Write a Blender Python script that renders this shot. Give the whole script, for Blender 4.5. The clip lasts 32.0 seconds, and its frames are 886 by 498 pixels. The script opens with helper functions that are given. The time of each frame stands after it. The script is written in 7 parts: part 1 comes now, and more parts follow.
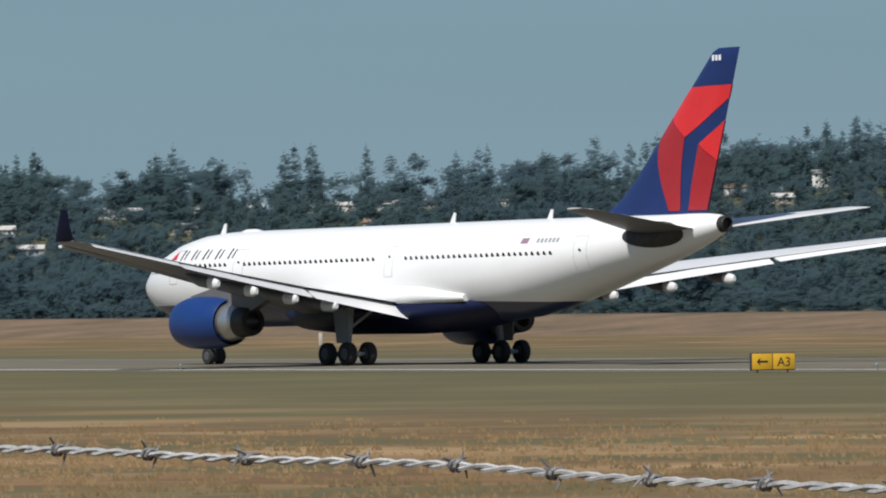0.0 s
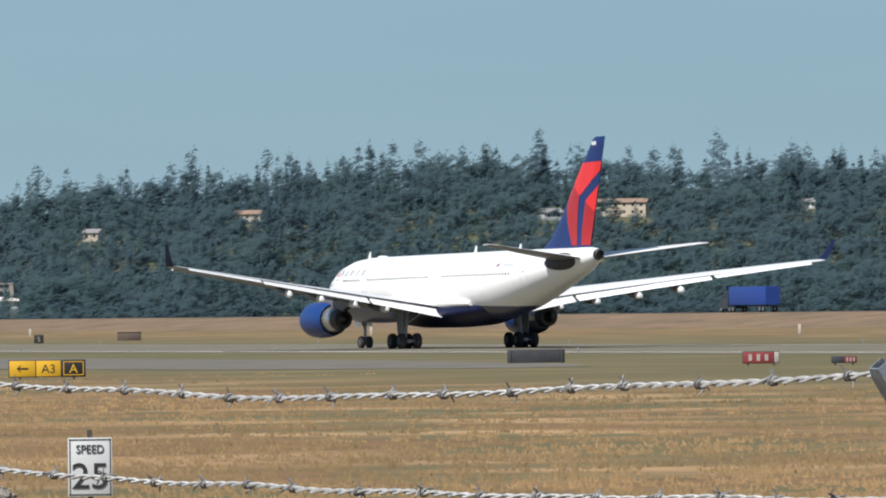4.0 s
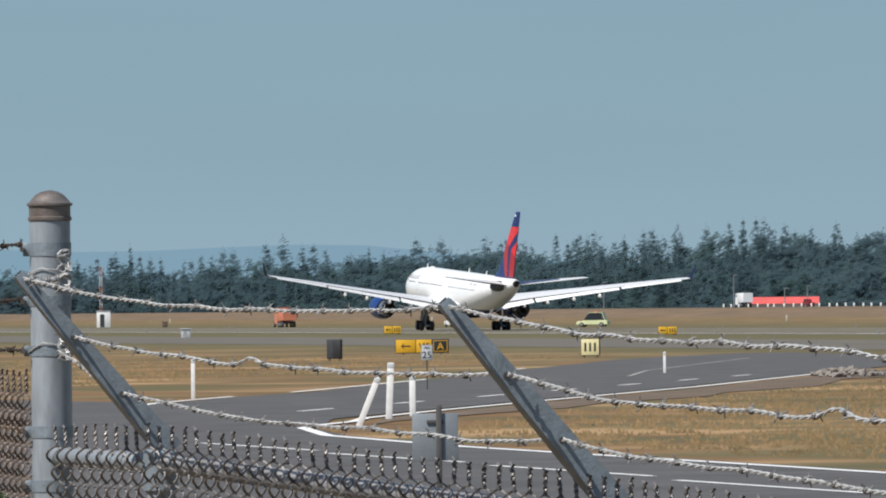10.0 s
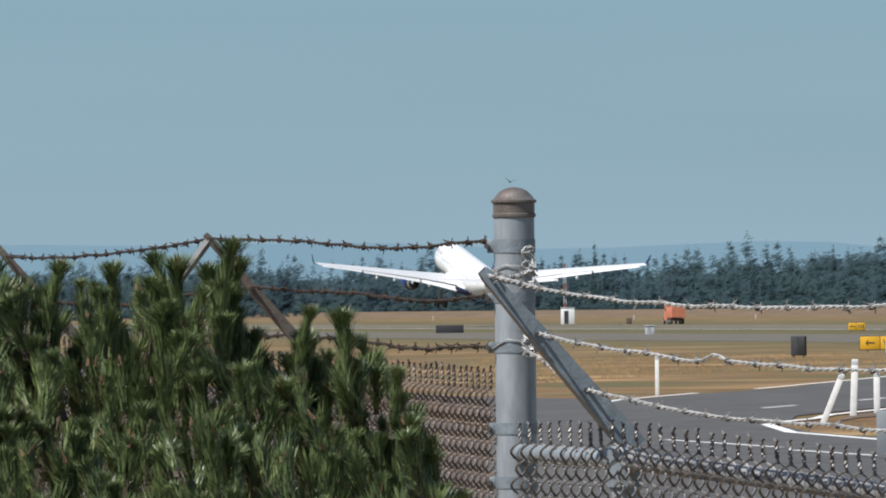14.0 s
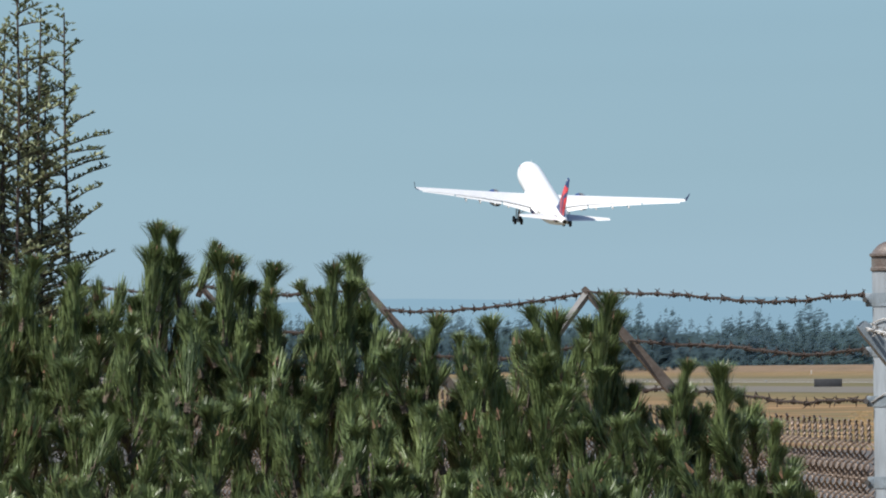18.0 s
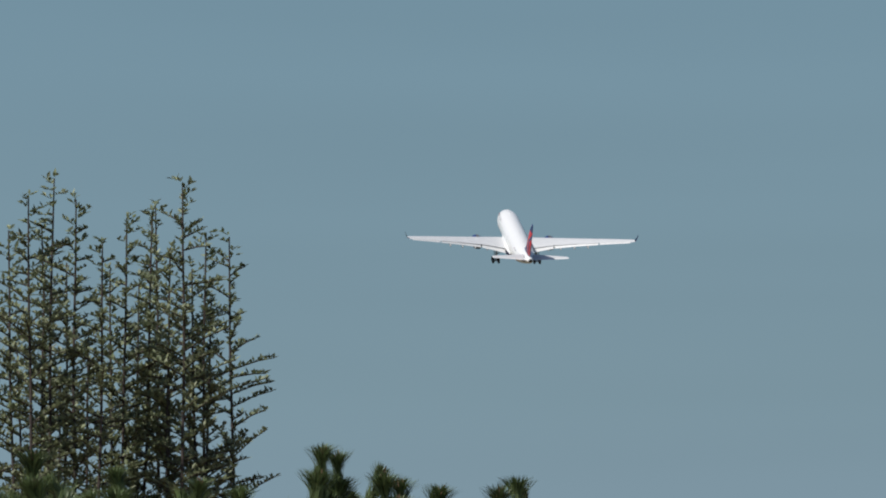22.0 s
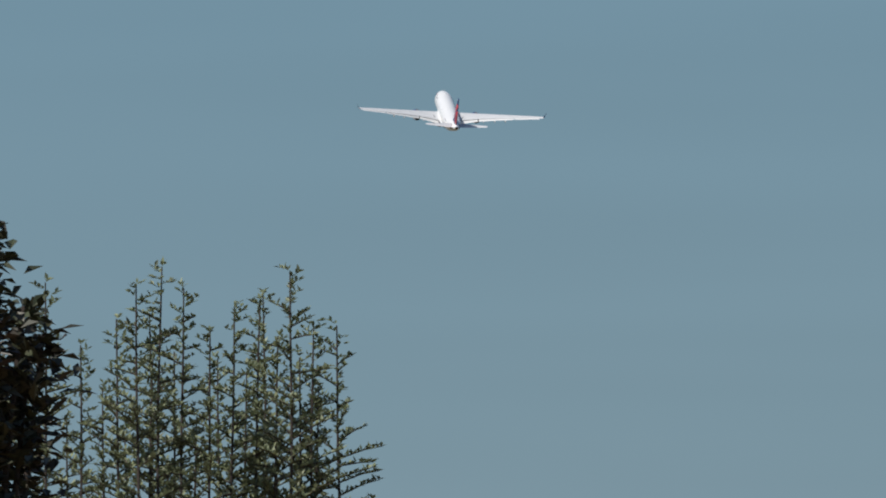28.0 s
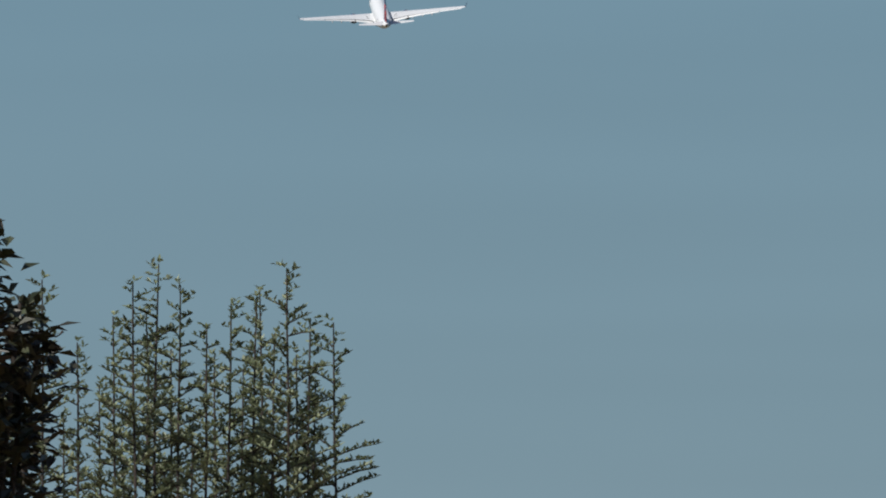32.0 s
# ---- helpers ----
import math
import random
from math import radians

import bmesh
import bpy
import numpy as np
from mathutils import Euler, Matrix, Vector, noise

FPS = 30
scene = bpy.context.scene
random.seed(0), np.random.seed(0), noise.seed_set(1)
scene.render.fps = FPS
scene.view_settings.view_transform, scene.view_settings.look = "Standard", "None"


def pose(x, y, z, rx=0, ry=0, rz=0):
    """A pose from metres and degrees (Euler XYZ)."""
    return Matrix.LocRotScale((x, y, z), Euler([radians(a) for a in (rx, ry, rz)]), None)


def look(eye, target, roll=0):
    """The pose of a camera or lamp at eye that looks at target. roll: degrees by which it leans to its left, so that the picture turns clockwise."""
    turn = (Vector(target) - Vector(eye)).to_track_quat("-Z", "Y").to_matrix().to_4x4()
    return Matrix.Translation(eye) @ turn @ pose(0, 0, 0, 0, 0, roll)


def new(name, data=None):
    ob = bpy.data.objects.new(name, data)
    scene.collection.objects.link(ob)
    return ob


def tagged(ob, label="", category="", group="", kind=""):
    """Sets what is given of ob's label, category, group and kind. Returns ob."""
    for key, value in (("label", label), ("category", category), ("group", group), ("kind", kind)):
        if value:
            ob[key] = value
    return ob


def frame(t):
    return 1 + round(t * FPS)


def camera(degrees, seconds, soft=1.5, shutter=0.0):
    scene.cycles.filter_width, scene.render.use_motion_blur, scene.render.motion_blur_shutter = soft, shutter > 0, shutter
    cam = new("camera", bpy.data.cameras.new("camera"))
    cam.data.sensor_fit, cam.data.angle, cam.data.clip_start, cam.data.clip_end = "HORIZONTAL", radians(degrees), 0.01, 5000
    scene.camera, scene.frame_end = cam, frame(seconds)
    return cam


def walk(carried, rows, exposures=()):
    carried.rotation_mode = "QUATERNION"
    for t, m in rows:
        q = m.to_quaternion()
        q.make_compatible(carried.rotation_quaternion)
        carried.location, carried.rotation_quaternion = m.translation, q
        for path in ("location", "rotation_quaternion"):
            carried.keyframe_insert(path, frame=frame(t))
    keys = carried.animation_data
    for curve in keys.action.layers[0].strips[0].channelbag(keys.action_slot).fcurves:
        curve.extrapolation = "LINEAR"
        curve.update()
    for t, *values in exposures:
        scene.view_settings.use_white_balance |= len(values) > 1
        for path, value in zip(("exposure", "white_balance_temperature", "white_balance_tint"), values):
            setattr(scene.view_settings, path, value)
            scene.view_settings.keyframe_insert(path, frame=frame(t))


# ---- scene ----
EYE = Vector((0.0, 0.0, 3.42))
ROLL = -0.676


def aim(az, el):
    """The camera's pose on its tripod, by azimuth (degrees right of +y) and elevation."""
    a, e = radians(az), radians(el)
    way = Vector((math.sin(a) * math.cos(e), math.cos(a) * math.cos(e), math.sin(e)))
    return look(EYE, EYE + way * 100, ROLL)


cam = camera(6.144, 32.0, soft=2.0)
walk(cam, [
    (0, aim(19.9838, 0.3831)),    (0.5, aim(18.0072, 0.3887)),    (1, aim(16.2125, 0.3915)),    (1.5, aim(14.5710, 0.3916)),
    (2, aim(13.0331, 0.3983)),    (2.5, aim(11.5199, 0.4020)),    (4.5, aim(6.7623, 0.4044)),    (5, aim(5.8123, 0.3976)),
    (5.5, aim(4.9115, 0.3970)),    (6, aim(4.0805, 0.3942)),    (6.5, aim(3.2917, 0.3922)),    (7, aim(2.5548, 0.3895)),
    (7.5, aim(1.8300, 0.3860)),    (8, aim(1.1641, 0.3851)),    (8.5, aim(0.5591, 0.3874)),    (9, aim(0.0000, 0.3883)),
    (9.5, aim(-0.4979, 0.3890)),    (10, aim(-0.9705, 0.3925)),    (10.5, aim(-1.4268, 0.3901)),    (11, aim(-1.9034, 0.3917)),
    (11.5, aim(-2.3396, 0.3923)),    (12, aim(-2.7033, 0.3932)),    (12.5, aim(-3.0682, 0.3941)),    (13, aim(-3.4594, 0.3970)),
    (13.5, aim(-3.8200, 0.4029)),    (14, aim(-4.1905, 0.4070)),    (14.5, aim(-4.5584, 0.4101)),    (16.5, aim(-5.9558, 0.4509)),
    (17, aim(-6.2760, 0.5152)),    (17.5, aim(-6.5323, 0.6077)),    (18, aim(-6.8097, 0.8106)),    (18.5, aim(-6.9439, 1.1239)),
    (19, aim(-7.1013, 1.3613)),    (19.5, aim(-7.2516, 1.5735)),    (20, aim(-7.3956, 1.7696)),    (20.5, aim(-7.5322, 1.9373)),
    (21, aim(-7.6558, 2.0660)),    (21.5, aim(-7.7834, 2.2174)),    (22, aim(-7.9362, 2.3785)),    (22.5, aim(-8.0889, 2.4829)),
    (23, aim(-8.2085, 2.6130)),    (23.5, aim(-8.3273, 2.7524)),    (24, aim(-8.4420, 2.8579)),    (24.5, aim(-8.5510, 2.9581)),
    (25, aim(-8.6336, 3.0010)),    (25.5, aim(-8.6839, 3.0144)),    (27.5, aim(-8.6763, 3.0017)),    (28, aim(-8.6759, 3.0015)),
    (28.5, aim(-8.6822, 3.0018)),    (29, aim(-8.6748, 2.9980)),    (29.5, aim(-8.6719, 2.9938)),    (30, aim(-8.6739, 2.9961)),
    (30.5, aim(-8.6705, 2.9919)),    (31, aim(-8.6568, 2.9864)),    (31.5, aim(-8.6549, 2.9862)),    (32, aim(-8.6533, 2.9814)),

], exposures=[(0, -0.08), (2.5, 0.26), (6, 0.42), (9, 0.2), (14, 0.27), (16.5, 0.56), (17.5, 0.54), (19, 0.25), (20.5, -0.15), (23, -0.23), (32, -0.23)])

# ---- light ----
SUN_AZ, SUN_EL = 228.0, 52.0     # degrees clockwise from +y, and above the horizon
world = bpy.data.worlds.new("sky")
scene.world = world
world.use_nodes = True
wn, wl = world.node_tree.nodes, world.node_tree.links
sky = wn.new("ShaderNodeTexSky")
sky.sky_type, sky.sun_disc = "NISHITA", False
sky.sun_elevation, sky.sun_rotation = radians(SUN_EL), radians(SUN_AZ)
sky.air_density, sky.dust_density, sky.ozone_density = 1.0, 0.6, 3.0
coord = wn.new("ShaderNodeTexCoord")
split = wn.new("ShaderNodeSeparateXYZ")
wl.new(coord.outputs["Generated"], split.inputs[0])
ramp = wn.new("ShaderNodeValToRGB")
wl.new(split.outputs["Z"], ramp.inputs[0])
el = ramp.color_ramp.elements
el[0].position, el[0].color = 0.0, (2.78, 3.95, 4.82, 1)
el[1].position, el[1].color = 0.10, (2.10, 3.62, 4.70, 1)
mid = ramp.color_ramp.elements.new(0.024)
mid.color = (2.52, 3.79, 4.52, 1)
fade = wn.new("ShaderNodeMapRange")
fade.inputs["From Min"].default_value, fade.inputs["From Max"].default_value = 0.08, 0.35
wl.new(split.outputs["Z"], fade.inputs["Value"])
# thin haze streaks high in the clear air
streak = wn.new("ShaderNodeTexNoise")
squash = wn.new("ShaderNodeMapping")
squash.inputs["Scale"].default_value = (5, 5, 70)
wl.new(coord.outputs["Generated"], squash.inputs[0])
wl.new(squash.outputs[0], streak.inputs[0])
streak.inputs["Scale"].default_value = 1.0
veil = wn.new("ShaderNodeMapRange")
veil.inputs["From Min"].default_value, veil.inputs["From Max"].default_value = 0.35, 0.75
veil.inputs["To Min"].default_value, veil.inputs["To Max"].default_value = 0.982, 1.035
wl.new(streak.outputs[0], veil.inputs["Value"])
hazed = wn.new("ShaderNodeVectorMath")
hazed.operation = "SCALE"
wl.new(ramp.outputs[0], hazed.inputs[0])
wl.new(veil.outputs[0], hazed.inputs["Scale"])
blend = wn.new("ShaderNodeMix")
blend.data_type = "RGBA"
wl.new(fade.outputs[0], blend.inputs["Factor"])
wl.new(hazed.outputs[0], blend.inputs["A"])
upper = wn.new("ShaderNodeVectorMath")
upper.operation = "SCALE"
upper.inputs["Scale"].default_value = 0.95
wl.new(sky.outputs[0], upper.inputs[0])
wl.new(upper.outputs[0], blend.inputs["B"])
back = wn["Background"]
wl.new(blend.outputs["Result"], back.inputs[0])
back.inputs[1].default_value = 0.09

sun = new("sun", bpy.data.lights.new("sun", "SUN"))
sun.data.energy, sun.data.angle, sun.data.color = 5.0, radians(0.53), (1.0, 0.965, 0.91)
sa, se = radians(SUN_AZ), radians(SUN_EL)
sun.matrix_basis = look((0, 0, 50), Vector((0, 0, 50)) - Vector((math.sin(sa) * math.cos(se), math.cos(sa) * math.cos(se), math.sin(se))))


# ---- materials ----
def material(name, color, rough=0.6, metal=0.0, vary=0.0, scale=5.0, bump=0.0, color2=None, island=0.0, coat=0.0, spec=0.5, detail=6.0, obj_vary=0.0, stretch=None, through_light=0.0):
    """A procedural surface: colour broken up by noise at two scales, with fine relief."""
    m = bpy.data.materials.new(name)
    m.use_nodes = True
    n, l = m.node_tree.nodes, m.node_tree.links
    b = n["Principled BSDF"]
    b.inputs["Roughness"].default_value, b.inputs["Metallic"].default_value = rough, metal
    b.inputs["Specular IOR Level"].default_value = spec
    b.inputs["Coat Weight"].default_value = coat
    b.inputs["Base Color"].default_value = (*color, 1)
    if vary or color2 or island or bump:
        tc = n.new("ShaderNodeTexCoord")
        mp = n.new("ShaderNodeMapping")
        mp.inputs["Scale"].default_value = stretch or (1, 1, 1)
        l.new(tc.outputs["Object"], mp.inputs[0])
        n1, n2 = n.new("ShaderNodeTexNoise"), n.new("ShaderNodeTexNoise")
        n1.inputs["Scale"].default_value, n2.inputs["Scale"].default_value = scale, scale * 7.3
        n1.inputs["Detail"].default_value = n2.inputs["Detail"].default_value = detail
        l.new(mp.outputs[0], n1.inputs[0]), l.new(mp.outputs[0], n2.inputs[0])
        add = n.new("ShaderNodeMath")
        add.operation = "MULTIPLY_ADD"
        l.new(n2.outputs[0], add.inputs[0])
        add.inputs[1].default_value = 0.5
        l.new(n1.outputs[0], add.inputs[2])
        spread = n.new("ShaderNodeMapRange")
        spread.inputs["From Min"].default_value, spread.inputs["From Max"].default_value = 0.5, 1.0
        l.new(add.outputs[0], spread.inputs["Value"])
        mix = n.new("ShaderNodeMix")
        mix.data_type = "RGBA"
        c2 = color2 or tuple(c * (1 - vary) for c in color)
        c1 = color if color2 else tuple(min(1, c * (1 + vary)) for c in color)
        mix.inputs["A"].default_value, mix.inputs["B"].default_value = (*c1, 1), (*c2, 1)
        l.new(spread.outputs[0], mix.inputs["Factor"])
        last = mix.outputs["Result"]
        if island or obj_vary:
            src = n.new("ShaderNodeNewGeometry").outputs["Random Per Island"] if island else n.new("ShaderNodeObjectInfo").outputs["Random"]
            hs = n.new("ShaderNodeHueSaturation")
            mr = n.new("ShaderNodeMapRange")
            k = island or obj_vary
            mr.inputs["To Min"].default_value, mr.inputs["To Max"].default_value = 1 - k, 1 + k
            l.new(src, mr.inputs["Value"]), l.new(mr.outputs[0], hs.inputs["Value"]), l.new(last, hs.inputs["Color"])
            last = hs.outputs[0]
        l.new(last, b.inputs["Base Color"])
        if bump:
            bp = n.new("ShaderNodeBump")
            bp.inputs["Strength"].default_value, bp.inputs["Distance"].default_value = min(1, bump * 2), bump * 0.05
            l.new(add.outputs[0], bp.inputs["Height"]), l.new(bp.outputs[0], b.inputs["Normal"])
        if through_light:                # thin leaves let light through
            tr, ms = n.new("ShaderNodeBsdfTranslucent"), n.new("ShaderNodeMixShader")
            ms.inputs[0].default_value = through_light
            l.new(last, tr.inputs[0]), l.new(b.outputs[0], ms.inputs[1]), l.new(tr.outputs[0], ms.inputs[2])
            l.new(ms.outputs[0], n["Material Output"].inputs[0])
    return m


WHITE = material("white_aircraft_paint", (0.80, 0.80, 0.79), 0.32, vary=0.02, scale=0.8, coat=0.3)
NAVY = material("navy_paint", (0.006, 0.009, 0.036), 0.5, vary=0.1, scale=0.6, spec=0.2)
ENGINE_BLUE = material("blue_cowl_paint", (0.006, 0.034, 0.155), 0.4, vary=0.1, scale=0.6, coat=0.1)
TAIL_BLUE = material("deep_blue_tail_paint", (0.012, 0.028, 0.115), 0.42, vary=0.1, scale=0.6, spec=0.35)
RED = material("red_paint", (0.62, 0.025, 0.028), 0.4, vary=0.06, scale=0.6)
DARK_RED = material("dark_red_paint", (0.33, 0.016, 0.022), 0.4, vary=0.06, scale=0.6)
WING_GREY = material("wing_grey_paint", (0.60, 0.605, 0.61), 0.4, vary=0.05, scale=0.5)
# lower-skin grey, its colour darkened further for the shade under the wings
SHADED_LOWER_GREY = material("shaded_lower_wing_grey", (0.125, 0.122, 0.125), 0.45, vary=0.12, scale=0.5)
FLAP_WHITE = material("pale_flap_paint", (0.72, 0.72, 0.71), 0.4, vary=0.05, scale=0.7)
ALLOY = material("bare_metal", (0.55, 0.54, 0.52), 0.35, 0.9, vary=0.12, scale=2)
SOOT = material("burnt_metal", (0.06, 0.055, 0.05), 0.5, 0.7, vary=0.2, scale=3)
TYRE = material("black_rubber", (0.018, 0.018, 0.019), 0.85, vary=0.2, scale=3)
GEAR = material("gear_leg_paint", (0.30, 0.31, 0.32), 0.5, vary=0.2, scale=3)
# hub colour darkened for the shade that the wheels stand in
HUB = material("shaded_hub_paint", (0.075, 0.075, 0.078), 0.6, vary=0.25, scale=4)
GEAR_DOOR = material("grey_gear_door_paint", (0.19, 0.195, 0.20), 0.5, vary=0.12, scale=1.5)
DARK_GLASS = material("dark_glass", (0.02, 0.023, 0.03), 0.1)
DARK = material("dark_opening", (0.02, 0.02, 0.022), 0.7)


# ---- helpers ----
def link(name, bm, mat, parent=None, smooth=True):
    me = bpy.data.meshes.new(name)
    bm.normal_update()
    bm.to_mesh(me)
    bm.free()
    for m in (mat if isinstance(mat, (list, tuple)) else [mat]):
        me.materials.append(m)
    if smooth:
        me.shade_smooth()
        me.set_sharp_from_angle(angle=radians(38))
    ob = new(name, me)
    ob.parent = parent
    return ob


def part(name, bm, mat, parent, label="", smooth=True):
    ob = link(name, bm, mat, parent, smooth)
    return tagged(ob, label) if label else ob


def thing(name, label, category, at=None, group="", kind=""):
    return tagged(new(name), label, category, group, kind) if at is None else place_at(tagged(new(name), label, category, group, kind), at)


def place_at(ob, m):
    ob.matrix_basis = m
    return ob


def loft(bm, rings, cap=True, mat=0):
    """Skins rings of equal count, each a list of points; closes them round."""
    vs = [[bm.verts.new(p) for p in r] for r in rings]
    n = len(vs[0])
    for a, b in zip(vs, vs[1:]):
        for i in range(n):
            bm.faces.new((a[i], a[(i + 1) % n], b[(i + 1) % n], b[i])).material_index = mat
    if cap:
        bm.faces.new(vs[0][::-1]).material_index = mat
        bm.faces.new(vs[-1]).material_index = mat
    return bm


def ring(center, r, n=24, axis="x", rz=None, squash=1.0):
    c, out = Vector(center), []
    for i in range(n):
        a = 2 * math.pi * i / n
        u, v = math.cos(a) * r, math.sin(a) * (rz or r) * squash
        out.append(c + (Vector((0, u, v)) if axis == "x" else Vector((u, 0, v)) if axis == "y" else Vector((u, v, 0))))
    return out


def box(bm, center, size, m=None, bevel=0.0):
    g = bmesh.ops.create_cube(bm, size=1, matrix=(m or Matrix()) @ Matrix.Translation(center) @ Matrix.Diagonal((*size, 1)))
    if bevel:
        es = list({e for v in g["verts"] for e in v.link_edges})
        bmesh.ops.bevel(bm, geom=es, offset=bevel, segments=2, affect="EDGES", profile=0.5)
    return bm


def tube(bm, pts, r, n=8, cap=True):
    """A round bar along a line of points; r is one radius or one for each point."""
    pts = [Vector(p) for p in pts]
    rs = r if isinstance(r, (list, tuple)) else [r] * len(pts)
    rings, side = [], None
    for i, p in enumerate(pts):
        d = (pts[min(i + 1, len(pts) - 1)] - pts[max(i - 1, 0)]).normalized()
        ref = side if side is not None and abs(side.dot(d)) < 0.95 else (Vector((0, 0, 1)) if abs(d.z) < 0.9 else Vector((1, 0, 0)))
        u = (ref - d * ref.dot(d)).normalized()
        side = u
        w = d.cross(u)
        rings.append([p + (u * math.cos(2 * math.pi * k / n) + w * math.sin(2 * math.pi * k / n)) * rs[i] for k in range(n)])
    return loft(bm, rings, cap)


def prism(bm, outline, y0, y1, mat=0):
    """A flat plate from an outline in x and z, between y0 and y1."""
    a = [bm.verts.new((x, y0, z)) for x, z in outline]
    b = [bm.verts.new((x, y1, z)) for x, z in outline]
    fs = [bm.faces.new(a), bm.faces.new(b[::-1])]
    n = len(outline)
    for i in range(n):
        fs.append(bm.faces.new((a[i], b[i], b[(i + 1) % n], a[(i + 1) % n])))
    for f in fs:
        f.material_index = mat
    return bm


def B():
    return bmesh.new()


HEAD = radians(14.675)          # the runway's direction, left of +y


def W(along, right, z=0.0):
    """A place on the airfield: metres along the runway and to the right of the camera's line."""
    c, s = math.cos(HEAD), math.sin(HEAD)
    return Vector((-s * along + c * right, c * along + s * right, z))


# ---- the airliner ----
def airfoil(chord, thick, n=9):
    """Outline of a wing section from its trailing edge over the top to the nose and back: pairs of chordwise place and height."""
    t = [(1 - math.cos(math.pi * i / n)) / 2 for i in range(n + 1)]
    half = lambda x: thick * chord * 5 * (0.2969 * math.sqrt(x) - 0.126 * x - 0.3516 * x * x + 0.2843 * x ** 3 - 0.1036 * x ** 4)
    top = [(x * chord, half(x) * 1.15) for x in reversed(t)]
    low = [(x * chord, -half(x) * 0.8) for x in t[1:-1]]
    return top + low


def wing_rings(stations, side):
    """stations: y, leading edge x, z, chord, thickness."""
    return [[Vector((le - x, y * side, z + h)) for x, h in airfoil(c, th)] for y, le, z, c, th in stations]


def shade_below(bm):
    """Puts shade into the colour: the darker second grey on faces that look down."""
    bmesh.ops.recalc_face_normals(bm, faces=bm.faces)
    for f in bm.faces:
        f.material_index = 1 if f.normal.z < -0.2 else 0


FUS = [  # x, centre z, half width, half height
    (28.85, 4.84, 0.06, 0.06), (28.7, 4.84, 0.40, 0.40), (28.2, 4.85, 0.85, 0.86), (27.2, 4.90, 1.36, 1.40), (25.8, 4.98, 1.86, 1.94), (24.1, 5.06, 2.28, 2.40),
    (22.0, 5.12, 2.62, 2.70), (19.5, 5.17, 2.80, 2.81), (17, 5.18, 2.82, 2.82), (10, 5.18, 2.82, 2.82), (0, 5.18, 2.82, 2.82), (-8, 5.18, 2.82, 2.82),
    (-11, 5.28, 2.80, 2.72), (-14, 5.52, 2.70, 2.46), (-17, 5.86, 2.48, 2.12), (-20, 6.22, 2.12, 1.76), (-23, 6.58, 1.68, 1.38), (-25.5, 6.90, 1.22, 1.06),
    (-27.2, 7.14, 0.82, 0.77), (-28.1, 7.27, 0.56, 0.56), (-28.4, 7.30, 0.46, 0.46)]


def fuselage_at(x):
    for (x0, *a), (x1, *b) in zip(FUS, FUS[1:]):
        if x1 <= x <= x0:
            k = (x0 - x) / (x0 - x1)
            return [p + (q - p) * k for p, q in zip(a, b)]
    return FUS[-1][1:]


def skin_point(x, z, side, proud=0.01):
    c, hw, hh = fuselage_at(x)
    s = max(-1, min(1, (z - c) / hh))
    return Vector((x, side * (hw * math.sqrt(1 - s * s) + proud), z))


def fuselage_paint():
    """White crown with a navy belly that sweeps up to a point under the tail."""
    m = material("fuselage_paint", (0.80, 0.80, 0.79), 0.32, vary=0.02, scale=0.5, coat=0.2)
    n, l = m.node_tree.nodes, m.node_tree.links
    b = n["Principled BSDF"]
    old = b.inputs["Base Color"].links[0].from_socket
    tc, sp = n.new("ShaderNodeTexCoord"), n.new("ShaderNodeSeparateXYZ")
    l.new(tc.outputs["Object"], sp.inputs[0])
    line = n.new("ShaderNodeMapRange")       # the belly line: height by length
    line.inputs["From Min"].default_value, line.inputs["From Max"].default_value = -14.0, 2.0
    line.inputs["To Min"].default_value, line.inputs["To Max"].default_value = 3.35, 3.75
    l.new(sp.outputs["X"], line.inputs["Value"])
    less = n.new("ShaderNodeMath")
    less.operation = "LESS_THAN"
    l.new(sp.outputs["Z"], less.inputs[0]), l.new(line.outputs[0], less.inputs[1])
    mix = n.new("ShaderNodeMix")
    mix.data_type = "RGBA"
    l.new(less.outputs[0], mix.inputs["Factor"]), l.new(old, mix.inputs["A"])
    mix.inputs["B"].default_value = (0.010, 0.018, 0.070, 1)
    l.new(mix.outputs["Result"], b.inputs["Base Color"])
    return m


def wheel(parent, at, r, w):
    """A wheel whose axle lies along y: tyre and hub."""
    bm = B()
    prof = [(0.55 * r, -0.42 * w), (0.86 * r, -0.5 * w), (0.97 * r, -0.36 * w), (r, -0.15 * w), (r, 0.15 * w), (0.97 * r, 0.36 * w), (0.86 * r, 0.5 * w), (0.55 * r, 0.42 * w)]
    loft(bm, [ring((0, y, 0), rr, 24, "y") for rr, y in prof])
    ob = part("wheel", bm, TYRE, parent, "black tyre")
    ob.matrix_basis = Matrix.Translation(at)
    hub = B()
    loft(hub, [ring((0, y, 0), rr, 16, "y") for rr, y in [(0.3 * r, -0.52 * w), (0.5 * r, -0.46 * w), (0.5 * r, 0.46 * w), (0.3 * r, 0.52 * w)]])
    part("rim", hub, HUB, ob, "dark grey wheel hub")
    return ob


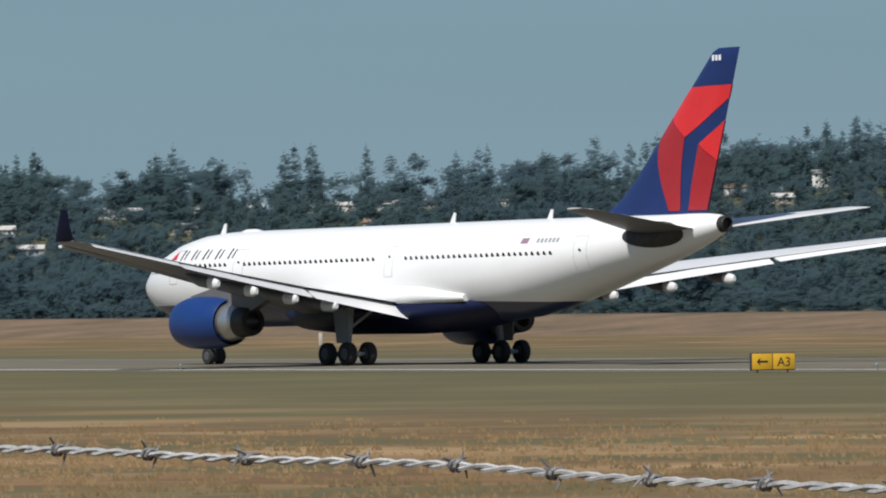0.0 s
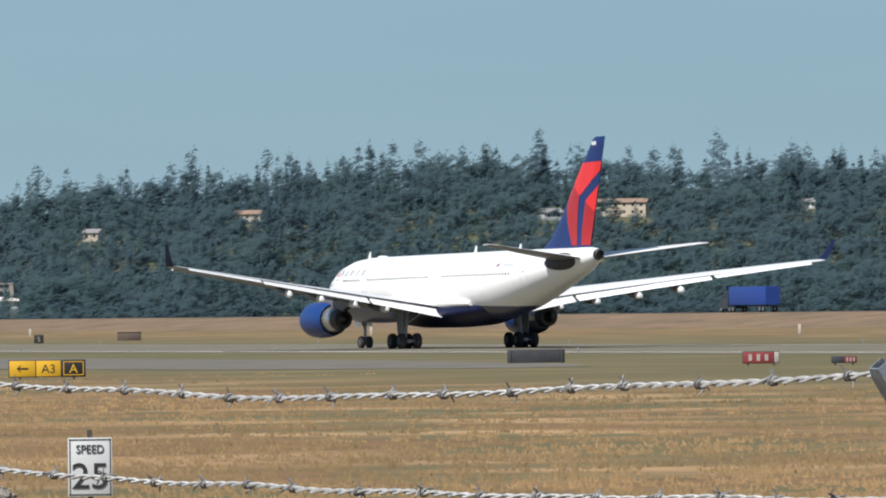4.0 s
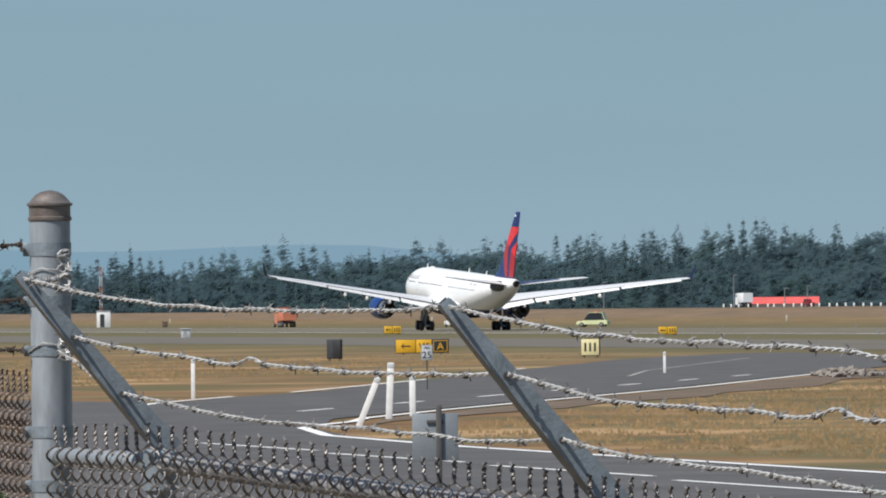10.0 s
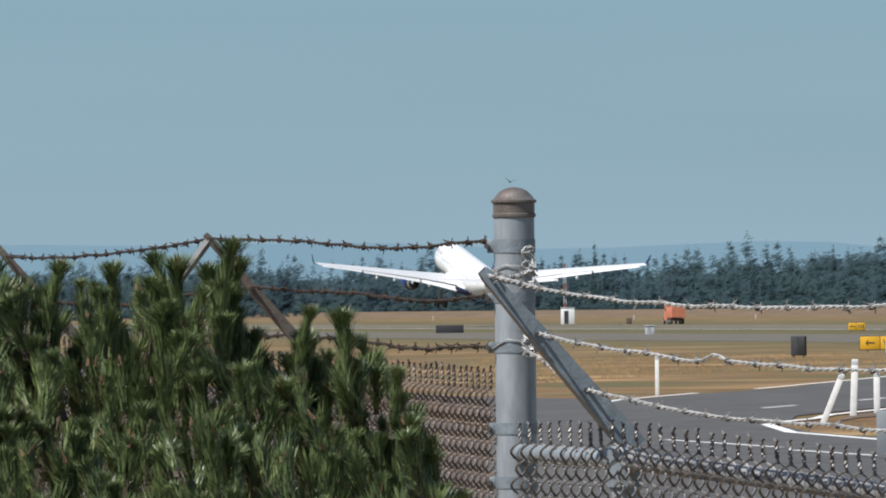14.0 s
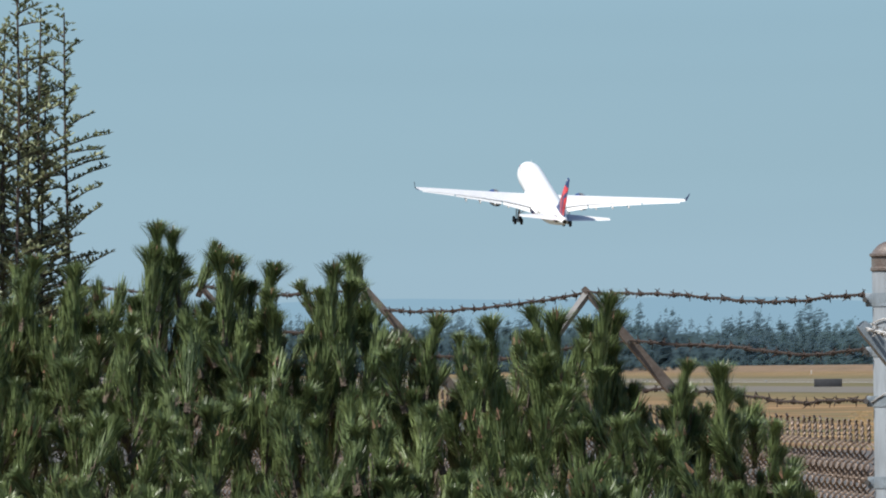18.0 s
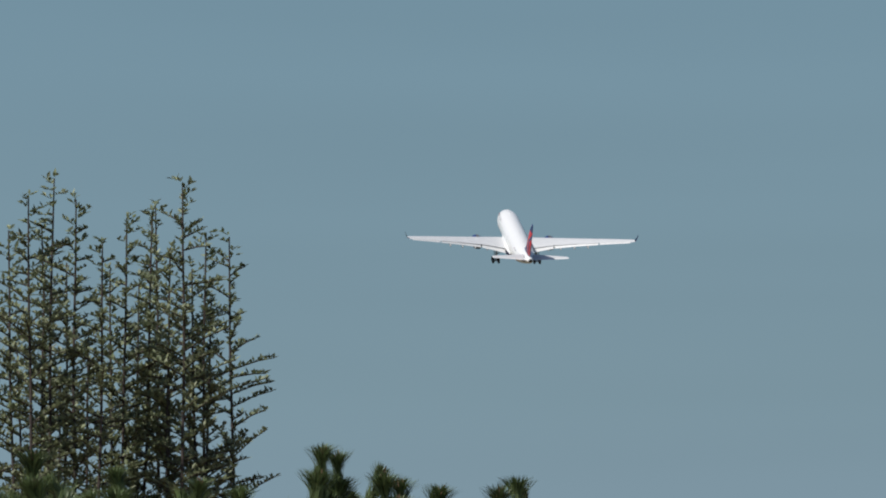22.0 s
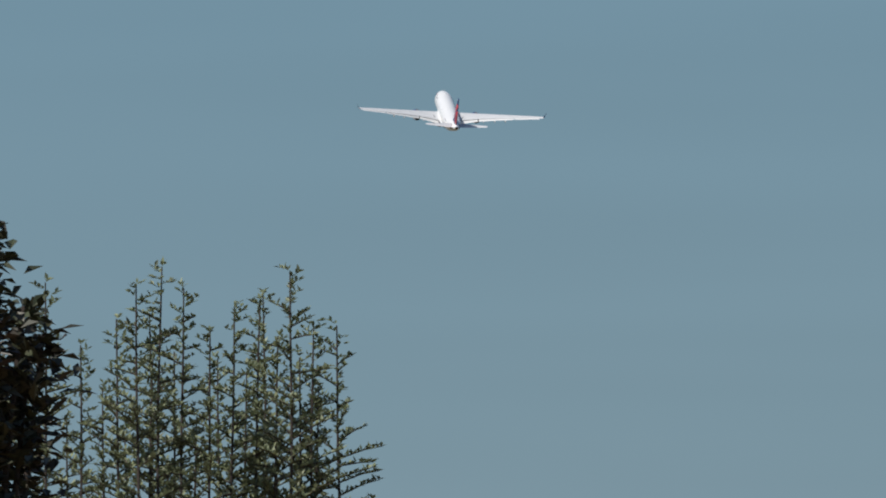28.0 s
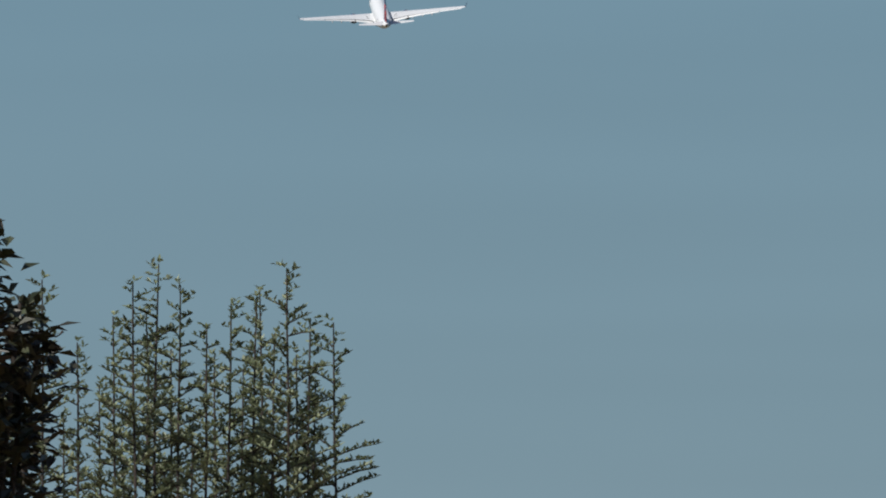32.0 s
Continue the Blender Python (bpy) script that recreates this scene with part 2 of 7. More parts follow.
def airliner():
    plane = thing("airliner", "white twin-engine airliner with navy belly and red and navy tail", "airplane")
    bm = B()
    loft(bm, [[Vector((x, math.cos(a) * hw, c + math.sin(a) * hh)) for a in (2 * math.pi * i / 64 for i in range(64))] for x, c, hw, hh in FUS])
    part("fuselage", bm, fuselage_paint(), plane, "white fuselage with navy belly")
    # belly fairing round the wing roots
    bm = B()
    fair = [(13, 3.4, 1.2, 0.55), (10.5, 3.0, 2.5, 0.95), (7, 2.95, 3.1, 1.15), (0, 2.95, 3.25, 1.2), (-4, 3.0, 3.15, 1.15), (-8, 3.25, 2.4, 0.9), (-11, 3.5, 1.2, 0.5)]
    loft(bm, [[Vector((x, math.cos(a) * hw, c + math.sin(a) * hh)) for a in (2 * math.pi * i / 32 for i in range(32))] for x, c, hw, hh in fair])
    part("belly_fairing", bm, NAVY, plane, "navy belly fairing")
    for side in (1, -1):
        bm = B()
        loft(bm, [[Vector((x, side * (2.45 + math.cos(a) * w), c + math.sin(a) * h)) for a in (2 * math.pi * i / 16 for i in range(16))]
                  for x, c, w, h in [(10.5, 3.9, 0.2, 0.2), (7, 4.0, 0.62, 0.5), (2, 4.0, 0.8, 0.6), (-3.5, 3.85, 0.75, 0.55), (-7.5, 3.7, 0.25, 0.2)]])
        part("wing_root_fairing", bm, WHITE, plane)
    bm = B()
    loft(bm, [ring((x, 0, 7.30 + (x + 28.4) * -0.05), r, 24) for x, r in [(-28.35, 0.465), (-28.75, 0.40), (-28.8, 0.33), (-28.5, 0.30)]], cap=True)
    part("exhaust_pipe", bm, SOOT, plane, "dark auxiliary exhaust")
    fin(plane)
    wings = []
    for side, name in ((1, "left"), (-1, "right")):
        wings.append(wing(plane, side))
        tailplane(plane, side)
    windows_and_doors(plane)
    legs = undercarriage(plane)
    for x, h in ((21.2, 0.55), (-2.5, 0.6), (-12.0, 0.55)):
        bm = B()
        prism(bm, [(x, 7.9), (x - 0.5, 7.9), (x - 0.62, 7.95 + h), (x - 0.42, 7.95 + h)], -0.03, 0.03)
        part("antenna", bm, WHITE, plane)
    bm = B()
    loft(bm, [[Vector((x, math.cos(a) * w, 7.98 + math.sin(a) * h)) for a in (2 * math.pi * i / 16 for i in range(16))] for x, w, h in [(19, .05, .02), (18.3, .3, .14), (17.4, .3, .14), (16.7, .05, .02)]])
    part("antenna_dome", bm, WHITE, plane)
    return plane, wings, legs


def fin(plane):
    def half(z):                     # half thickness by height
        return 0.42 - 0.26 * (z - 7.4) / 9.4
    le = lambda z: -20.53 - (z - 9.93) * 1.082 if z > 9.93 else -20.53 + (9.93 - z) * 1.35 + max(0, 8.9 - z) ** 2 * 0.9
    te = lambda z: -27.08 - (z - 8.0) * 0.355
    zs = [7.3, 7.7, 8.1, 8.5, 8.9, 9.4, 9.93, 12, 14, 16, 16.6, 16.82]
    bm, rings = B(), []
    for z in zs:
        a, b, t = le(z) - (0.3 if z == zs[-1] else 0), te(z), half(z) * (0.5 if z == zs[-1] else 1)
        c = a - b
        rings.append([Vector((a - c * u, t * w, z)) for u, w in ((0, 0), (0.04, 0.45), (0.16, 0.9), (0.3, 1), (0.8, 0.85), (0.99, 0.06), (0.99, -0.06), (0.8, -0.85), (0.3, -1), (0.16, -0.9), (0.04, -0.45))])
    loft(bm, rings)
    f = part("fin", bm, TAIL_BLUE, plane, "navy tail fin with red facets")
    # painted facets: convex outlines in share of chord and height, a hair proud of the skin
    u_of = lambda x, z: max(0.0, min(1.0, (le(z) - x) / (le(z) - te(z))))
    facets = [
        (RED, [(-25.2, 14.77), (-29.6, 14.82), (-29.2, 14.11), (-25.45, 12.09), (-23.55, 13.23)], "red_facet"),
        (DARK_RED, [(-23.6, 13.2), (-25.45, 12.06), (-25.0, 8.1), (-24.0, 8.1), (-22.5, 12.19)], "dark_red_facet"),
        (RED, [(-28.9, 12.93), (-28.2, 10.74), (-26.68, 11.68)], "red_facet"),
        (DARK_RED, [(-26.68, 11.65), (-28.2, 10.71), (-27.1, 8.1), (-25.64, 8.1)], "dark_red_facet")]
    facets = [(mat, [(u_of(x, z), z) for x, z in poly], name) for mat, poly, name in facets]
    prof = [(0, 0), (0.04, 0.45), (0.16, 0.9), (0.3, 1), (0.8, 0.85), (0.99, 0.06)]

    def thick(u, z):
        for (u0, w0), (u1, w1) in zip(prof, prof[1:]):
            if u0 <= u <= u1:
                return half(z) * (w0 + (w1 - w0) * (u - u0) / (u1 - u0))
        return half(z) * 0.06

    for mat, poly, name in facets:
        bm = B()
        for s in (1, -1):
            knots = sorted({z for _, z in poly})
            heights = []
            for za, zb in zip(knots, knots[1:]):
                heights += [za + (zb - za) * (0.002 + 0.996 * i / 6) for i in range(7)]
            rows = []
            for z in heights:
                us = []
                for (u0, z0), (u1, z1) in zip(poly, poly[1:] + poly[:1]):
                    if min(z0, z1) - 1e-6 <= z <= max(z0, z1) + 1e-6:
                        us += [u0, u1] if abs(z1 - z0) < 1e-6 else [u0 + (u1 - u0) * (z - z0) / (z1 - z0)]
                a, b = min(us), max(us)
                row = []
                for k in range(25):
                    u = a + (b - a) * k / 24
                    row.append(bm.verts.new((le(z) - (le(z) - te(z)) * min(u, 0.992), s * (thick(u, z) + 0.03), z)))
                rows.append(row)
            for r0, r1 in zip(rows, rows[1:]):
                for k in range(24):
                    q = (r0[k], r0[k + 1], r1[k + 1], r1[k])
                    bm.faces.new(q if s < 0 else q[::-1])
        part(name, bm, mat, f)
    for k in range(3):               # unreadable small mark at the tip, as plain bars
        for s in (1, -1):
            bm = B()
            box(bm, (-28.0 - 0.3 * k, s * 0.165, 16.3), (0.2, 0.03, 0.3))
            part("tip_mark", bm, WHITE, f)


def wing(plane, side):
    """One wing with its winglet, flaps, track fairings and engine; turns about its root."""
    root = Vector((0, 2.6 * side, 3.4))
    st = [(2.2, 9.9, 3.42, 11.4, 0.125), (6.0, 7.5, 3.98, 9.0, 0.118), (9.4, 5.35, 4.45, 7.2, 0.112), (16, 1.25, 5.3, 5.2, 0.105), (23, -3.1, 6.2, 3.7, 0.10), (28.6, -6.6, 6.88, 2.6, 0.095), (29.3, -7.3, 6.98, 1.9, 0.08)]
    bm = B()
    loft(bm, [[p - root for p in r] for r in wing_rings(st, side)])
    shade_below(bm)
    w = part("wing", bm, [WING_GREY, SHADED_LOWER_GREY], plane, "pale grey swept wing, darker below")
    w.matrix_basis = Matrix.Translation(root)

    def sub(name, bm, mat, label=""):
        bmesh.ops.translate(bm, verts=bm.verts, vec=-root)
        return part(name, bm, mat, w, label)
    bm = B()                         # winglet
    rings = []
    for k, (y, le, z, c) in enumerate([(29.25, -7.2, 6.95, 2.0), (29.5, -7.7, 7.3, 1.6), (29.75, -8.3, 7.9, 1.15), (30.0, -8.95, 8.65, 0.7)]):
        rings.append([Vector((le - x, side * (y + h), z)) for x, h in airfoil(c, 0.09)])
    loft(bm, rings)
    sub("winglet", bm, NAVY, "navy winglet")

    def at(y):
        for a, b in zip(st, st[1:]):
            if a[0] <= y <= b[0]:
                k = (y - a[0]) / (b[0] - a[0])
                return [p + (q - p) * k for p, q in zip(a, b)]
    # slotted flaps, let down for take-off
    for y0, y1, name in ((3.0, 9.2, "flap"), (9.5, 20.2, "flap")):
        rings = []
        for y in (y0, (y0 + y1) / 2, y1):
            _, le, z, c, _ = at(y)
            fc = 0.22 * c
            xt = le - c * 0.90
            rings.append([Vector((xt - x * math.cos(radians(24)) + h * math.sin(radians(24)) * 0, side * y, z + 0.02 - x * math.sin(radians(24)) + h)) for x, h in airfoil(fc, 0.14)])
        bm = B()
        loft(bm, rings)
        shade_below(bm)
        sub(name, bm, [FLAP_WHITE, SHADED_LOWER_GREY], "pale lowered flap, dark below")
    rings = []
    for y in (20.5, 24, 28):
        _, le, z, c, _ = at(y)
        rings.append([Vector((le - c * 0.90 - x, side * y, z + 0.03 - x * 0.34 + h)) for x, h in airfoil(c * 0.22, 0.12)])
    bm = B()
    loft(bm, rings)
    shade_below(bm)
    sub("aileron", bm, [FLAP_WHITE, SHADED_LOWER_GREY])
    rings = []                       # slats
    for y in (3.6, 9, 16, 23, 28.4):
        _, le, z, c, _ = at(y)
        rings.append([Vector((le + 0.34 - x, side * y, z - 0.10 - 0.012 * c + h)) for x, h in airfoil(0.16 * c + 0.25, 0.24)])
    bm = B()
    loft(bm, rings)
    shade_below(bm)
    sub("slat", bm, [FLAP_WHITE, SHADED_LOWER_GREY])
    for y in (7.9, 11.0, 14.4, 17.7):
        _, le, z, c, _ = at(y)
        x0 = le - c * 0.5
        ln = 0.5 * c + 0.95

        def canoe(rows):
            bm = B()
            loft(bm, [[Vector((x0 - ln * k, side * y + math.cos(a) * 0.21 * s, z - 0.26 - 0.20 * s - k * 0.5 + math.sin(a) * 0.34 * s)) for a in (2 * math.pi * i / 12 for i in range(12))] for k, s in rows])
            return bm
        sub("flap_track_fairing", canoe(((0, 0.1), (0.15, 0.7), (0.4, 1), (0.72, 0.98))), SHADED_LOWER_GREY)
        sub("fairing_tail", canoe(((0.722, 0.98), (0.9, 0.88), (0.985, 0.62), (1, 0.5))), FLAP_WHITE, "white flap fairing tail")
    # engine
    ey, ez = 9.37 * side, 2.60
    bm = B()
    prof = [(10.9, 1.24), (11.02, 1.34), (10.95, 1.46), (10.3, 1.62), (9.1, 1.68), (7.6, 1.62), (6.5, 1.46), (6.4, 1.40), (7.4, 1.34), (10.0, 1.26), (10.9, 1.24)]
    loft(bm, [ring((x - 0.5, ey, ez), r * 0.91, 40) for x, r in prof], cap=False)
    bm2 = bm
    sub("fan_cowl", bm2, ENGINE_BLUE, "glossy blue engine cowl")
    bm = B()
    loft(bm, [ring((x, ey, ez), r, 32) for x, r in [(7.2, 1.24), (6.2, 1.16), (5.4, 1.02), (4.8, 0.90), (4.75, 0.82), (5.4, 0.8)]])
    sub("core_cowl", bm, ALLOY, "bare metal core cowl")
    bm = B()
    loft(bm, [ring((x, ey, ez), r, 24) for x, r in [(5.4, 0.86), (4.6, 0.87), (4.0, 0.84), (3.7, 0.78), (3.68, 0.5), (3.4, 0.3), (3.1, 0.05)]])
    sub("exhaust_cone", bm, SOOT, "burnt exhaust cone")
    bm = B()
    loft(bm, [ring((x, ey, ez), r, 32) for x, r in [(9.9, 1.25), (9.85, 0.5), (10.5, 0.05)]])
    sub("fan_disc", bm, SOOT, "dark fan")
    _, le, z, c, _ = at(9.37)
    bm = B()
    prism(bm, [(9.9, ez + 1.5), (7.2, ez + 2.0), (le - 0.4, z + 0.05), (le - 4.6, z - 0.25), (3.6, ez + 0.6), (6.4, ez + 0.9)], ey - 0.24, ey + 0.24)
    sub("pylon", bm, SHADED_LOWER_GREY)
    return w


def tailplane(plane, side):
    st = [(0.9, -21.3, 7.10, 5.6, 0.11), (4.5, -23.75, 7.53, 4.1, 0.10), (9.2, -26.9, 8.12, 2.2, 0.09), (9.7, -27.5, 8.18, 1.4, 0.06)]
    bm = B()
    loft(bm, wing_rings(st, side))
    shade_below(bm)
    h = part("tailplane", bm, [WING_GREY, SHADED_LOWER_GREY], plane, "pale grey tailplane, darker below")
    bm = B()
    loft(bm, [[Vector((le - c * 0.72 - x, side * y, z + 0.01 + hh)) for x, hh in airfoil(c * 0.29, 0.12)] for y, le, z, c, _ in ((2.0, -22.05, 7.23, 5.1, 0), (9.1, -26.83, 8.11, 2.25, 0))])
    part("elevator", bm, FLAP_WHITE, h)
    bm = B()                         # dark unpainted trim plate at the root
    c0 = Vector((-23.9, 0, 7.0))
    hub = bm.verts.new(skin_point(c0.x, 6.9, side, 0.02))
    prev = None
    for q in (0.3, 0.6, 0.85, 1.0):
        cur = [bm.verts.new(skin_point(c0.x + 2.3 * q * math.cos(2 * math.pi * i / 24), 6.85 + 0.72 * q * math.sin(2 * math.pi * i / 24), side, 0.02)) for i in range(24)]
        for i in range(24):
            j = (i + 1) % 24
            bm.faces.new((hub, cur[i], cur[j]) if prev is None else (prev[i], cur[i], cur[j], prev[j]))
        prev = cur
    bmesh.ops.recalc_face_normals(bm, faces=bm.faces)
    part("trim_plate", bm, SOOT, h, "dark bare-metal trim plate")


def windows_and_doors(plane):
    bm = B()
    bmesh.ops.create_circle(bm, cap_ends=True, segments=10, radius=0.5, matrix=Matrix.Diagonal((0.30, 0.42, 1, 1)))
    me = bpy.data.meshes.new("window")
    bm.to_mesh(me)
    bm.free()
    me.materials.append(DARK_GLASS)
    spans = [(20.4, 16.2), (14.6, 1.0), (-2.0, -16.2)]
    for side in (1, -1):
        for a, b in spans:
            x = a
            while x > b:
                ob = new("window", me)
                ob.parent = plane
                p = skin_point(x, 5.95, side, 0.012)
                ob.matrix_basis = Matrix.Translation(p) @ Matrix.Rotation(radians(90), 4, "X") @ Matrix.Rotation(radians(-16 * side), 4, "X")
                x -= 0.533
        for x, h, w in ((22.6, 1.95, 1.05), (-0.3, 1.7, 0.8), (15.3, 1.9, 1.05), (-18.3, 1.9, 1.05)):
            bm = B()                 # door outline, a thin raised frame
            z0, z1 = 5.0, 5.0 + h
            for zz in (z0, z1):
                tube(bm, [skin_point(x + w / 2 - w * k / 4, zz, side, 0.0) for k in range(5)], 0.015, 5)
            for xx in (x - w / 2, x + w / 2):
                tube(bm, [skin_point(xx, z0 + (z1 - z0) * k / 5, side, 0.0) for k in range(6)], 0.015, 5)
            d = part("door", bm, GEAR, plane, "door outline")
            bm = B()
            bmesh.ops.create_circle(bm, cap_ends=True, segments=10, radius=0.13, matrix=Matrix.Translation(skin_point(x, 6.1, side, 0.014)) @ Matrix.Rotation(radians(90), 4, "X") @ Matrix.Rotation(radians(-18 * side), 4, "X"))
            part("door_window", bm, DARK_GLASS, d)
        # airline mark and title as plain slanted bars and a triangle
        sl = 0.26 if side > 0 else -0.26
        for k in range(5):
            for dx, w0, z0, z1 in ((0.0, 0.15, 0.02, 0.62), (0.46, 0.12, 0.05, 0.58)):
                x = 22.15 - 1.36 * k - dx
                bm = B()
                rows = [[bm.verts.new(skin_point(x - sl * (z0 + (z1 - z0) * q / 5) - w0 * v / 2, 6.36 + z0 + (z1 - z0) * q / 5, side, 0.02)) for v in range(3)] for q in range(6)]
                for ra, rb in zip(rows, rows[1:]):
                    for q in (0, 1):
                        bm.faces.new((ra[q], ra[q + 1], rb[q + 1], rb[q]))
                bmesh.ops.recalc_face_normals(bm, faces=bm.faces)
                part("title_bar", bm, NAVY, plane)
        bm = B()
        bm.faces.new([bm.verts.new(skin_point(a, zz, side, 0.05)) for a, zz in ((23.5, 6.46), (22.75, 6.46), (23.0, 6.95))])
        part("title_triangle", bm, RED, plane, "red triangle mark")
        bm = B()
        for k in range(6):
            bm.faces.new([bm.verts.new(skin_point(a, zz, side, 0.012)) for a, zz in ((-14.3 - .36 * k, 6.62), (-14.52 - .36 * k, 6.62), (-14.52 - .36 * k, 6.86), (-14.3 - .36 * k, 6.86))])
        part("registration_bar", bm, GEAR, plane)
        bm = B()
        bm.faces.new([bm.verts.new(skin_point(a, zz, side, 0.012)) for a, zz in ((-12.8, 6.6), (-13.5, 6.6), (-13.55, 6.9), (-12.85, 6.9))])
        part("flag_mark", bm, material("faded_flag", (0.34, 0.12, 0.13), 0.5, color2=(0.25, 0.25, 0.36), scale=6), plane)
    bm = B()                         # cockpit panes
    for side in (1, -1):
        for x0, x1 in ((26.55, 25.75), (25.65, 24.7), (24.6, 23.9)):
            bm.faces.new([bm.verts.new(skin_point(a, zz, side, 0.012)) for a, zz in ((x0, 5.62), (x1, 5.72), (x1 - 0.1, 6.3), (x0 - 0.35, 6.12))])
    bmesh.ops.recalc_face_normals(bm, faces=bm.faces)
    part("cockpit_window", bm, DARK_GLASS, plane)


def undercarriage(plane):
    """Two six-tyre-look bogies and a twin nose wheel. Returns what swings in: legs with their wheels."""
    legs = []
    for side in (1, -1):
        hinge = Vector((0.2, 5.1 * side, 3.3))
        bm = B()
        tube(bm, [(0, 0, 0), (0, 0.12 * side, -1.5), (0, 0.2 * side, -2.6)], [0.24, 0.2, 0.16], 14)
        tube(bm, [(1.3, -0.4 * side, 0.0), (0, 0.15 * side, -1.6)], 0.1, 10)
        tube(bm, [(-0.1, -1.9 * side, 0.1), (0, 0.1 * side, -1.2)], 0.1, 10)
        leg = part("main_gear_leg", bm, GEAR, plane, "grey main landing gear leg")
        leg.matrix_basis = Matrix.Translation(hinge)
        bm = B()
        box(bm, (0, 0.2 * side, -2.63), (2.3, 0.3, 0.3), bevel=0.06)
        for x in (-0.99, 0.99):
            tube(bm, [(x, 0.2 * side - 0.85, -2.63), (x, 0.2 * side + 0.85, -2.63)], 0.1, 10)
        part("bogie_beam", bm, GEAR, leg)
        for x in (-0.99, 0.99):
            for y in (-0.7, 0.7):
                wheel(leg, (x, 0.2 * side + y, -2.63), 0.67, 0.5)
        bm = B()
        prism(bm, [(0.75, -0.1), (-0.75, -0.1), (-0.55, -2.0), (0.45, -2.0)], 0.62 * side - 0.03, 0.62 * side + 0.03)
        part("leg_door", bm, GEAR_DOOR, leg)
        legs.append((leg, hinge, side))
    hinge = Vector((22.2, 0, 2.81))
    bm = B()
    tube(bm, [(0, 0, 0.1), (0, 0, -2.1)], [0.16, 0.12], 12)
    tube(bm, [(1.2, 0, 0.2), (0, 0, -1.1)], 0.07, 8)
    tube(bm, [(0, -0.5, -2.07), (0, 0.5, -2.07)], 0.07, 8)
    leg = part("nose_gear_leg", bm, GEAR, plane, "grey nose landing gear leg")
    leg.matrix_basis = Matrix.Translation(hinge)
    for y in (-0.36, 0.36):
        wheel(leg, (0, y, -2.07), 0.53, 0.38)
    for y in (-0.5, 0.5):
        bm = B()
        prism(bm, [(1.3, 0.1), (-0.3, 0.1), (-0.3, -0.75), (1.2, -0.6)], y - 0.02, y + 0.02)
        part("nose_gear_door", bm, WHITE, plane).matrix_basis = Matrix.Translation(hinge)
    legs.append((leg, hinge, 0))
    return legs


PLANE, WINGS, LEGS = airliner()


# ---- the ground: one sheet, a low rise at the fence, flat airfield, a wooded hill far off ----
SKYLINE = [(-30, 66), (-6, 68), (-4.5, 66), (-3, 70), (-1.5, 84), (0, 96), (1.5, 115), (2.6, 155), (4, 195), (5.5, 235), (6.8, 262), (8, 280), (9.5, 258), (11, 265), (13, 278), (15, 262), (17, 246),
           (18.5, 256), (20, 262), (21.5, 272), (23, 300), (40, 310)]


def crest(az):
    """Rise of the skyline above the horizon, in radians, by azimuth in degrees."""
    for (a0, v0), (a1, v1) in zip(SKYLINE, SKYLINE[1:]):
        if a0 <= az <= a1:
            return (v0 + (v1 - v0) * (az - a0) / (a1 - a0)) / 14608
    return 66 / 14608


def hill_far(az):
    """Distance of the hill's crest: it draws away to the left."""
    k = max(0.0, min(1.0, (az + 3) / 9))
    return 4300 - 1000 * k * k * (3 - 2 * k)


def ground_z(d, az):
    near = max(0.0, min(1.0, (95 - d) / 50))
    z = 1.0 * near * near * (3 - 2 * near)
    top = hill_far(az)
    foot = top - 1100
    h = max(0.0, crest(az) * top + 3.4 - 21.0)
    k = max(0.0, min(1.0, (d - foot) / (top - foot)))
    return z + h * k * k * (3 - 2 * k)


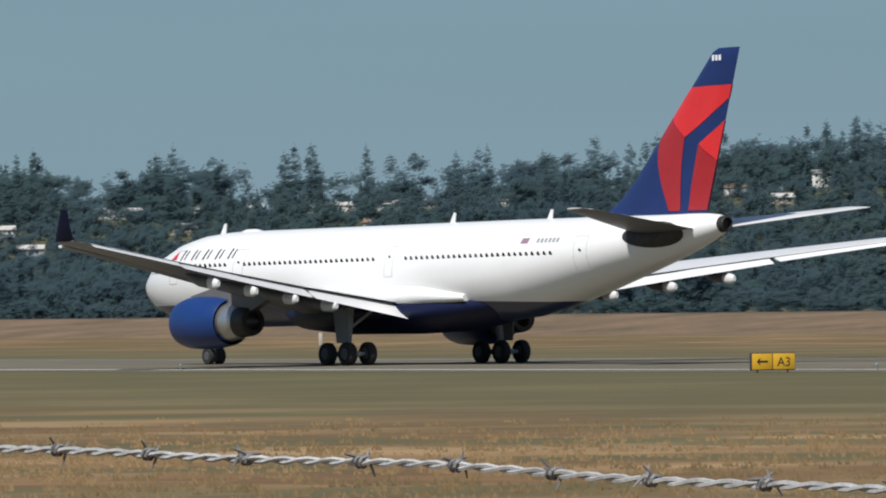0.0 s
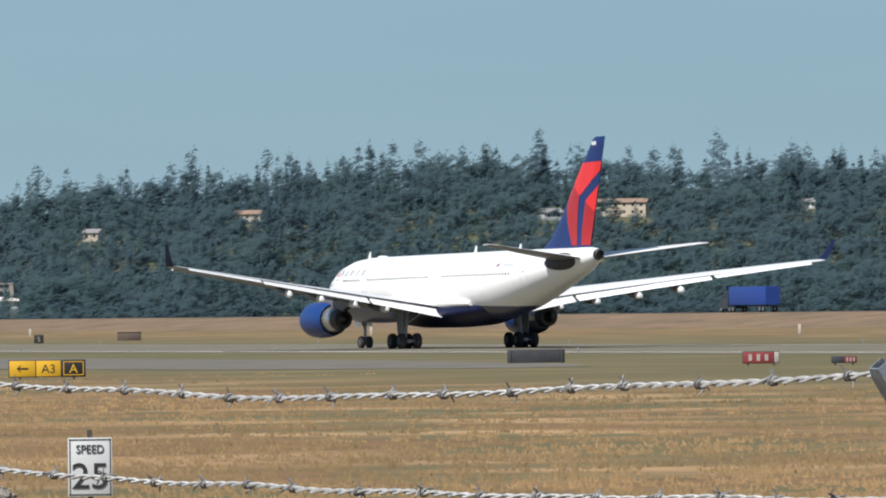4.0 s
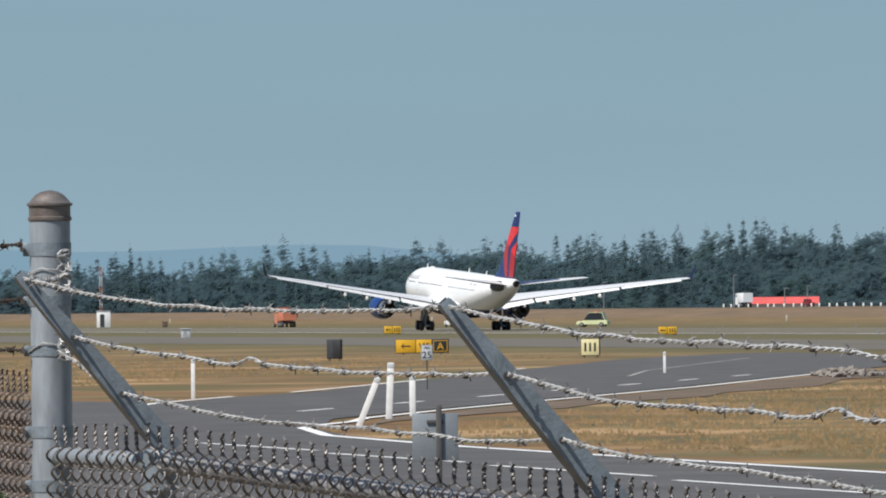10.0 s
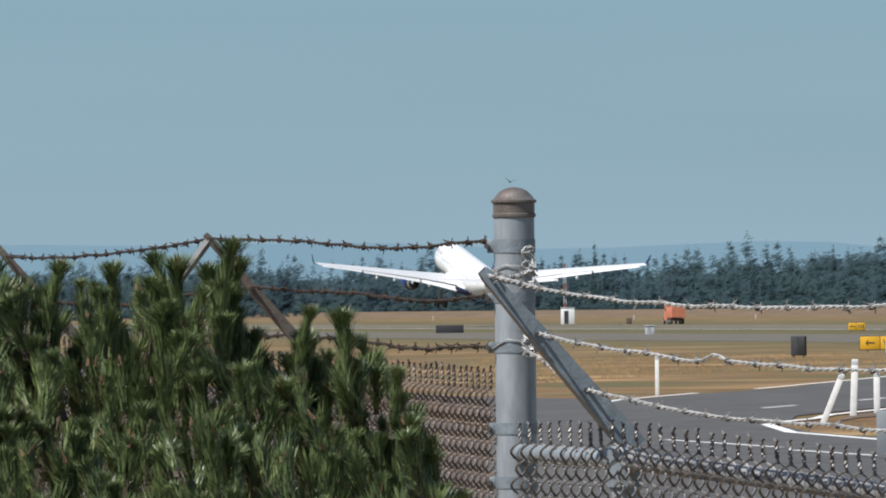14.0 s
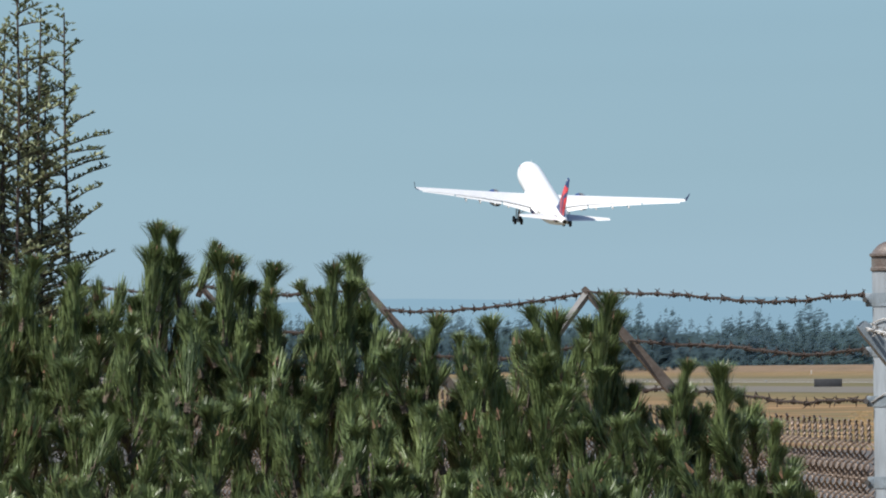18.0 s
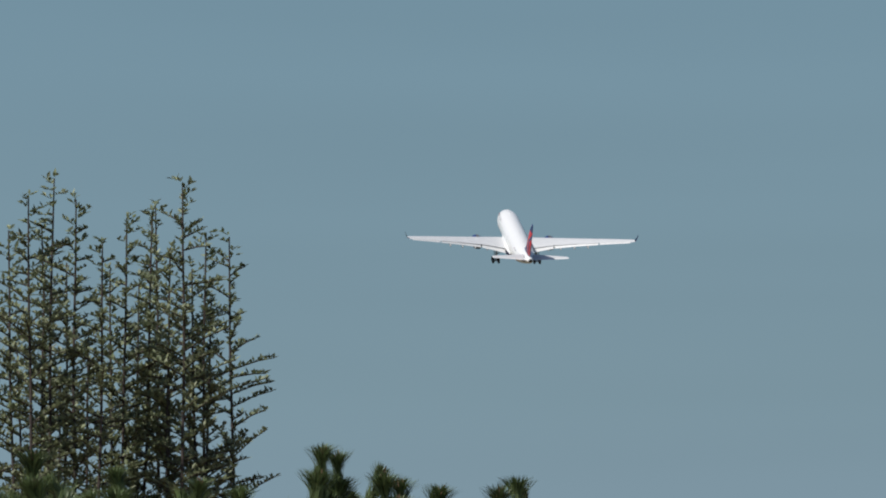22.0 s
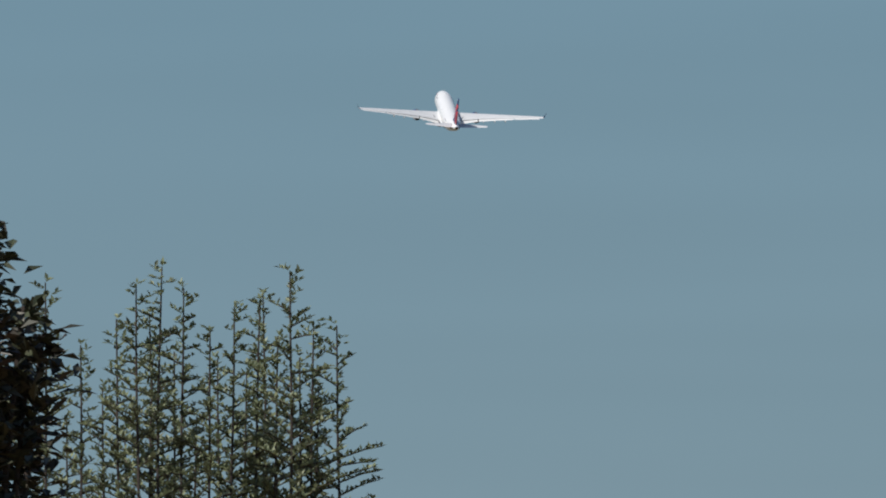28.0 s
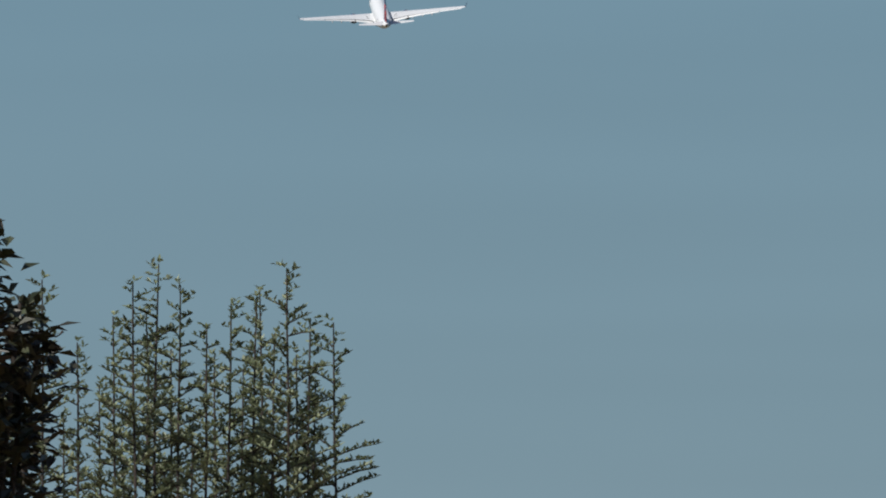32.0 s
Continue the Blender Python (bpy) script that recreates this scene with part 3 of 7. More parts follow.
def field_material():
    """Dry straw grass, greener beside the paving, broken up at several scales."""
    m = material("dry_field", (0.226, 0.132, 0.064), 0.95, color2=(0.100, 0.070, 0.040), scale=0.22, spec=0.1)
    n, l = m.node_tree.nodes, m.node_tree.links
    b = n["Principled BSDF"]
    dry = b.inputs["Base Color"].links[0].from_socket
    n["Map Range"].inputs["From Min"].default_value, n["Map Range"].inputs["From Max"].default_value = 0.48, 1.04
    tc, turn, sp = n.new("ShaderNodeTexCoord"), n.new("ShaderNodeMapping"), n.new("ShaderNodeSeparateXYZ")
    turn.inputs["Rotation"].default_value = (0, 0, -HEAD)
    l.new(tc.outputs["Object"], turn.inputs[0]), l.new(turn.outputs[0], sp.inputs[0])
    wob = n.new("ShaderNodeTexNoise")
    wob.inputs["Scale"].default_value, wob.inputs["Detail"].default_value = 0.035, 5
    l.new(tc.outputs["Object"], wob.inputs[0])
    add = n.new("ShaderNodeMath")
    add.operation = "MULTIPLY_ADD"
    add.inputs[1].default_value, add.inputs[2].default_value = 22.0, -11.0
    l.new(wob.outputs[0], add.inputs[0])
    tot = n.new("ShaderNodeMath")
    l.new(sp.outputs["X"], tot.inputs[0]), l.new(add.outputs[0], tot.inputs[1])
    unit = n.new("ShaderNodeMath")
    unit.operation = "DIVIDE"
    unit.inputs[1].default_value = 1000
    l.new(tot.outputs[0], unit.inputs[0])
    ramp = n.new("ShaderNodeValToRGB")
    e = ramp.color_ramp.elements
    e[0].position, e[0].color = 0.10, (0, 0, 0, 1)
    e[1].position, e[1].color = 1.0, (1, 1, 1, 1)
    for p, v in ((0.125, 0.12), (0.158, 0.75), (0.225, 0.85), (0.30, 0.8), (0.355, 0.55), (0.40, 0.08), (0.60, 0.15), (0.66, 1.0)):
        e.new(p).color = (v, v, v, 1)
    l.new(unit.outputs[0], ramp.inputs[0])
    patch = n.new("ShaderNodeTexNoise")
    patch.inputs["Scale"].default_value, patch.inputs["Detail"].default_value = 0.075, 9
    l.new(tc.outputs["Object"], patch.inputs[0])
    pm = n.new("ShaderNodeMapRange")
    pm.inputs["From Min"].default_value, pm.inputs["From Max"].default_value = 0.47, 0.59
    pm.inputs["To Max"].default_value = 0.82
    l.new(patch.outputs[0], pm.inputs["Value"])
    mx = n.new("ShaderNodeMath")
    mx.operation = "MAXIMUM"
    l.new(ramp.outputs[0], mx.inputs[0]), l.new(pm.outputs[0], mx.inputs[1])
    mix = n.new("ShaderNodeMix")
    mix.data_type = "RGBA"
    mix.inputs["B"].default_value = (0.098, 0.096, 0.050, 1)
    pale = n.new("ShaderNodeTexNoise")       # bleached straw lies in pale swathes
    pale.inputs["Scale"].default_value, pale.inputs["Detail"].default_value = 0.06, 8
    l.new(turn.outputs[0], pale.inputs[0])
    pr = n.new("ShaderNodeMapRange")
    pr.inputs["From Min"].default_value, pr.inputs["From Max"].default_value = 0.47, 0.64
    pr.inputs["To Max"].default_value = 0.62
    l.new(pale.outputs[0], pr.inputs["Value"])
    bleach = n.new("ShaderNodeMix")
    bleach.data_type = "RGBA"
    bleach.inputs["B"].default_value = (0.42, 0.285, 0.150, 1)
    l.new(pr.outputs[0], bleach.inputs["Factor"]), l.new(dry, bleach.inputs["A"])
    l.new(mx.outputs[0], mix.inputs["Factor"]), l.new(bleach.outputs["Result"], mix.inputs["A"])
    l.new(mix.outputs["Result"], b.inputs["Base Color"])
    return m


GROUND = field_material()
ASPHALT = material("asphalt", (0.088, 0.085, 0.083), 0.9, vary=0.26, scale=0.35, bump=0.0, spec=0.2)
RUNWAY = material("worn_concrete_runway", (0.140, 0.124, 0.090), 0.9, vary=0.25, scale=0.12, spec=0.2)
LINE = material("white_line_paint", (0.72, 0.72, 0.70), 0.7, vary=0.15, scale=1.5)
# the blue of the distance haze is mixed into the leaf colour
TREES = material("haze_blued_conifer", (0.068, 0.106, 0.134), 0.95, color2=(0.068, 0.112, 0.110), scale=0.012, island=0.05, spec=0.05, through_light=0.5)


def sparse(m, gaps):
    """Sprays too fine to build one by one: a share of each lets the light by."""
    n, l = m.node_tree.nodes, m.node_tree.links
    out = n["Material Output"].inputs[0]
    old, clear, both = out.links[0].from_socket, n.new("ShaderNodeBsdfTransparent"), n.new("ShaderNodeMixShader")
    both.inputs[0].default_value = gaps
    l.new(old, both.inputs[1]), l.new(clear.outputs[0], both.inputs[2]), l.new(both.outputs[0], out)
    return m


# half clear, which softens the woods' shadows and edges as haze does
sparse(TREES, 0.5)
STEEL = material("galvanised_steel", (0.42, 0.44, 0.46), 0.5, 0.6, vary=0.2, scale=12, bump=0.2)


def ground():
    azs = [-180 + 10 * i for i in range(15)] + [-30 + i for i in range(72)] + [42 + 6 * i for i in range(24)]
    ds = [2, 8, 20, 35, 45, 55, 65, 75, 85, 100, 140, 200, 300, 450, 650, 900, 1300, 1800, 2200, 2400, 2600, 2800, 3000, 3150, 3300, 3600, 4000, 4300, 4600, 4950]
    bm = B()
    rings = []
    for d in ds:
        rings.append([bm.verts.new((d * math.sin(radians(a)), d * math.cos(radians(a)), ground_z(d, a))) for a in azs])
    n = len(azs)
    for r0, r1 in zip(rings, rings[1:]):
        for i in range(n):
            bm.faces.new((r0[i], r1[i], r1[(i + 1) % n], r0[(i + 1) % n]))
    bm.faces.new(rings[0])
    bmesh.ops.recalc_face_normals(bm, faces=bm.faces)
    g = link("ground", bm, GROUND)
    if g.data.polygons[0].normal.z < 0:
        g.data.flip_normals()
    return tagged(g, "dry straw-coloured grass field with green patches", "ground", kind="structure")


ground()


def slab(name, pts, mat, label, z=0.02, parent=None):
    """A thin paved sheet; pts in metres along and right of the runway's direction."""
    bm = B()
    vs = [bm.verts.new(W(a, r, z)) for a, r in pts]
    f = bm.faces.new(vs)
    bm.normal_update()
    if f.normal.z < 0:
        bmesh.ops.reverse_faces(bm, faces=[f])
    bmesh.ops.triangulate(bm, faces=bm.faces)
    ob = link(name, bm, mat, parent, smooth=False)
    return tagged(ob, label, "pavement", kind="structure") if parent is None else ob


def strip(name, pts, width, mat, parent, z=0.03):
    """A painted line along points."""
    bm = B()
    ps = [W(a, r, z) for a, r in pts]
    rows = []
    for i, p in enumerate(ps):
        d = (ps[min(i + 1, len(ps) - 1)] - ps[max(i - 1, 0)]).normalized()
        s = Vector((d.y, -d.x, 0)) * width / 2
        rows.append((bm.verts.new(p - s), bm.verts.new(p + s)))
    for (a, b), (c, d) in zip(rows, rows[1:]):
        bm.faces.new((a, b, d, c))
    bmesh.ops.recalc_face_normals(bm, faces=bm.faces)
    return link(name, bm, mat, parent, smooth=False)


RW = 266.0
runway = slab("runway", [(-600, RW - 30), (-600, RW + 30), (3000, RW + 30), (3000, RW - 30)], RUNWAY, "grey concrete runway with white edge lines")
PALE = material("pale_worn_concrete_edge", (0.46, 0.45, 0.42), 0.8, color2=(0.20, 0.19, 0.16), scale=0.16, spec=0.2)
strip("edge_strip", [(-600, RW - 22.5), (3000, RW - 22.5)], 1.5, PALE, runway)
for off in (-22.5, 22.5):
    strip("edge_line", [(-600, RW + off), (3000, RW + off)], 1.0, LINE if off < 0 else PALE, runway, 0.035)
taxiway = slab("taxiway", [(425, 178), (440, 170), (470, 166), (560, 164), (2600, 164), (2600, 204), (560, 206), (500, 203), (450, 194), (428, 186)], material("faded_asphalt", (0.126, 0.114, 0.094), 0.9, vary=0.24, scale=0.2, spec=0.2), "grey asphalt taxiway", 0.02)
# perimeter road with a branch to the taxiway
road = slab("road", [(-300, 14), (-300, 49), (148, 47.2), (192, 47.8), (212, 49), (227, 51.5), (236, 54), (244, 56), (260, 62.5), (283, 72), (321, 88), (379, 111), (415, 126), (455, 139), (490, 148), (530, 153),
                     (526, 148), (505, 138), (480, 127.4), (452, 118), (425, 108.5), (381, 93.5), (348, 82), (320, 72.5), (307, 66.5), (290, 60.5), (330, 56), (700, 60), (700, 14), (250, 14), (100, 14)], ASPHALT, "dark asphalt perimeter road with white markings", 0.03)
strip("edge_line", [(-300, 48.5), (148, 46.7), (192, 47.3), (212, 48.5), (226, 51), (232, 53), (237, 55), (244, 57), (260, 63.3), (283, 72.8), (321, 88.8), (379, 111.6)], 0.35, LINE, road, 0.04)
for piece in ([(276, 56), (290, 60), (300, 63.6), (309, 67)], [(321, 72), (345, 80.6), (370, 89.4)], [(400, 99.4), (425, 108)]):
    strip("edge_line", piece, 0.3, LINE, road, 0.04)
for a, b, r in ((139, 152, 41.6), (156, 169, 42.2), (173, 186, 42.6), (190, 203, 43.2), (120, 133, 41.2)):
    strip("lane_line", [(a, r), (b, r)], 0.22, LINE, road, 0.04)
for k in range(7):
    a0 = 262 + 17 * k
    r0 = 59 + (a0 - 262) * 0.425
    strip("lane_line", [(a0, r0), (a0 + 6, r0 + 2.5)], 0.25, LINE, road, 0.04)
strip("edge_line", [(370, 99), (400, 108), (440, 122), (480, 136)], 0.18, PALE, road, 0.045)
DIRT = material("bare_brown_dirt", (0.135, 0.104, 0.078), 0.95, vary=0.3, scale=0.4, spec=0.1)
verge = slab("verge", [(232, 54.5), (244, 57.6), (260, 64), (283, 73.5), (321, 89.5), (379, 112.5), (396, 120), (384, 119), (360, 111), (345, 102), (330, 97), (318, 93), (300, 84), (288, 80), (274, 72.5), (262, 68), (250, 62), (244, 59.5), (238, 56.5)], DIRT, "bare brown dirt beside the road", 0.025)


def levee():
    """A grassed embankment beyond the runway, with a road along its top."""
    bm = B()
    rows = []
    prof = [(500, -0.1), (508, 0.4), (518, 1.15), (528, 1.9), (533, 2.12), (563, 2.12), (570, 1.8), (595, -0.1)]
    for i in range(110):
        al = -800 + 50 * i
        rows.append([bm.verts.new(W(al, r + (2.5 * noise.noise((al * 0.01, r * 0.1, 0)) if 505 < r < 530 else 0), z + (0.18 * noise.noise((al * 0.02, r * 0.2, 5)) if 505 < r < 530 else 0))) for r, z in prof])
    for a, b in zip(rows, rows[1:]):
        for k in range(len(prof) - 1):
            bm.faces.new((a[k], a[k + 1], b[k + 1], b[k]))
    bmesh.ops.recalc_face_normals(bm, faces=bm.faces)
    ob = link("embankment", bm, material("dry_levee_grass", (0.225, 0.150, 0.098), 0.95, color2=(0.105, 0.085, 0.054), scale=0.11, spec=0.1))
    tagged(ob, "low embankment of dry brown grass beyond the runway", "embankment", kind="structure")
    slab("levee_road", [(-800, 538), (-800, 558), (4600, 558), (4600, 538)], ASPHALT, "asphalt road along the embankment", 2.15)


levee()


# ---- far off: the wooded hill, its houses, blue hills beyond ----
def bearing(u):
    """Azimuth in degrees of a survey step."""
    return (u - 784) / 254.95


def on_hill(az, el):
    """The place on the hillside that is seen at an azimuth and elevation."""
    d, top = hill_far(az) - 1090, hill_far(az)
    while d < top and ground_z(d, az) < EYE.z + d * math.tan(radians(el)):
        d += 10
    return d


HOUSE_WALLS = [material("white_house_wall", (0.72, 0.70, 0.66), 0.7, vary=0.06, scale=0.3), material("beige_house_wall", (0.45, 0.38, 0.30), 0.8, vary=0.1, scale=0.3), material("grey_house_wall", (0.40, 0.41, 0.42), 0.8, vary=0.1, scale=0.3)]
HOUSE_ROOFS = [material("grey_shingle_roof", (0.20, 0.19, 0.185), 0.9, vary=0.2, scale=0.4), material("brown_shingle_roof", (0.22, 0.15, 0.11), 0.9, vary=0.2, scale=0.4), material("pale_roof", (0.48, 0.46, 0.43), 0.9, vary=0.15, scale=0.4)]
RED_ROOF = material("red_metal_roof", (0.55, 0.09, 0.08), 0.6, vary=0.12, scale=0.3)
# survey step, elevation in degrees, width in metres, storeys, wall, roof
HOUSES = [(5265, 0.80, 14, 1, 0, 2), (5380, 0.74, 13, 1, 0, 0), (5700, 0.78, 16, 1, 0, 2), (6085, 0.82, 9, 1, 1, 0), (6549, 0.79, 10, 2, 0, 0), (5545, 0.66, 11, 1, 1, 2), (5330, 0.62, 9, 1, 0, 2),
          (4718, 0.65, 13, 2, 0, 2), (4466, 0.60, 16, 1, 0, 2), (4615, 0.64, 12, 1, 2, 2), (4805, 0.68, 18, 1, 2, 1), (4988, 0.71, 18, 1, 1, 1), (4318, 0.24, 17, 1, 0, 2), (4368, 0.22, 12, 1, 0, 0), (5100, 0.5, 12, 1, 0, 2),
          (3086, 0.62, 27, 2, 1, 1), (2958, 0.60, 10, 1, 2, 0), (3850, 0.58, 11, 2, 0, 2), (3672, 0.52, 6, 1, 0, 0), (4460, 0.50, 15, 1, 2, 2), (4285, 0.30, 22, 1, 2, 1), (3415, 0.66, 5, 1, 0, 0), (5200, 0.72, 12, 1, 1, 1), (5290, 0.70, 11, 1, 0, 0), (5450, 0.70, 13, 1, 0, 2), (5490, 0.78, 10, 1, 1, 1), (5600, 0.71, 12, 1, 2, 1), (5650, 0.63, 9, 1, 0, 0), (5780, 0.72, 12, 1, 0, 2), (5860, 0.68, 10, 1, 1, 0), (5980, 0.76, 13, 1, 0, 2),
          (6180, 0.70, 11, 1, 2, 0), (6400, 0.74, 12, 1, 0, 1), (6480, 0.66, 10, 1, 1, 2), (5050, 0.66, 10, 1, 0, 2), (4880, 0.58, 12, 1, 0, 0), (4760, 0.50, 10, 1, 1, 2), (4560, 0.44, 11, 1, 0, 0), (4640, 0.36, 14, 1, 2, 2), (4420, 0.36, 12, 1, 1, 0), (4940, 0.42, 10, 1, 0, 1), (5150, 0.36, 12, 1, 2, 2), (5420, 0.50, 11, 1, 1, 0), (5760, 0.52, 10, 1, 0, 1),
          (2425, 0.62, 14, 1, 1, 1), (2410, 0.645, 10, 1, 2, 0), (2150, 0.50, 8, 1, 1, 0), (4040, 0.36, 10, 1, 1, 1), (5900, 0.45, 10, 1, 1, 2), (6300, 0.52, 14, 1, 2, 2)]
HOUSE_AT = []


def house(u, el, width, storeys, wi, ri):
    az = bearing(u)
    d = on_hill(az, el)
    z = ground_z(d, az)
    a = radians(az)
    h = thing("house", ("white", "beige", "grey")[wi] + " wooden house with " + ("a grey roof", "a brown roof", "a pale roof")[ri] + " on the wooded hill", "house",
              pose(d * math.sin(a), d * math.cos(a), z, 0, 0, -az + random.uniform(-25, 25)), "houses on the hill")
    width *= 0.72
    dp, wh = 8.0, 2.4 * storeys
    bm = B()
    box(bm, (0, 0, wh / 2 - 2), (width, dp, wh + 4))
    part("wall", bm, HOUSE_WALLS[wi], h, smooth=False)
    bm = B()
    rise = 1.6
    prism(bm, [(-dp / 2 - 0.6, wh), (dp / 2 + 0.6, wh), (0, wh + rise)], -width / 2 - 0.5, width / 2 + 0.5)
    bmesh.ops.rotate(bm, verts=bm.verts, cent=(0, 0, 0), matrix=Matrix.Rotation(radians(90), 3, "Z"))
    part("roof", bm, HOUSE_ROOFS[ri], h, smooth=False)
    nw = max(2, int(width / 3))
    for st in range(storeys):
        for k in range(nw):
            bmw = B()
            box(bmw, (-width / 2 + (k + 0.5) * width / nw, -dp / 2 - 0.02, 1.4 + 2.6 * st), (0.9, 0.12, 0.9))
            part("window", bmw, DARK_GLASS, h, smooth=False)
    HOUSE_AT.append((az, d, math.degrees(width * 0.5 / d)))


for row in HOUSES:
    house(*row)


OFFICE_PILLAR = material("beige_pillar_render", (0.30, 0.26, 0.22), 0.8, vary=0.1, scale=0.3)
OFFICE_WALL = material("dull_office_wall", (0.20, 0.19, 0.175), 0.8, vary=0.1, scale=0.3)


def far_building(u0, u1, d, height, roof_h, wall, roof, label, name="warehouse", panes=0):
    az = (bearing(u0) + bearing(u1)) / 2
    a, w = radians(az), radians(bearing(u1) - bearing(u0)) * d
    t = thing(name, label, "building", pose(d * math.sin(a), d * math.cos(a), ground_z(d, az), 0, 0, -az))
    bm = B()
    box(bm, (0, 0, height / 2), (w, 14, height))
    part("wall", bm, wall, t, smooth=False)
    bm = B()
    if roof_h > 0.5:
        prism(bm, [(-8, height), (8, height), (5.5, height + roof_h), (-5.5, height + roof_h)], -w / 2 - 0.4, w / 2 + 0.4)
        bmesh.ops.rotate(bm, verts=bm.verts, cent=(0, 0, 0), matrix=Matrix.Rotation(radians(90), 3, "Z"))
    else:
        box(bm, (0, 0, height + 0.3), (w + 1, 15, 0.6))
    part("roof", bm, roof, t, smooth=False)
    for r in range(panes and 2):
        for k in range(panes):
            bm = B()
            box(bm, (-w / 2 + (k + 0.5) * w / panes, -7.03, height * (0.28 + 0.42 * r)), (w / panes * 0.8, 0.12, height * 0.26))
            part("window", bm, DARK_GLASS, t, smooth=False)
    for k in range((panes + 2) // 3 + 1 if panes else 0):
        bm = B()
        box(bm, (-w / 2 + k * w / ((panes + 2) // 3), -7.1, height / 2), (1.2, 0.6, height))
        part("pilaster", bm, OFFICE_PILLAR, t, smooth=False)
    if d < 2200:
        HOUSE_AT.append((az, d, math.degrees(w * 0.5 / d)))


far_building(1760, 1878, 2330, 12.3, 0, OFFICE_WALL, HOUSE_ROOFS[0], "two-storey office block with dark glass and beige pillars", "office_building", 9)
far_building(1880, 2004, 2345, 11.0, 0, OFFICE_WALL, HOUSE_ROOFS[0], "two-storey grey office block with dark windows", "office_building", 9)
far_building(1972, 2015, 2310, 6.5, 1.2, HOUSE_WALLS[0], HOUSE_ROOFS[2], "small pale shed beside the office blocks", "shed")
far_building(1075, 1198, 2080, 2.9, 1.7, HOUSE_WALLS[0], RED_ROOF, "long low shed with a red metal roof", "shed")


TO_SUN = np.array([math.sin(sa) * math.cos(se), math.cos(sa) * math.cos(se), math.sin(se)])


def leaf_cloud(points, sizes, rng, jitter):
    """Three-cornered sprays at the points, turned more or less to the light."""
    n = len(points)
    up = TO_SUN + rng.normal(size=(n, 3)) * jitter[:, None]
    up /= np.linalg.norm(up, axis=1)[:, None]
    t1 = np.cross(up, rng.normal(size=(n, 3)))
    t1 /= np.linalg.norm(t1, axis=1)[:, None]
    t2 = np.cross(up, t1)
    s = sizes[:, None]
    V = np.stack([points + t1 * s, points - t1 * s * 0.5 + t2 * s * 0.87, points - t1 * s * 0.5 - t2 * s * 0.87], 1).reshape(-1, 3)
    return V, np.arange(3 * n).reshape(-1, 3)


def conifer(rng, sprays=130, boughs=90):
    """One fir of height 1: broad boughs within, small sprays without, tapering to a blunt or pointed top."""
    r0, blunt = rng.uniform(0.18, 0.30), rng.uniform(0.55, 1.0)
    lean = rng.uniform(-0.03, 0.03, 2)
    wave, ph = rng.uniform(2, 5), rng.uniform(0, 6)
    n = sprays + boughs
    k = np.concatenate([0.03 + 0.93 * (1 - rng.random(sprays - 8) ** 0.92), np.linspace(0.9, 1.0, 8), 0.02 + 0.92 * (1 - rng.random(boughs) ** 0.92)])
    girth = (r0 * (1 - k) ** blunt * np.minimum(1, 0.55 + 2.2 * k)) * (1 + 0.2 * np.sin(wave * k * 6.283 + ph)) + 0.003
    a = rng.uniform(0, 6.283, n)
    q = np.concatenate([np.sqrt(rng.random(sprays)) * rng.uniform(0.8, 1.12, sprays), np.sqrt(rng.random(boughs)) * 0.62])
    P = np.stack([lean[0] * k + girth * q * np.cos(a), lean[1] * k + girth * q * np.sin(a), k - 0.05 * q * (1 - k)], 1)
    size = np.concatenate([rng.uniform(0.026, 0.050, sprays), rng.uniform(0.07, 0.12, boughs)]) * (1.15 - 0.85 * k)
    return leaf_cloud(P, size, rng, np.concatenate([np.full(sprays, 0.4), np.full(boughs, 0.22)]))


def broadleaf(rng, lumps=9, clumps=120, boughs=90):
    """A rounded, uneven crown of height 1: overlapping soft masses of leaf."""
    L = np.stack([rng.uniform(-0.26, 0.26, lumps), rng.uniform(-0.26, 0.26, lumps), rng.uniform(0.16, 0.78, lumps)], 1)
    R = rng.uniform(0.13, 0.23, lumps)
    n = clumps + boughs
    i = np.arange(n) % lumps
    u = rng.normal(size=(n, 3))
    u /= np.linalg.norm(u, axis=1)[:, None]
    far = np.concatenate([rng.uniform(0.75, 1.08, clumps), 0.7 * rng.random(boughs) ** 0.5])
    P = L[i] + u * (R[i] * far)[:, None]
    size = np.concatenate([rng.uniform(0.028, 0.05, clumps), rng.uniform(0.08, 0.13, boughs)])
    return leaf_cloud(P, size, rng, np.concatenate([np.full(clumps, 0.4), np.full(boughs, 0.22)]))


def mass(name, chunks, mat, label, category):
    """One joined mesh from (vertices, faces, normals or nothing) chunks, kind stuff."""
    vs, fs, off = [], [], 0
    for v, f, *_ in chunks:
        vs.append(v), fs.append(f + off)
        off += len(v)
    V, T = np.concatenate(vs), np.concatenate(fs)
    me = bpy.data.meshes.new(name)
    me.vertices.add(len(V)), me.loops.add(T.size), me.polygons.add(len(T))
    me.vertices.foreach_set("co", V.astype(np.float32).ravel())
    me.loops.foreach_set("vertex_index", T.astype(np.int32).ravel())
    k = T.shape[1]
    me.polygons.foreach_set("loop_start", np.arange(0, T.size, k, dtype=np.int32))
    me.polygons.foreach_set("loop_total", np.full(len(T), k, dtype=np.int32))
    me.update(calc_edges=True)
    me.materials.append(mat)
    if len(chunks[0]) > 2:
        N = np.concatenate([c[2] for c in chunks])
        N /= np.linalg.norm(N, axis=1)[:, None]
        me.shade_smooth()
        me.normals_split_custom_set_from_vertices(N.astype(np.float32))
    return tagged(new(name, me), label, category, kind="stuff")


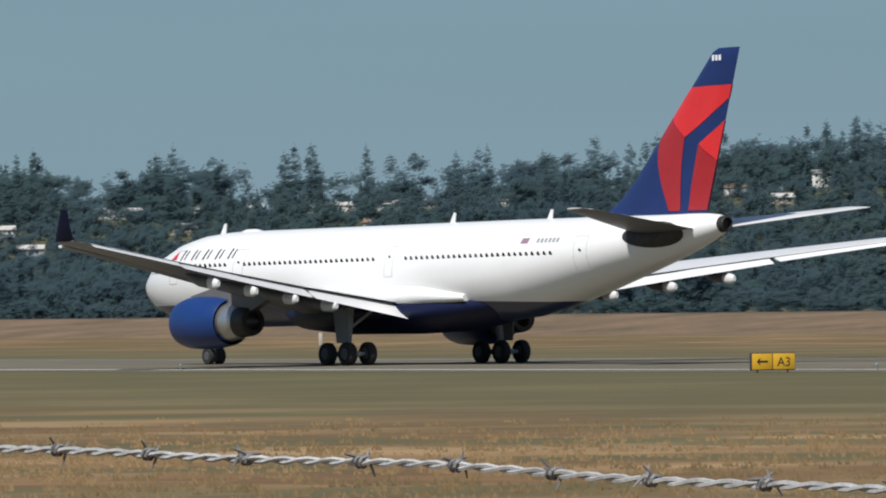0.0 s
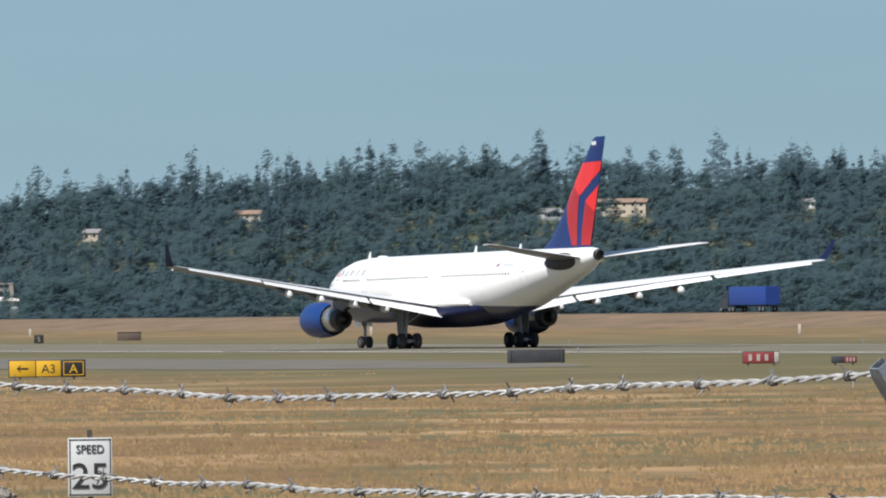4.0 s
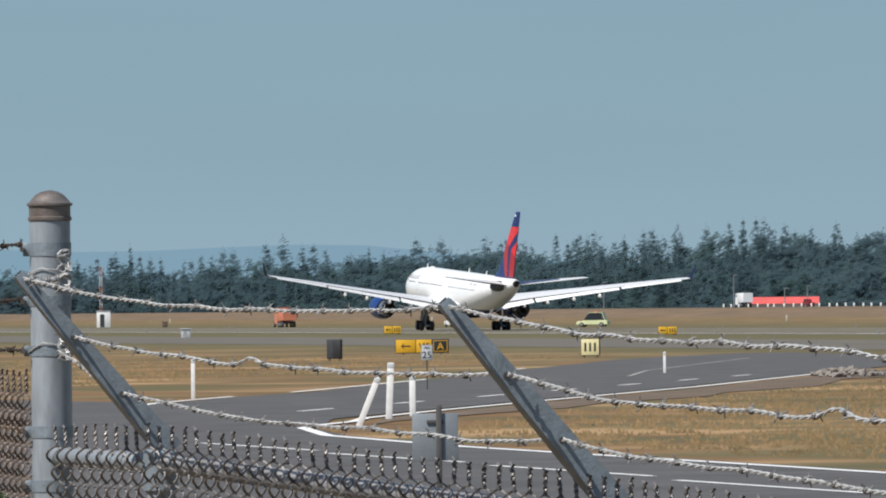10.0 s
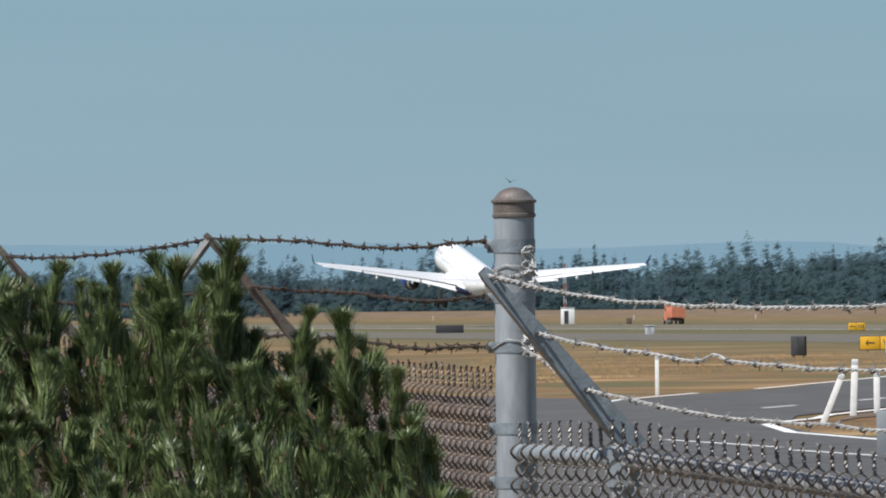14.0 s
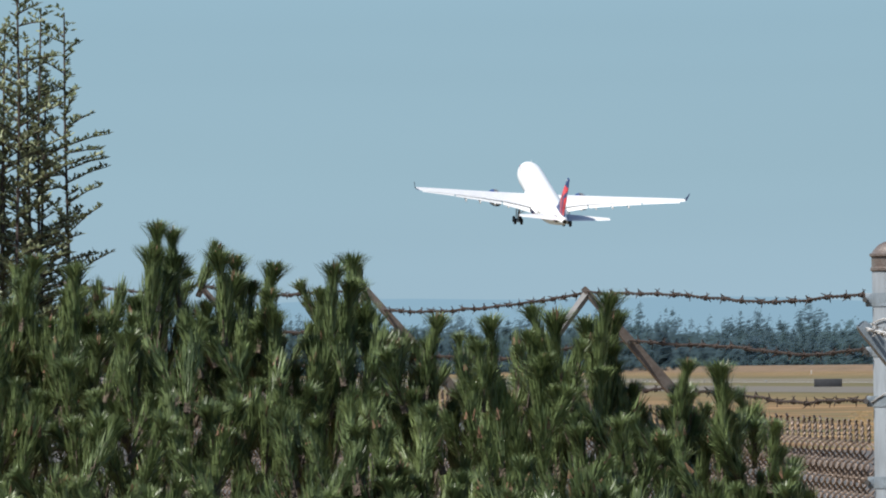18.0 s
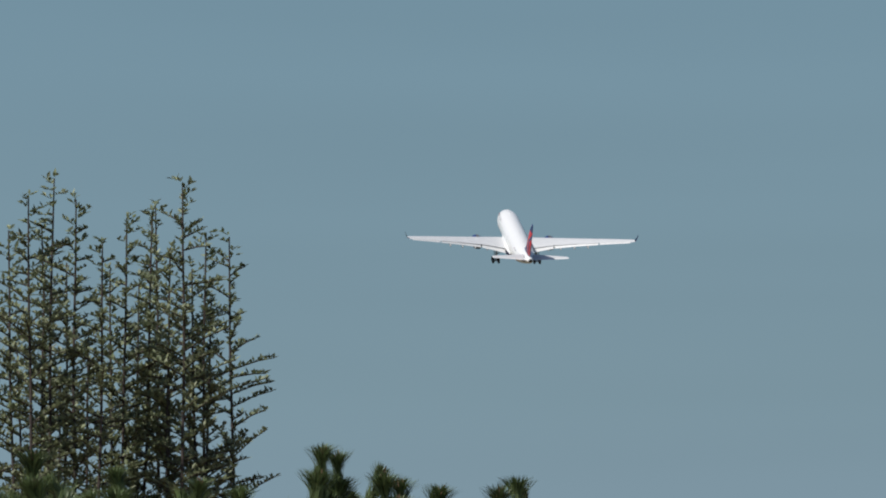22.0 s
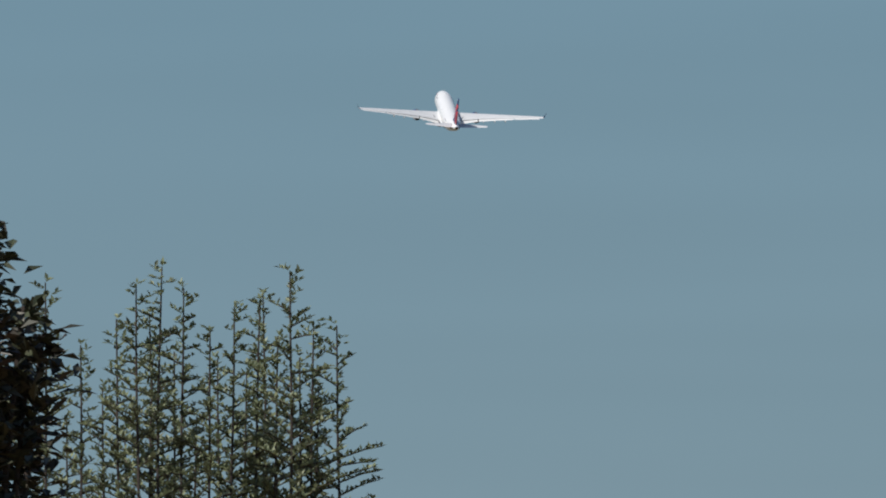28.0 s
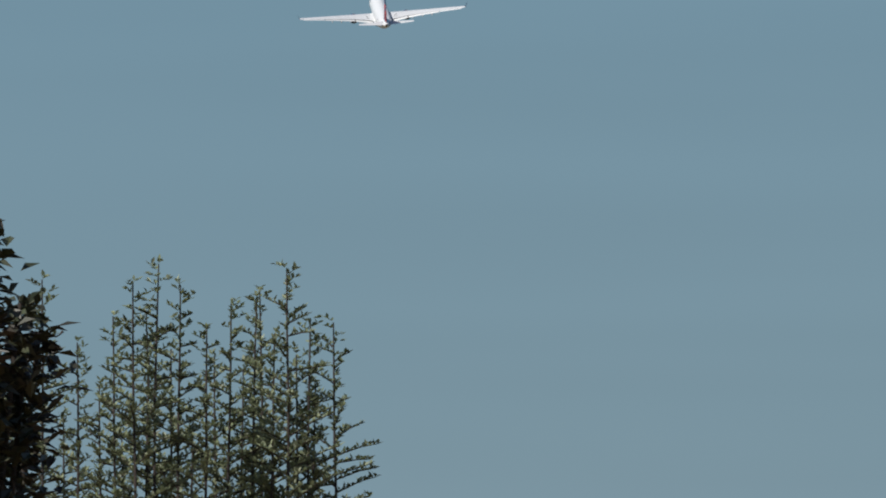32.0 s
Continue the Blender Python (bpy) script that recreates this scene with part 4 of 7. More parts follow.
def grove(az, band):
    """Where the firs stand in tall groups (near 1) or give way to lower broadleaf wood (near 0)."""
    g = math.sin(az * 5.3 + band * 1.7) + 0.8 * math.sin(az * 11.9 - band * 2.3 + 1) + 0.6 * math.sin(az * 2.1 + 0.5)
    return max(0.0, min(1.0, 0.5 + 0.42 * g))


# stands of taller firs on the skyline: azimuth, rise of the top above the horizon in thousandths
STANDS = [(15.51, 21.1), (15.62, 20.4), (16.86, 20.5), (17.14, 19.7), (18.0, 19.0), (10.2, 20.3), (10.55, 19.5), (11.1, 18.9), (11.81, 19.0), (12.04, 18.9), (12.38, 19.1), (12.55, 19.0), (12.99, 19.5), (13.3, 18.8), (13.73, 19.9), (13.95, 18.5),
          (14.83, 21.0), (15.07, 18.9), (15.77, 19.1), (16.05, 20.1), (2.58, 11.4), (3.72, 13.3), (4.38, 14.8), (5.25, 16.3), (6.43, 17.0), (6.86, 18.7), (7.05, 18.3), (-0.48, 8.4), (-0.66, 7.4), (1.46, 8.8), (-1.11, 6.3), (-4.86, 5.7), (-5.27, 5.4)]


def woods():
    rng = np.random.default_rng(5)
    firs = [conifer(rng) for _ in range(30)]
    leafy = [broadleaf(rng) for _ in range(16)]
    chunks = []

    def plant(kind, az, d, h, s):
        v, f = kind
        a = radians(az)
        chunks.append((v * np.array([s * rng.uniform(0.85, 1.15), s, h]) + np.array([d * math.sin(a), d * math.cos(a), ground_z(d, az) - 0.5]), f))
    for band in range(15):
        share = band / 14
        az = -12.5
        while az < 25.5:
            az += 0.08 * rng.uniform(0.5, 1.5) * (1.0 if az > 1 else 0.8)
            top = hill_far(az)
            d = top - 1090 * (1 - share) + rng.uniform(-38, 38)
            if az < 1.5 and band < 9 and band % 2:            # thinner woods on the level ground of this side
                continue
            if any(abs(az - a) < w + 0.05 and -10 < hd_ - d < 220 for a, hd_, w in HOUSE_AT) and rng.random() < 0.85:
                continue
            g = grove(az, band // 3 if az > 1.5 else 0)
            fir = rng.random() < (0.30 + 0.5 * g) * (1.0 if d > top - 160 or az < 1.5 else 0.75) * (0.75 if az > 9 else 1.0)
            h = rng.uniform(13, 19) + (6 * g * rng.random() if fir else 0) + (4 * rng.random() ** 4 if fir else 0)
            h *= rng.uniform(0.6, 1.0) if d < top - 120 else 1.30
            if az < 1.5:
                h *= 1.1
            plant(firs[rng.integers(len(firs))] if fir else leafy[rng.integers(len(leafy))], az, d, h, h * (rng.uniform(1.1, 1.65) if fir else rng.uniform(0.95, 1.4)))
    for az0, rise in STANDS:
        for q in range(7):
            az = az0 + (rng.normal() * 0.10 if q else 0)
            d = hill_far(az) + rng.uniform(-40, 10)
            h = max(14.0, rise / 1000 * d + EYE.z - ground_z(d, az)) * (1.0 if q == 0 else rng.uniform(0.72, 0.97))
            plant(firs[rng.integers(len(firs))], az, d, h, h * rng.uniform(1.1, 1.55))
    mass("woods", chunks, TREES, "dense dark green conifer and broadleaf woods on a hill, blued by painted haze", "trees")


woods()


def hedge():
    """A belt of low scrub along the foot of the hill, behind the airfield."""
    rng = np.random.default_rng(9)
    leafy = [broadleaf(rng, 4, 60, 40) for _ in range(10)]
    chunks = []
    for row in range(6):
        az = -12.5
        while az < (25.5 if row < 3 else 3.0):
            az += rng.uniform(0.04, 0.12)
            d = hill_far(az) - 1120 - 25 * (row % 3) if az > 1.5 or row > 2 else hill_far(az) - 420 - 25 * row
            a, h = radians(az), rng.uniform(4, 9)
            v, f = leafy[rng.integers(10)]
            if any(abs(az - a_) < w * 1.1 and -10 < hd_ - d < 400 for a_, hd_, w in HOUSE_AT):
                continue
            chunks.append((v * np.array([h * 1.4, h * 1.4, h]) + np.array([d * math.sin(a), d * math.cos(a), ground_z(d, az) - 1]), f))
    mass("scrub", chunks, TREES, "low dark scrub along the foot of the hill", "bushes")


hedge()


def blue_hills():
    bm = B()
    m = bpy.data.materials.new("glowing_haze_hills")
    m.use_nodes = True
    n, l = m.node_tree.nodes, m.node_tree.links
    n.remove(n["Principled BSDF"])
    # flat glowing sheet: haze and daylight are put into its emission colour
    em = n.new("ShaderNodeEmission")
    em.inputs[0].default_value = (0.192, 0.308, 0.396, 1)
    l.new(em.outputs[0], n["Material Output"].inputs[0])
    prev = None
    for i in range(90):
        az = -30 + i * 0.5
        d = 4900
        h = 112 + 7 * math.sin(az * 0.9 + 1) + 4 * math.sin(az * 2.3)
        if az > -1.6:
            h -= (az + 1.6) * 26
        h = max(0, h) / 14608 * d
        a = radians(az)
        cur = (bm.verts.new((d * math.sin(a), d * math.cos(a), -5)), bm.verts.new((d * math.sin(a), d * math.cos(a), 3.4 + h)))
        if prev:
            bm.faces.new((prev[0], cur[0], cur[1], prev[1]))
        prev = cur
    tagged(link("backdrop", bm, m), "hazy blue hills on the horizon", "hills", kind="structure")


blue_hills()


# ---- the airfield's signs, posts and vehicles ----
YELLOW = material("yellow_sign_face", (0.68, 0.38, 0.02), 0.5, vary=0.06, scale=1.5)
BLACK = material("black_sign_face", (0.02, 0.02, 0.02), 0.5, vary=0.1, scale=2)
BOARD = material("weathered_black_board", (0.035, 0.036, 0.04), 0.8, vary=0.25, scale=2)
SIGN_WHITE = material("white_reflective_sheet", (0.52, 0.53, 0.53), 0.5, vary=0.05, scale=3)
SIGN_RED = material("red_sign_face", (0.36, 0.025, 0.025), 0.5, vary=0.08, scale=2)
POST_WHITE = material("white_wood_paint", (0.78, 0.77, 0.74), 0.7, vary=0.12, scale=4, bump=0.1)
POST_DARK = material("dark_steel_post", (0.09, 0.085, 0.08), 0.6, 0.5, vary=0.2, scale=6)
PLATE = material("bare_aluminium_back", (0.24, 0.26, 0.275), 0.55, 0.4, vary=0.12, scale=3)
RUBBLE = material("broken_concrete", (0.165, 0.145, 0.125), 0.9, vary=0.25, scale=1.5, island=0.3, bump=0.3)
ORANGE = material("orange_paint", (0.52, 0.18, 0.10), 0.6, vary=0.1, scale=1)

FADED_RED = material("faded_red_face", (0.22, 0.03, 0.03), 0.7, vary=0.25, scale=2)
FADED_INK = material("faded_grey_ink", (0.36, 0.32, 0.29), 0.7, vary=0.2, scale=2)
FADED_YELLOW = material("faded_yellow_face", (0.30, 0.20, 0.07), 0.7, vary=0.25, scale=2)


def letters(text, height, mat, parent, at, name="lettering", squeeze=1.0):
    """Raised lettering on a sign's face, which looks along -y; at is its lower middle."""
    cu = bpy.data.curves.new("lettering", "FONT")
    cu.body, cu.size, cu.align_x, cu.extrude, cu.offset = text, height / 0.72, "CENTER", 0.004, 0.0
    tmp = new("lettering_curve", cu)
    me = bpy.data.meshes.new_from_object(tmp.evaluated_get(bpy.context.evaluated_depsgraph_get()))
    bpy.data.objects.remove(tmp)
    bpy.data.curves.remove(cu)
    me.materials.clear()
    me.materials.append(mat)
    ob = new(name, me)
    ob.parent = parent
    ob.matrix_basis = Matrix.Translation(at) @ Matrix.Rotation(radians(90), 4, "X") @ Matrix.Diagonal((squeeze, 1, 1, 1))
    return ob


def facing(x, y, turn=0.0, z=0.0):
    """A pose on the ground whose -y side looks at the camera, turned by some degrees."""
    return pose(x, y, z, 0, 0, -math.degrees(math.atan2(x, y)) + turn)


def guidance_sign(x, y, w, h, panels, turn=0.0, label="", legs=True):
    """A lit taxiway sign: a thin cabinet on short legs with face panels of (share, face, text, ink)."""
    t = thing("taxiway_sign", label, "sign", facing(x, y, turn), "taxiway signs")
    bm = B()
    box(bm, (0, 0.1, 0.12 + h / 2 - 0.06), (w, 0.24, h - 0.12), bevel=0.02)
    part("cabinet", bm, BOARD, t)
    x0 = -w / 2
    for share, face, text, ink in panels:
        pw = w * share
        bm = B()
        box(bm, (x0 + pw / 2, -0.03, 0.12 + (h - 0.12) / 2), (pw - 0.05, 0.03, h - 0.2), bevel=0.008)
        p = part("panel", bm, face, t)
        mid = x0 + pw / 2
        if text == "<":
            bm = B()
            s = min(pw, h) * 0.30
            zc = 0.12 + (h - 0.12) / 2
            prism(bm, [(mid - s * 0.9, zc - 0.045), (mid + s, zc - 0.045), (mid + s, zc + 0.045), (mid - s * 0.9, zc + 0.045)], -0.055, -0.046)
            for sg in (1, -1):
                prism(bm, [(mid - s, zc), (mid - s * 0.45, zc + sg * s * 0.55), (mid - s * 0.28, zc + sg * s * 0.5), (mid - s * 0.8, zc)], -0.058, -0.046)
            bmesh.ops.recalc_face_normals(bm, faces=bm.faces)
            part("arrow", bm, ink, p, smooth=False)
        elif text == "|":
            for k in (-1, 0, 1):
                bm = B()
                box(bm, (mid + k * pw * 0.26, -0.05, 0.12 + (h - 0.12) / 2), (pw * 0.11, 0.01, h * 0.45))
                part("bar", bm, ink, p)
        elif text:
            hh = h * 0.46
            letters(text, hh, ink, p, (mid, -0.048, 0.12 + (h - 0.12) / 2 - hh / 2))
            if face is BLACK:
                for sx, sz, cx, cz in ((pw * 0.8, 0.04, 0, 0.40), (pw * 0.8, 0.04, 0, -0.40), (0.04, h * 0.70, -0.4, 0), (0.04, h * 0.70, 0.4, 0)):
                    bm = B()
                    box(bm, (mid + cx * pw, -0.048, 0.12 + (h - 0.12) / 2 + cz * (h - 0.12) * 0.95), (sx, 0.008, sz))
                    part("border", bm, ink, p)
        x0 += pw
    if legs:
        for k in (-0.35, 0.35):
            bm = B()
            tube(bm, [(w * k, 0.1, 0), (w * k, 0.1, 0.2)], 0.04, 8)
            part("leg", bm, POST_DARK, t)
    return t


guidance_sign(37.0, 420.5, 3.95, 1.0, [(0.35, YELLOW, "<", BLACK), (0.33, YELLOW, "A3", BLACK), (0.32, BLACK, "A", YELLOW)], 8, "yellow and black taxiway sign with arrow in dry grass")
guidance_sign(147.8, 361.0, 2.25, 0.95, [(0.48, YELLOW, "<", BLACK), (0.52, YELLOW, "A3", BLACK)], 24, "yellow taxiway sign with arrow beside the runway")
guidance_sign(-11.3, 576.5, 3.75, 1.1, [(0.38, YELLOW, "<", BLACK), (0.30, YELLOW, "W", BLACK), (0.32, BLACK, "A", YELLOW)], 6, "yellow and black taxiway sign with arrow in dry grass")
guidance_sign(-22.9, 988, 2.05, 1.07, [(0.5, YELLOW, "<", BLACK), (0.5, YELLOW, "|", BLACK)], 4, "far yellow taxiway sign beside the runway")
guidance_sign(8.8, 867, 1.97, 0.97, [(0.5, YELLOW, "<", BLACK), (0.5, YELLOW, "|", BLACK)], 4, "far yellow taxiway sign beside the runway")
guidance_sign(0.4, 525, 1.2, 1.22, [(1.0, material("pale_yellow_face", (0.62, 0.55, 0.30), 0.6, vary=0.1, scale=2), "|", BLACK)], -14, "pale yellow square sign with black bars")
guidance_sign(-15.8, 521.3, 1.0, 1.36, [(0.5, BOARD, "", BLACK), (0.5, BLACK, "", BLACK)], -25, "black square sign seen at an angle")
guidance_sign(79.5, 451.8, 2.05, 0.8, [(0.85, FADED_RED, "|", FADED_INK), (0.15, FADED_INK, "", BLACK)], 5, "red and white runway holding sign")
guidance_sign(83.5, 448.1, 1.4, 0.5, [(0.5, BOARD, "", BLACK), (0.5, FADED_RED, "|", FADED_INK)], 5, "small red and black runway sign")
guidance_sign(95.0, 413.2, 1.5, 0.45, [(0.5, BOARD, "", BLACK), (0.5, FADED_YELLOW, "|", BLACK)], 5, "small faded yellow sign in the grass")


def back_board(x, y, w, h, turn=0.0, patch=False):
    t = thing("sign_board", "black weathered back of an airfield sign in the grass", "sign", facing(x, y, turn), "sign backs along the runway")
    bm = B()
    box(bm, (0, 0, h / 2 + 0.03), (w, 0.22, h - 0.06), bevel=0.025)
    part("board", bm, BOARD, t)
    for k in (-0.45, 0.45):
        bm = B()
        box(bm, (w * k, -0.13, h / 2), (0.06, 0.06, h), bevel=0.008)
        part("upright", bm, POST_DARK, t)
    if patch:
        bm = B()
        box(bm, (w * 0.38, -0.12, h * 0.5), (w * 0.2, 0.02, h * 0.7))
        part("face", bm, material("faded_yellow", (0.5, 0.46, 0.28), 0.7, vary=0.2, scale=3), t)


for row in ((99.8, 392.6, 2.1, 0.85, 5), (107.7, 520.2, 2.2, 0.87, 5), (72.5, 489.8, 3.45, 0.86, 5), (36.6, 648.4, 4.85, 0.72, 4, True), (-79.1, 1090, 3.7, 1.1, 4)):
    back_board(*row)


def distance_sign(x, y, digit):
    t = thing("distance_sign", "black runway distance sign with a white digit", "sign", facing(x, y, 3), "runway distance signs")
    bm = B()
    box(bm, (0, 0.1, 0.50), (1.05, 0.2, 0.92), bevel=0.02)
    p = part("panel", bm, BLACK, t)
    letters(digit, 0.52, FADED_INK, p, (0, -0.012, 0.24))
    bm = B()
    tube(bm, [(0, 0.1, 0), (0, 0.1, 0.1)], 0.05, 8)
    part("leg", bm, POST_DARK, t)


distance_sign(146.7, 584.8, "4")
distance_sign(79.0, 908, "5")
for x, y in ((94.8, 967), (-77.0, 1517)):
    t = thing("equipment_box", "low brown equipment box beside the runway", "box", facing(x, y), "equipment boxes")
    bm = B()
    box(bm, (0, 0, 0.5), (2.8 if x > 0 else 1.0, 0.8, 0.95), bevel=0.06)
    part("case", bm, material("brown_box", (0.10, 0.07, 0.055), 0.8, vary=0.2, scale=1.5), t)
    bm = B()
    box(bm, (0, 0, 0.99), (2.9 if x > 0 else 1.1, 0.9, 0.06), bevel=0.02)
    part("lid", bm, BOARD, t)


def speed_sign(x, y, z_low, w, h, lead=0.12):
    t = thing("speed_sign", "white speed limit sign with black lettering on a steel post", "road sign", facing(x, y, 0), "speed limit signs")
    bm = B()
    box(bm, (0, 0, z_low + h / 2), (w, 0.012, h), bevel=0.005)
    plate = part("plate", bm, SIGN_WHITE, t, "white reflective plate")
    e = 0.02 * w / 0.46
    for sx, sz, cx, cz in ((w - e, e / 2, 0, h / 2 - e), (w - e, e / 2, 0, -h / 2 + e), (e / 2, h - e, -w / 2 + e, 0), (e / 2, h - e, w / 2 - e, 0)):
        bm = B()
        box(bm, (cx, -0.009, z_low + h / 2 + cz), (sx, 0.004, sz))
        part("border", bm, BLACK, plate)
    letters("SPEED", h * 0.145, BLACK, plate, (0, -0.012, z_low + h * 0.74), squeeze=0.88)
    letters("25", h * 0.45, BLACK, plate, (0, -0.012, z_low + h * 0.14), squeeze=1.05)
    bm = B()
    for q in (-0.022, 0.022):
        box(bm, (q, 0.03, (z_low + h + 0.08) / 2), (0.008, 0.03, z_low + h + 0.08))
    box(bm, (0, 0.018, (z_low + h + 0.08) / 2), (0.05, 0.006, z_low + h + 0.08))
    part("post", bm, POST_DARK, t)


speed_sign(7.97, 85.63, 1.50, 0.46, 0.612)
speed_sign(-6.36, 333.9, 1.22, 0.46, 0.612)


def yield_sign(x, y, z, s=0.76):
    t = thing("yield_sign", "red and white triangular yield sign on a short post", "road sign", facing(x, y))
    bm = B()
    prism(bm, [(-s / 2, z + s * 0.86), (s / 2, z + s * 0.86), (0, z)], -0.01, 0.0)
    p = part("plate", bm, SIGN_RED, t, smooth=False)
    bm = B()
    k = 0.62
    zc = z + s * 0.57
    prism(bm, [(-s / 2 * k, zc + s * 0.29 * k), (s / 2 * k, zc + s * 0.29 * k), (0, zc - s * 0.57 * k)], -0.016, -0.011)
    part("centre", bm, SIGN_WHITE, p, smooth=False)
    bm = B()
    tube(bm, [(0, 0.03, 0), (0, 0.03, z + s * 0.5)], 0.03, 8)
    part("post", bm, POST_DARK, t)


yield_sign(23.33, 462.0, 0.12)
yield_sign(-37.2, 560.0, 0.55, 0.5)


def marker_post(x, y, h, w, name="marker_post", lean=0.0, top=True):
    t = thing(name, "white painted wooden marker post beside the road", "post", facing(x, y) @ pose(0, 0, 0, 0, lean), "white marker posts")
    bm = B()
    box(bm, (0, 0, h / 2), (w, w * 0.6, h), bevel=0.012)
    part("shaft", bm, POST_WHITE, t)
    if top:
        bm = B()
        box(bm, (0, 0, h - 0.10), (w * 1.02, w * 0.62, 0.16), bevel=0.012)
        part("band", bm, SIGN_WHITE, t)


marker_post(-14.8, 312.1, 1.52, 0.15)
marker_post(-5.9, 248.6, 1.72, 0.2, lean=2.5)
marker_post(-5.3, 254.3, 1.30, 0.19)
marker_post(-6.35, 231.0, 1.55, 0.17, lean=22)
marker_post(3.9, 400.6, 1.05, 0.13)

t = thing("road_sign", "grey aluminium back of a road sign on a dark post", "road sign", facing(-1.96, 108))
bm = B()
box(bm, (0, 0, 1.70), (0.60, 0.012, 0.62), bevel=0.006)
part("plate", bm, PLATE, t)
bm = B()
box(bm, (0.05, -0.03, 1.06), (0.075, 0.045, 2.12), bevel=0.008)
part("post", bm, POST_DARK, t)
bm = B()
box(bm, (0.0, -0.02, 1.9), (0.22, 0.02, 0.05), bevel=0.004)
part("bracket", bm, POST_DARK, t)


def edge_light(x, y):
    t = thing("edge_light", "small white runway edge light in the grass", "lamp", facing(x, y), "runway edge lights")
    bm = B()
    tube(bm, [(0, 0, 0), (0, 0, 0.26)], [0.05, 0.035], 8)
    part("stem", bm, PLATE, t)
    bm = B()
    loft(bm, [ring((0, 0, z), r, 10, "z") for z, r in ((0.24, 0.07), (0.31, 0.085), (0.37, 0.06), (0.4, 0.015))])
    part("lens", bm, PLATE, t)


for al in range(250, 1500, 61):
    p = W(al, 266 + 26)
    edge_light(p.x, p.y)
    p = W(al, 266 - 26)
    edge_light(p.x, p.y)


BLADE = material("weathered_grey_white_paint", (0.40, 0.37, 0.32), 0.8, vary=0.15, scale=2)


def reflector_post(x, y):
    t = thing("reflector_post", "short white reflector post in the far grass", "post", facing(x, y), "reflector posts")
    bm = B()
    box(bm, (0, 0, 0.55), (0.34, 0.12, 1.1), bevel=0.04)
    part("blade", bm, BLADE, t)


for k in range(16):
    p = W(330 + 130 * k, 395)
    reflector_post(p.x, p.y)


def rubble(x, y, rx, ry, n, seed, size):
    rng = random.Random(seed)
    t = thing("rubble_heap", "heap of broken pale concrete and stones", "rubble", pose(x, y, 0))
    for i in range(n):
        bm = B()
        bmesh.ops.create_icosphere(bm, subdivisions=1, radius=1)
        s = size * rng.uniform(0.35, 1.0)
        for v in bm.verts:
            v.co *= rng.uniform(0.7, 1.25)
        k = rng.random() ** 0.7
        a = rng.uniform(0, 6.28)
        px, py = rx * k * math.cos(a), ry * k * math.sin(a)
        bmesh.ops.transform(bm, verts=bm.verts, matrix=pose(px, py, (1 - k) * size * 0.9 + s * 0.3, rng.uniform(-40, 40), rng.uniform(-40, 40), rng.uniform(0, 180)) @ Matrix.Diagonal((s * 1.2, s, s * 0.55, 1)))
        part("stone", bm, RUBBLE, t, smooth=False)


rubble(11.9, 375.0, 1.7, 9.0, 80, 3, 0.27)
rubble(12.1, 152.0, 0.66, 5.0, 60, 4, 0.17)


# vehicles on the road beyond the field
TRUCK_BLUE = material("blue_trailer_paint", (0.015, 0.045, 0.21), 0.5, vary=0.08, scale=0.5)
TRUCK_GREY = material("pale_trailer_end", (0.45, 0.46, 0.47), 0.6, vary=0.08, scale=0.5)
CAR_RED = material("red_car_paint", (0.19, 0.017, 0.02), 0.4, vary=0.06, scale=0.7)
CAR_WHITE = material("white_car_paint", (0.74, 0.74, 0.73), 0.35, vary=0.04, scale=0.7)
CAR_LIME = material("lime_rescue_paint", (0.60, 0.62, 0.36), 0.4, vary=0.06, scale=0.7)
CAR_DARK = material("dark_car_paint", (0.03, 0.032, 0.04), 0.35, vary=0.1, scale=0.7)


def road_wheel(parent, x, y, r):
    bm = B()
    loft(bm, [ring((0, yy, 0), rr, 16, "y") for rr, yy in ((0.6 * r, -0.16), (r, -0.13), (r, 0.13), (0.6 * r, 0.16))])
    w = part("wheel", bm, TYRE, parent)
    w.matrix_basis = Matrix.Translation((x, y, r))
    bm = B()
    loft(bm, [ring((0, yy, 0), rr, 12, "y") for rr, yy in ((0.2 * r, -0.19), (0.55 * r, -0.17), (0.55 * r, 0.17), (0.2 * r, 0.19))])
    part("rim", bm, ALLOY, w)


def lorry(label, cab, load, length=13.5, tall=2.75, long_nose=True, end=None):
    """A tractor with a box trailer; drives towards +x."""
    t = thing("lorry", label, "truck")
    bm = B()
    box(bm, (-length / 2, 0, 1.15 + tall / 2), (length, 2.5, tall), bevel=0.05)
    body = part("trailer", bm, load, t)
    bm = B()
    box(bm, (-length - 0.03, 0, 1.15 + tall / 2), (0.06, 2.4, tall - 0.1))
    part("rear_door", bm, end or load, body)
    bm = B()
    box(bm, (-length / 2, 0, 1.02), (length, 1.2, 0.22))
    part("chassis", bm, DARK, t)
    bm = B()
    prism(bm, [(0.5, 0.6), (0.5, 3.3), (1.9, 3.35), (2.3, 2.2), (3.6, 1.9), (3.75, 0.6)] if long_nose else [(0.5, 0.6), (0.5, 3.4), (2.2, 3.3), (2.7, 2.0), (2.75, 0.6)], -1.15, 1.15)
    bmesh.ops.recalc_face_normals(bm, faces=bm.faces)
    c = part("cab", bm, cab, t)
    bm = B()
    box(bm, (1.6, 0, 2.72), (0.85, 2.36, 0.6), bevel=0.03)
    part("window", bm, DARK_GLASS, c)
    for x in (3.0, -0.2, -1.4, -length + 2.4, -length + 1.1):
        for y in (-1.05, 1.05):
            road_wheel(t, x, y, 0.5)
    return t


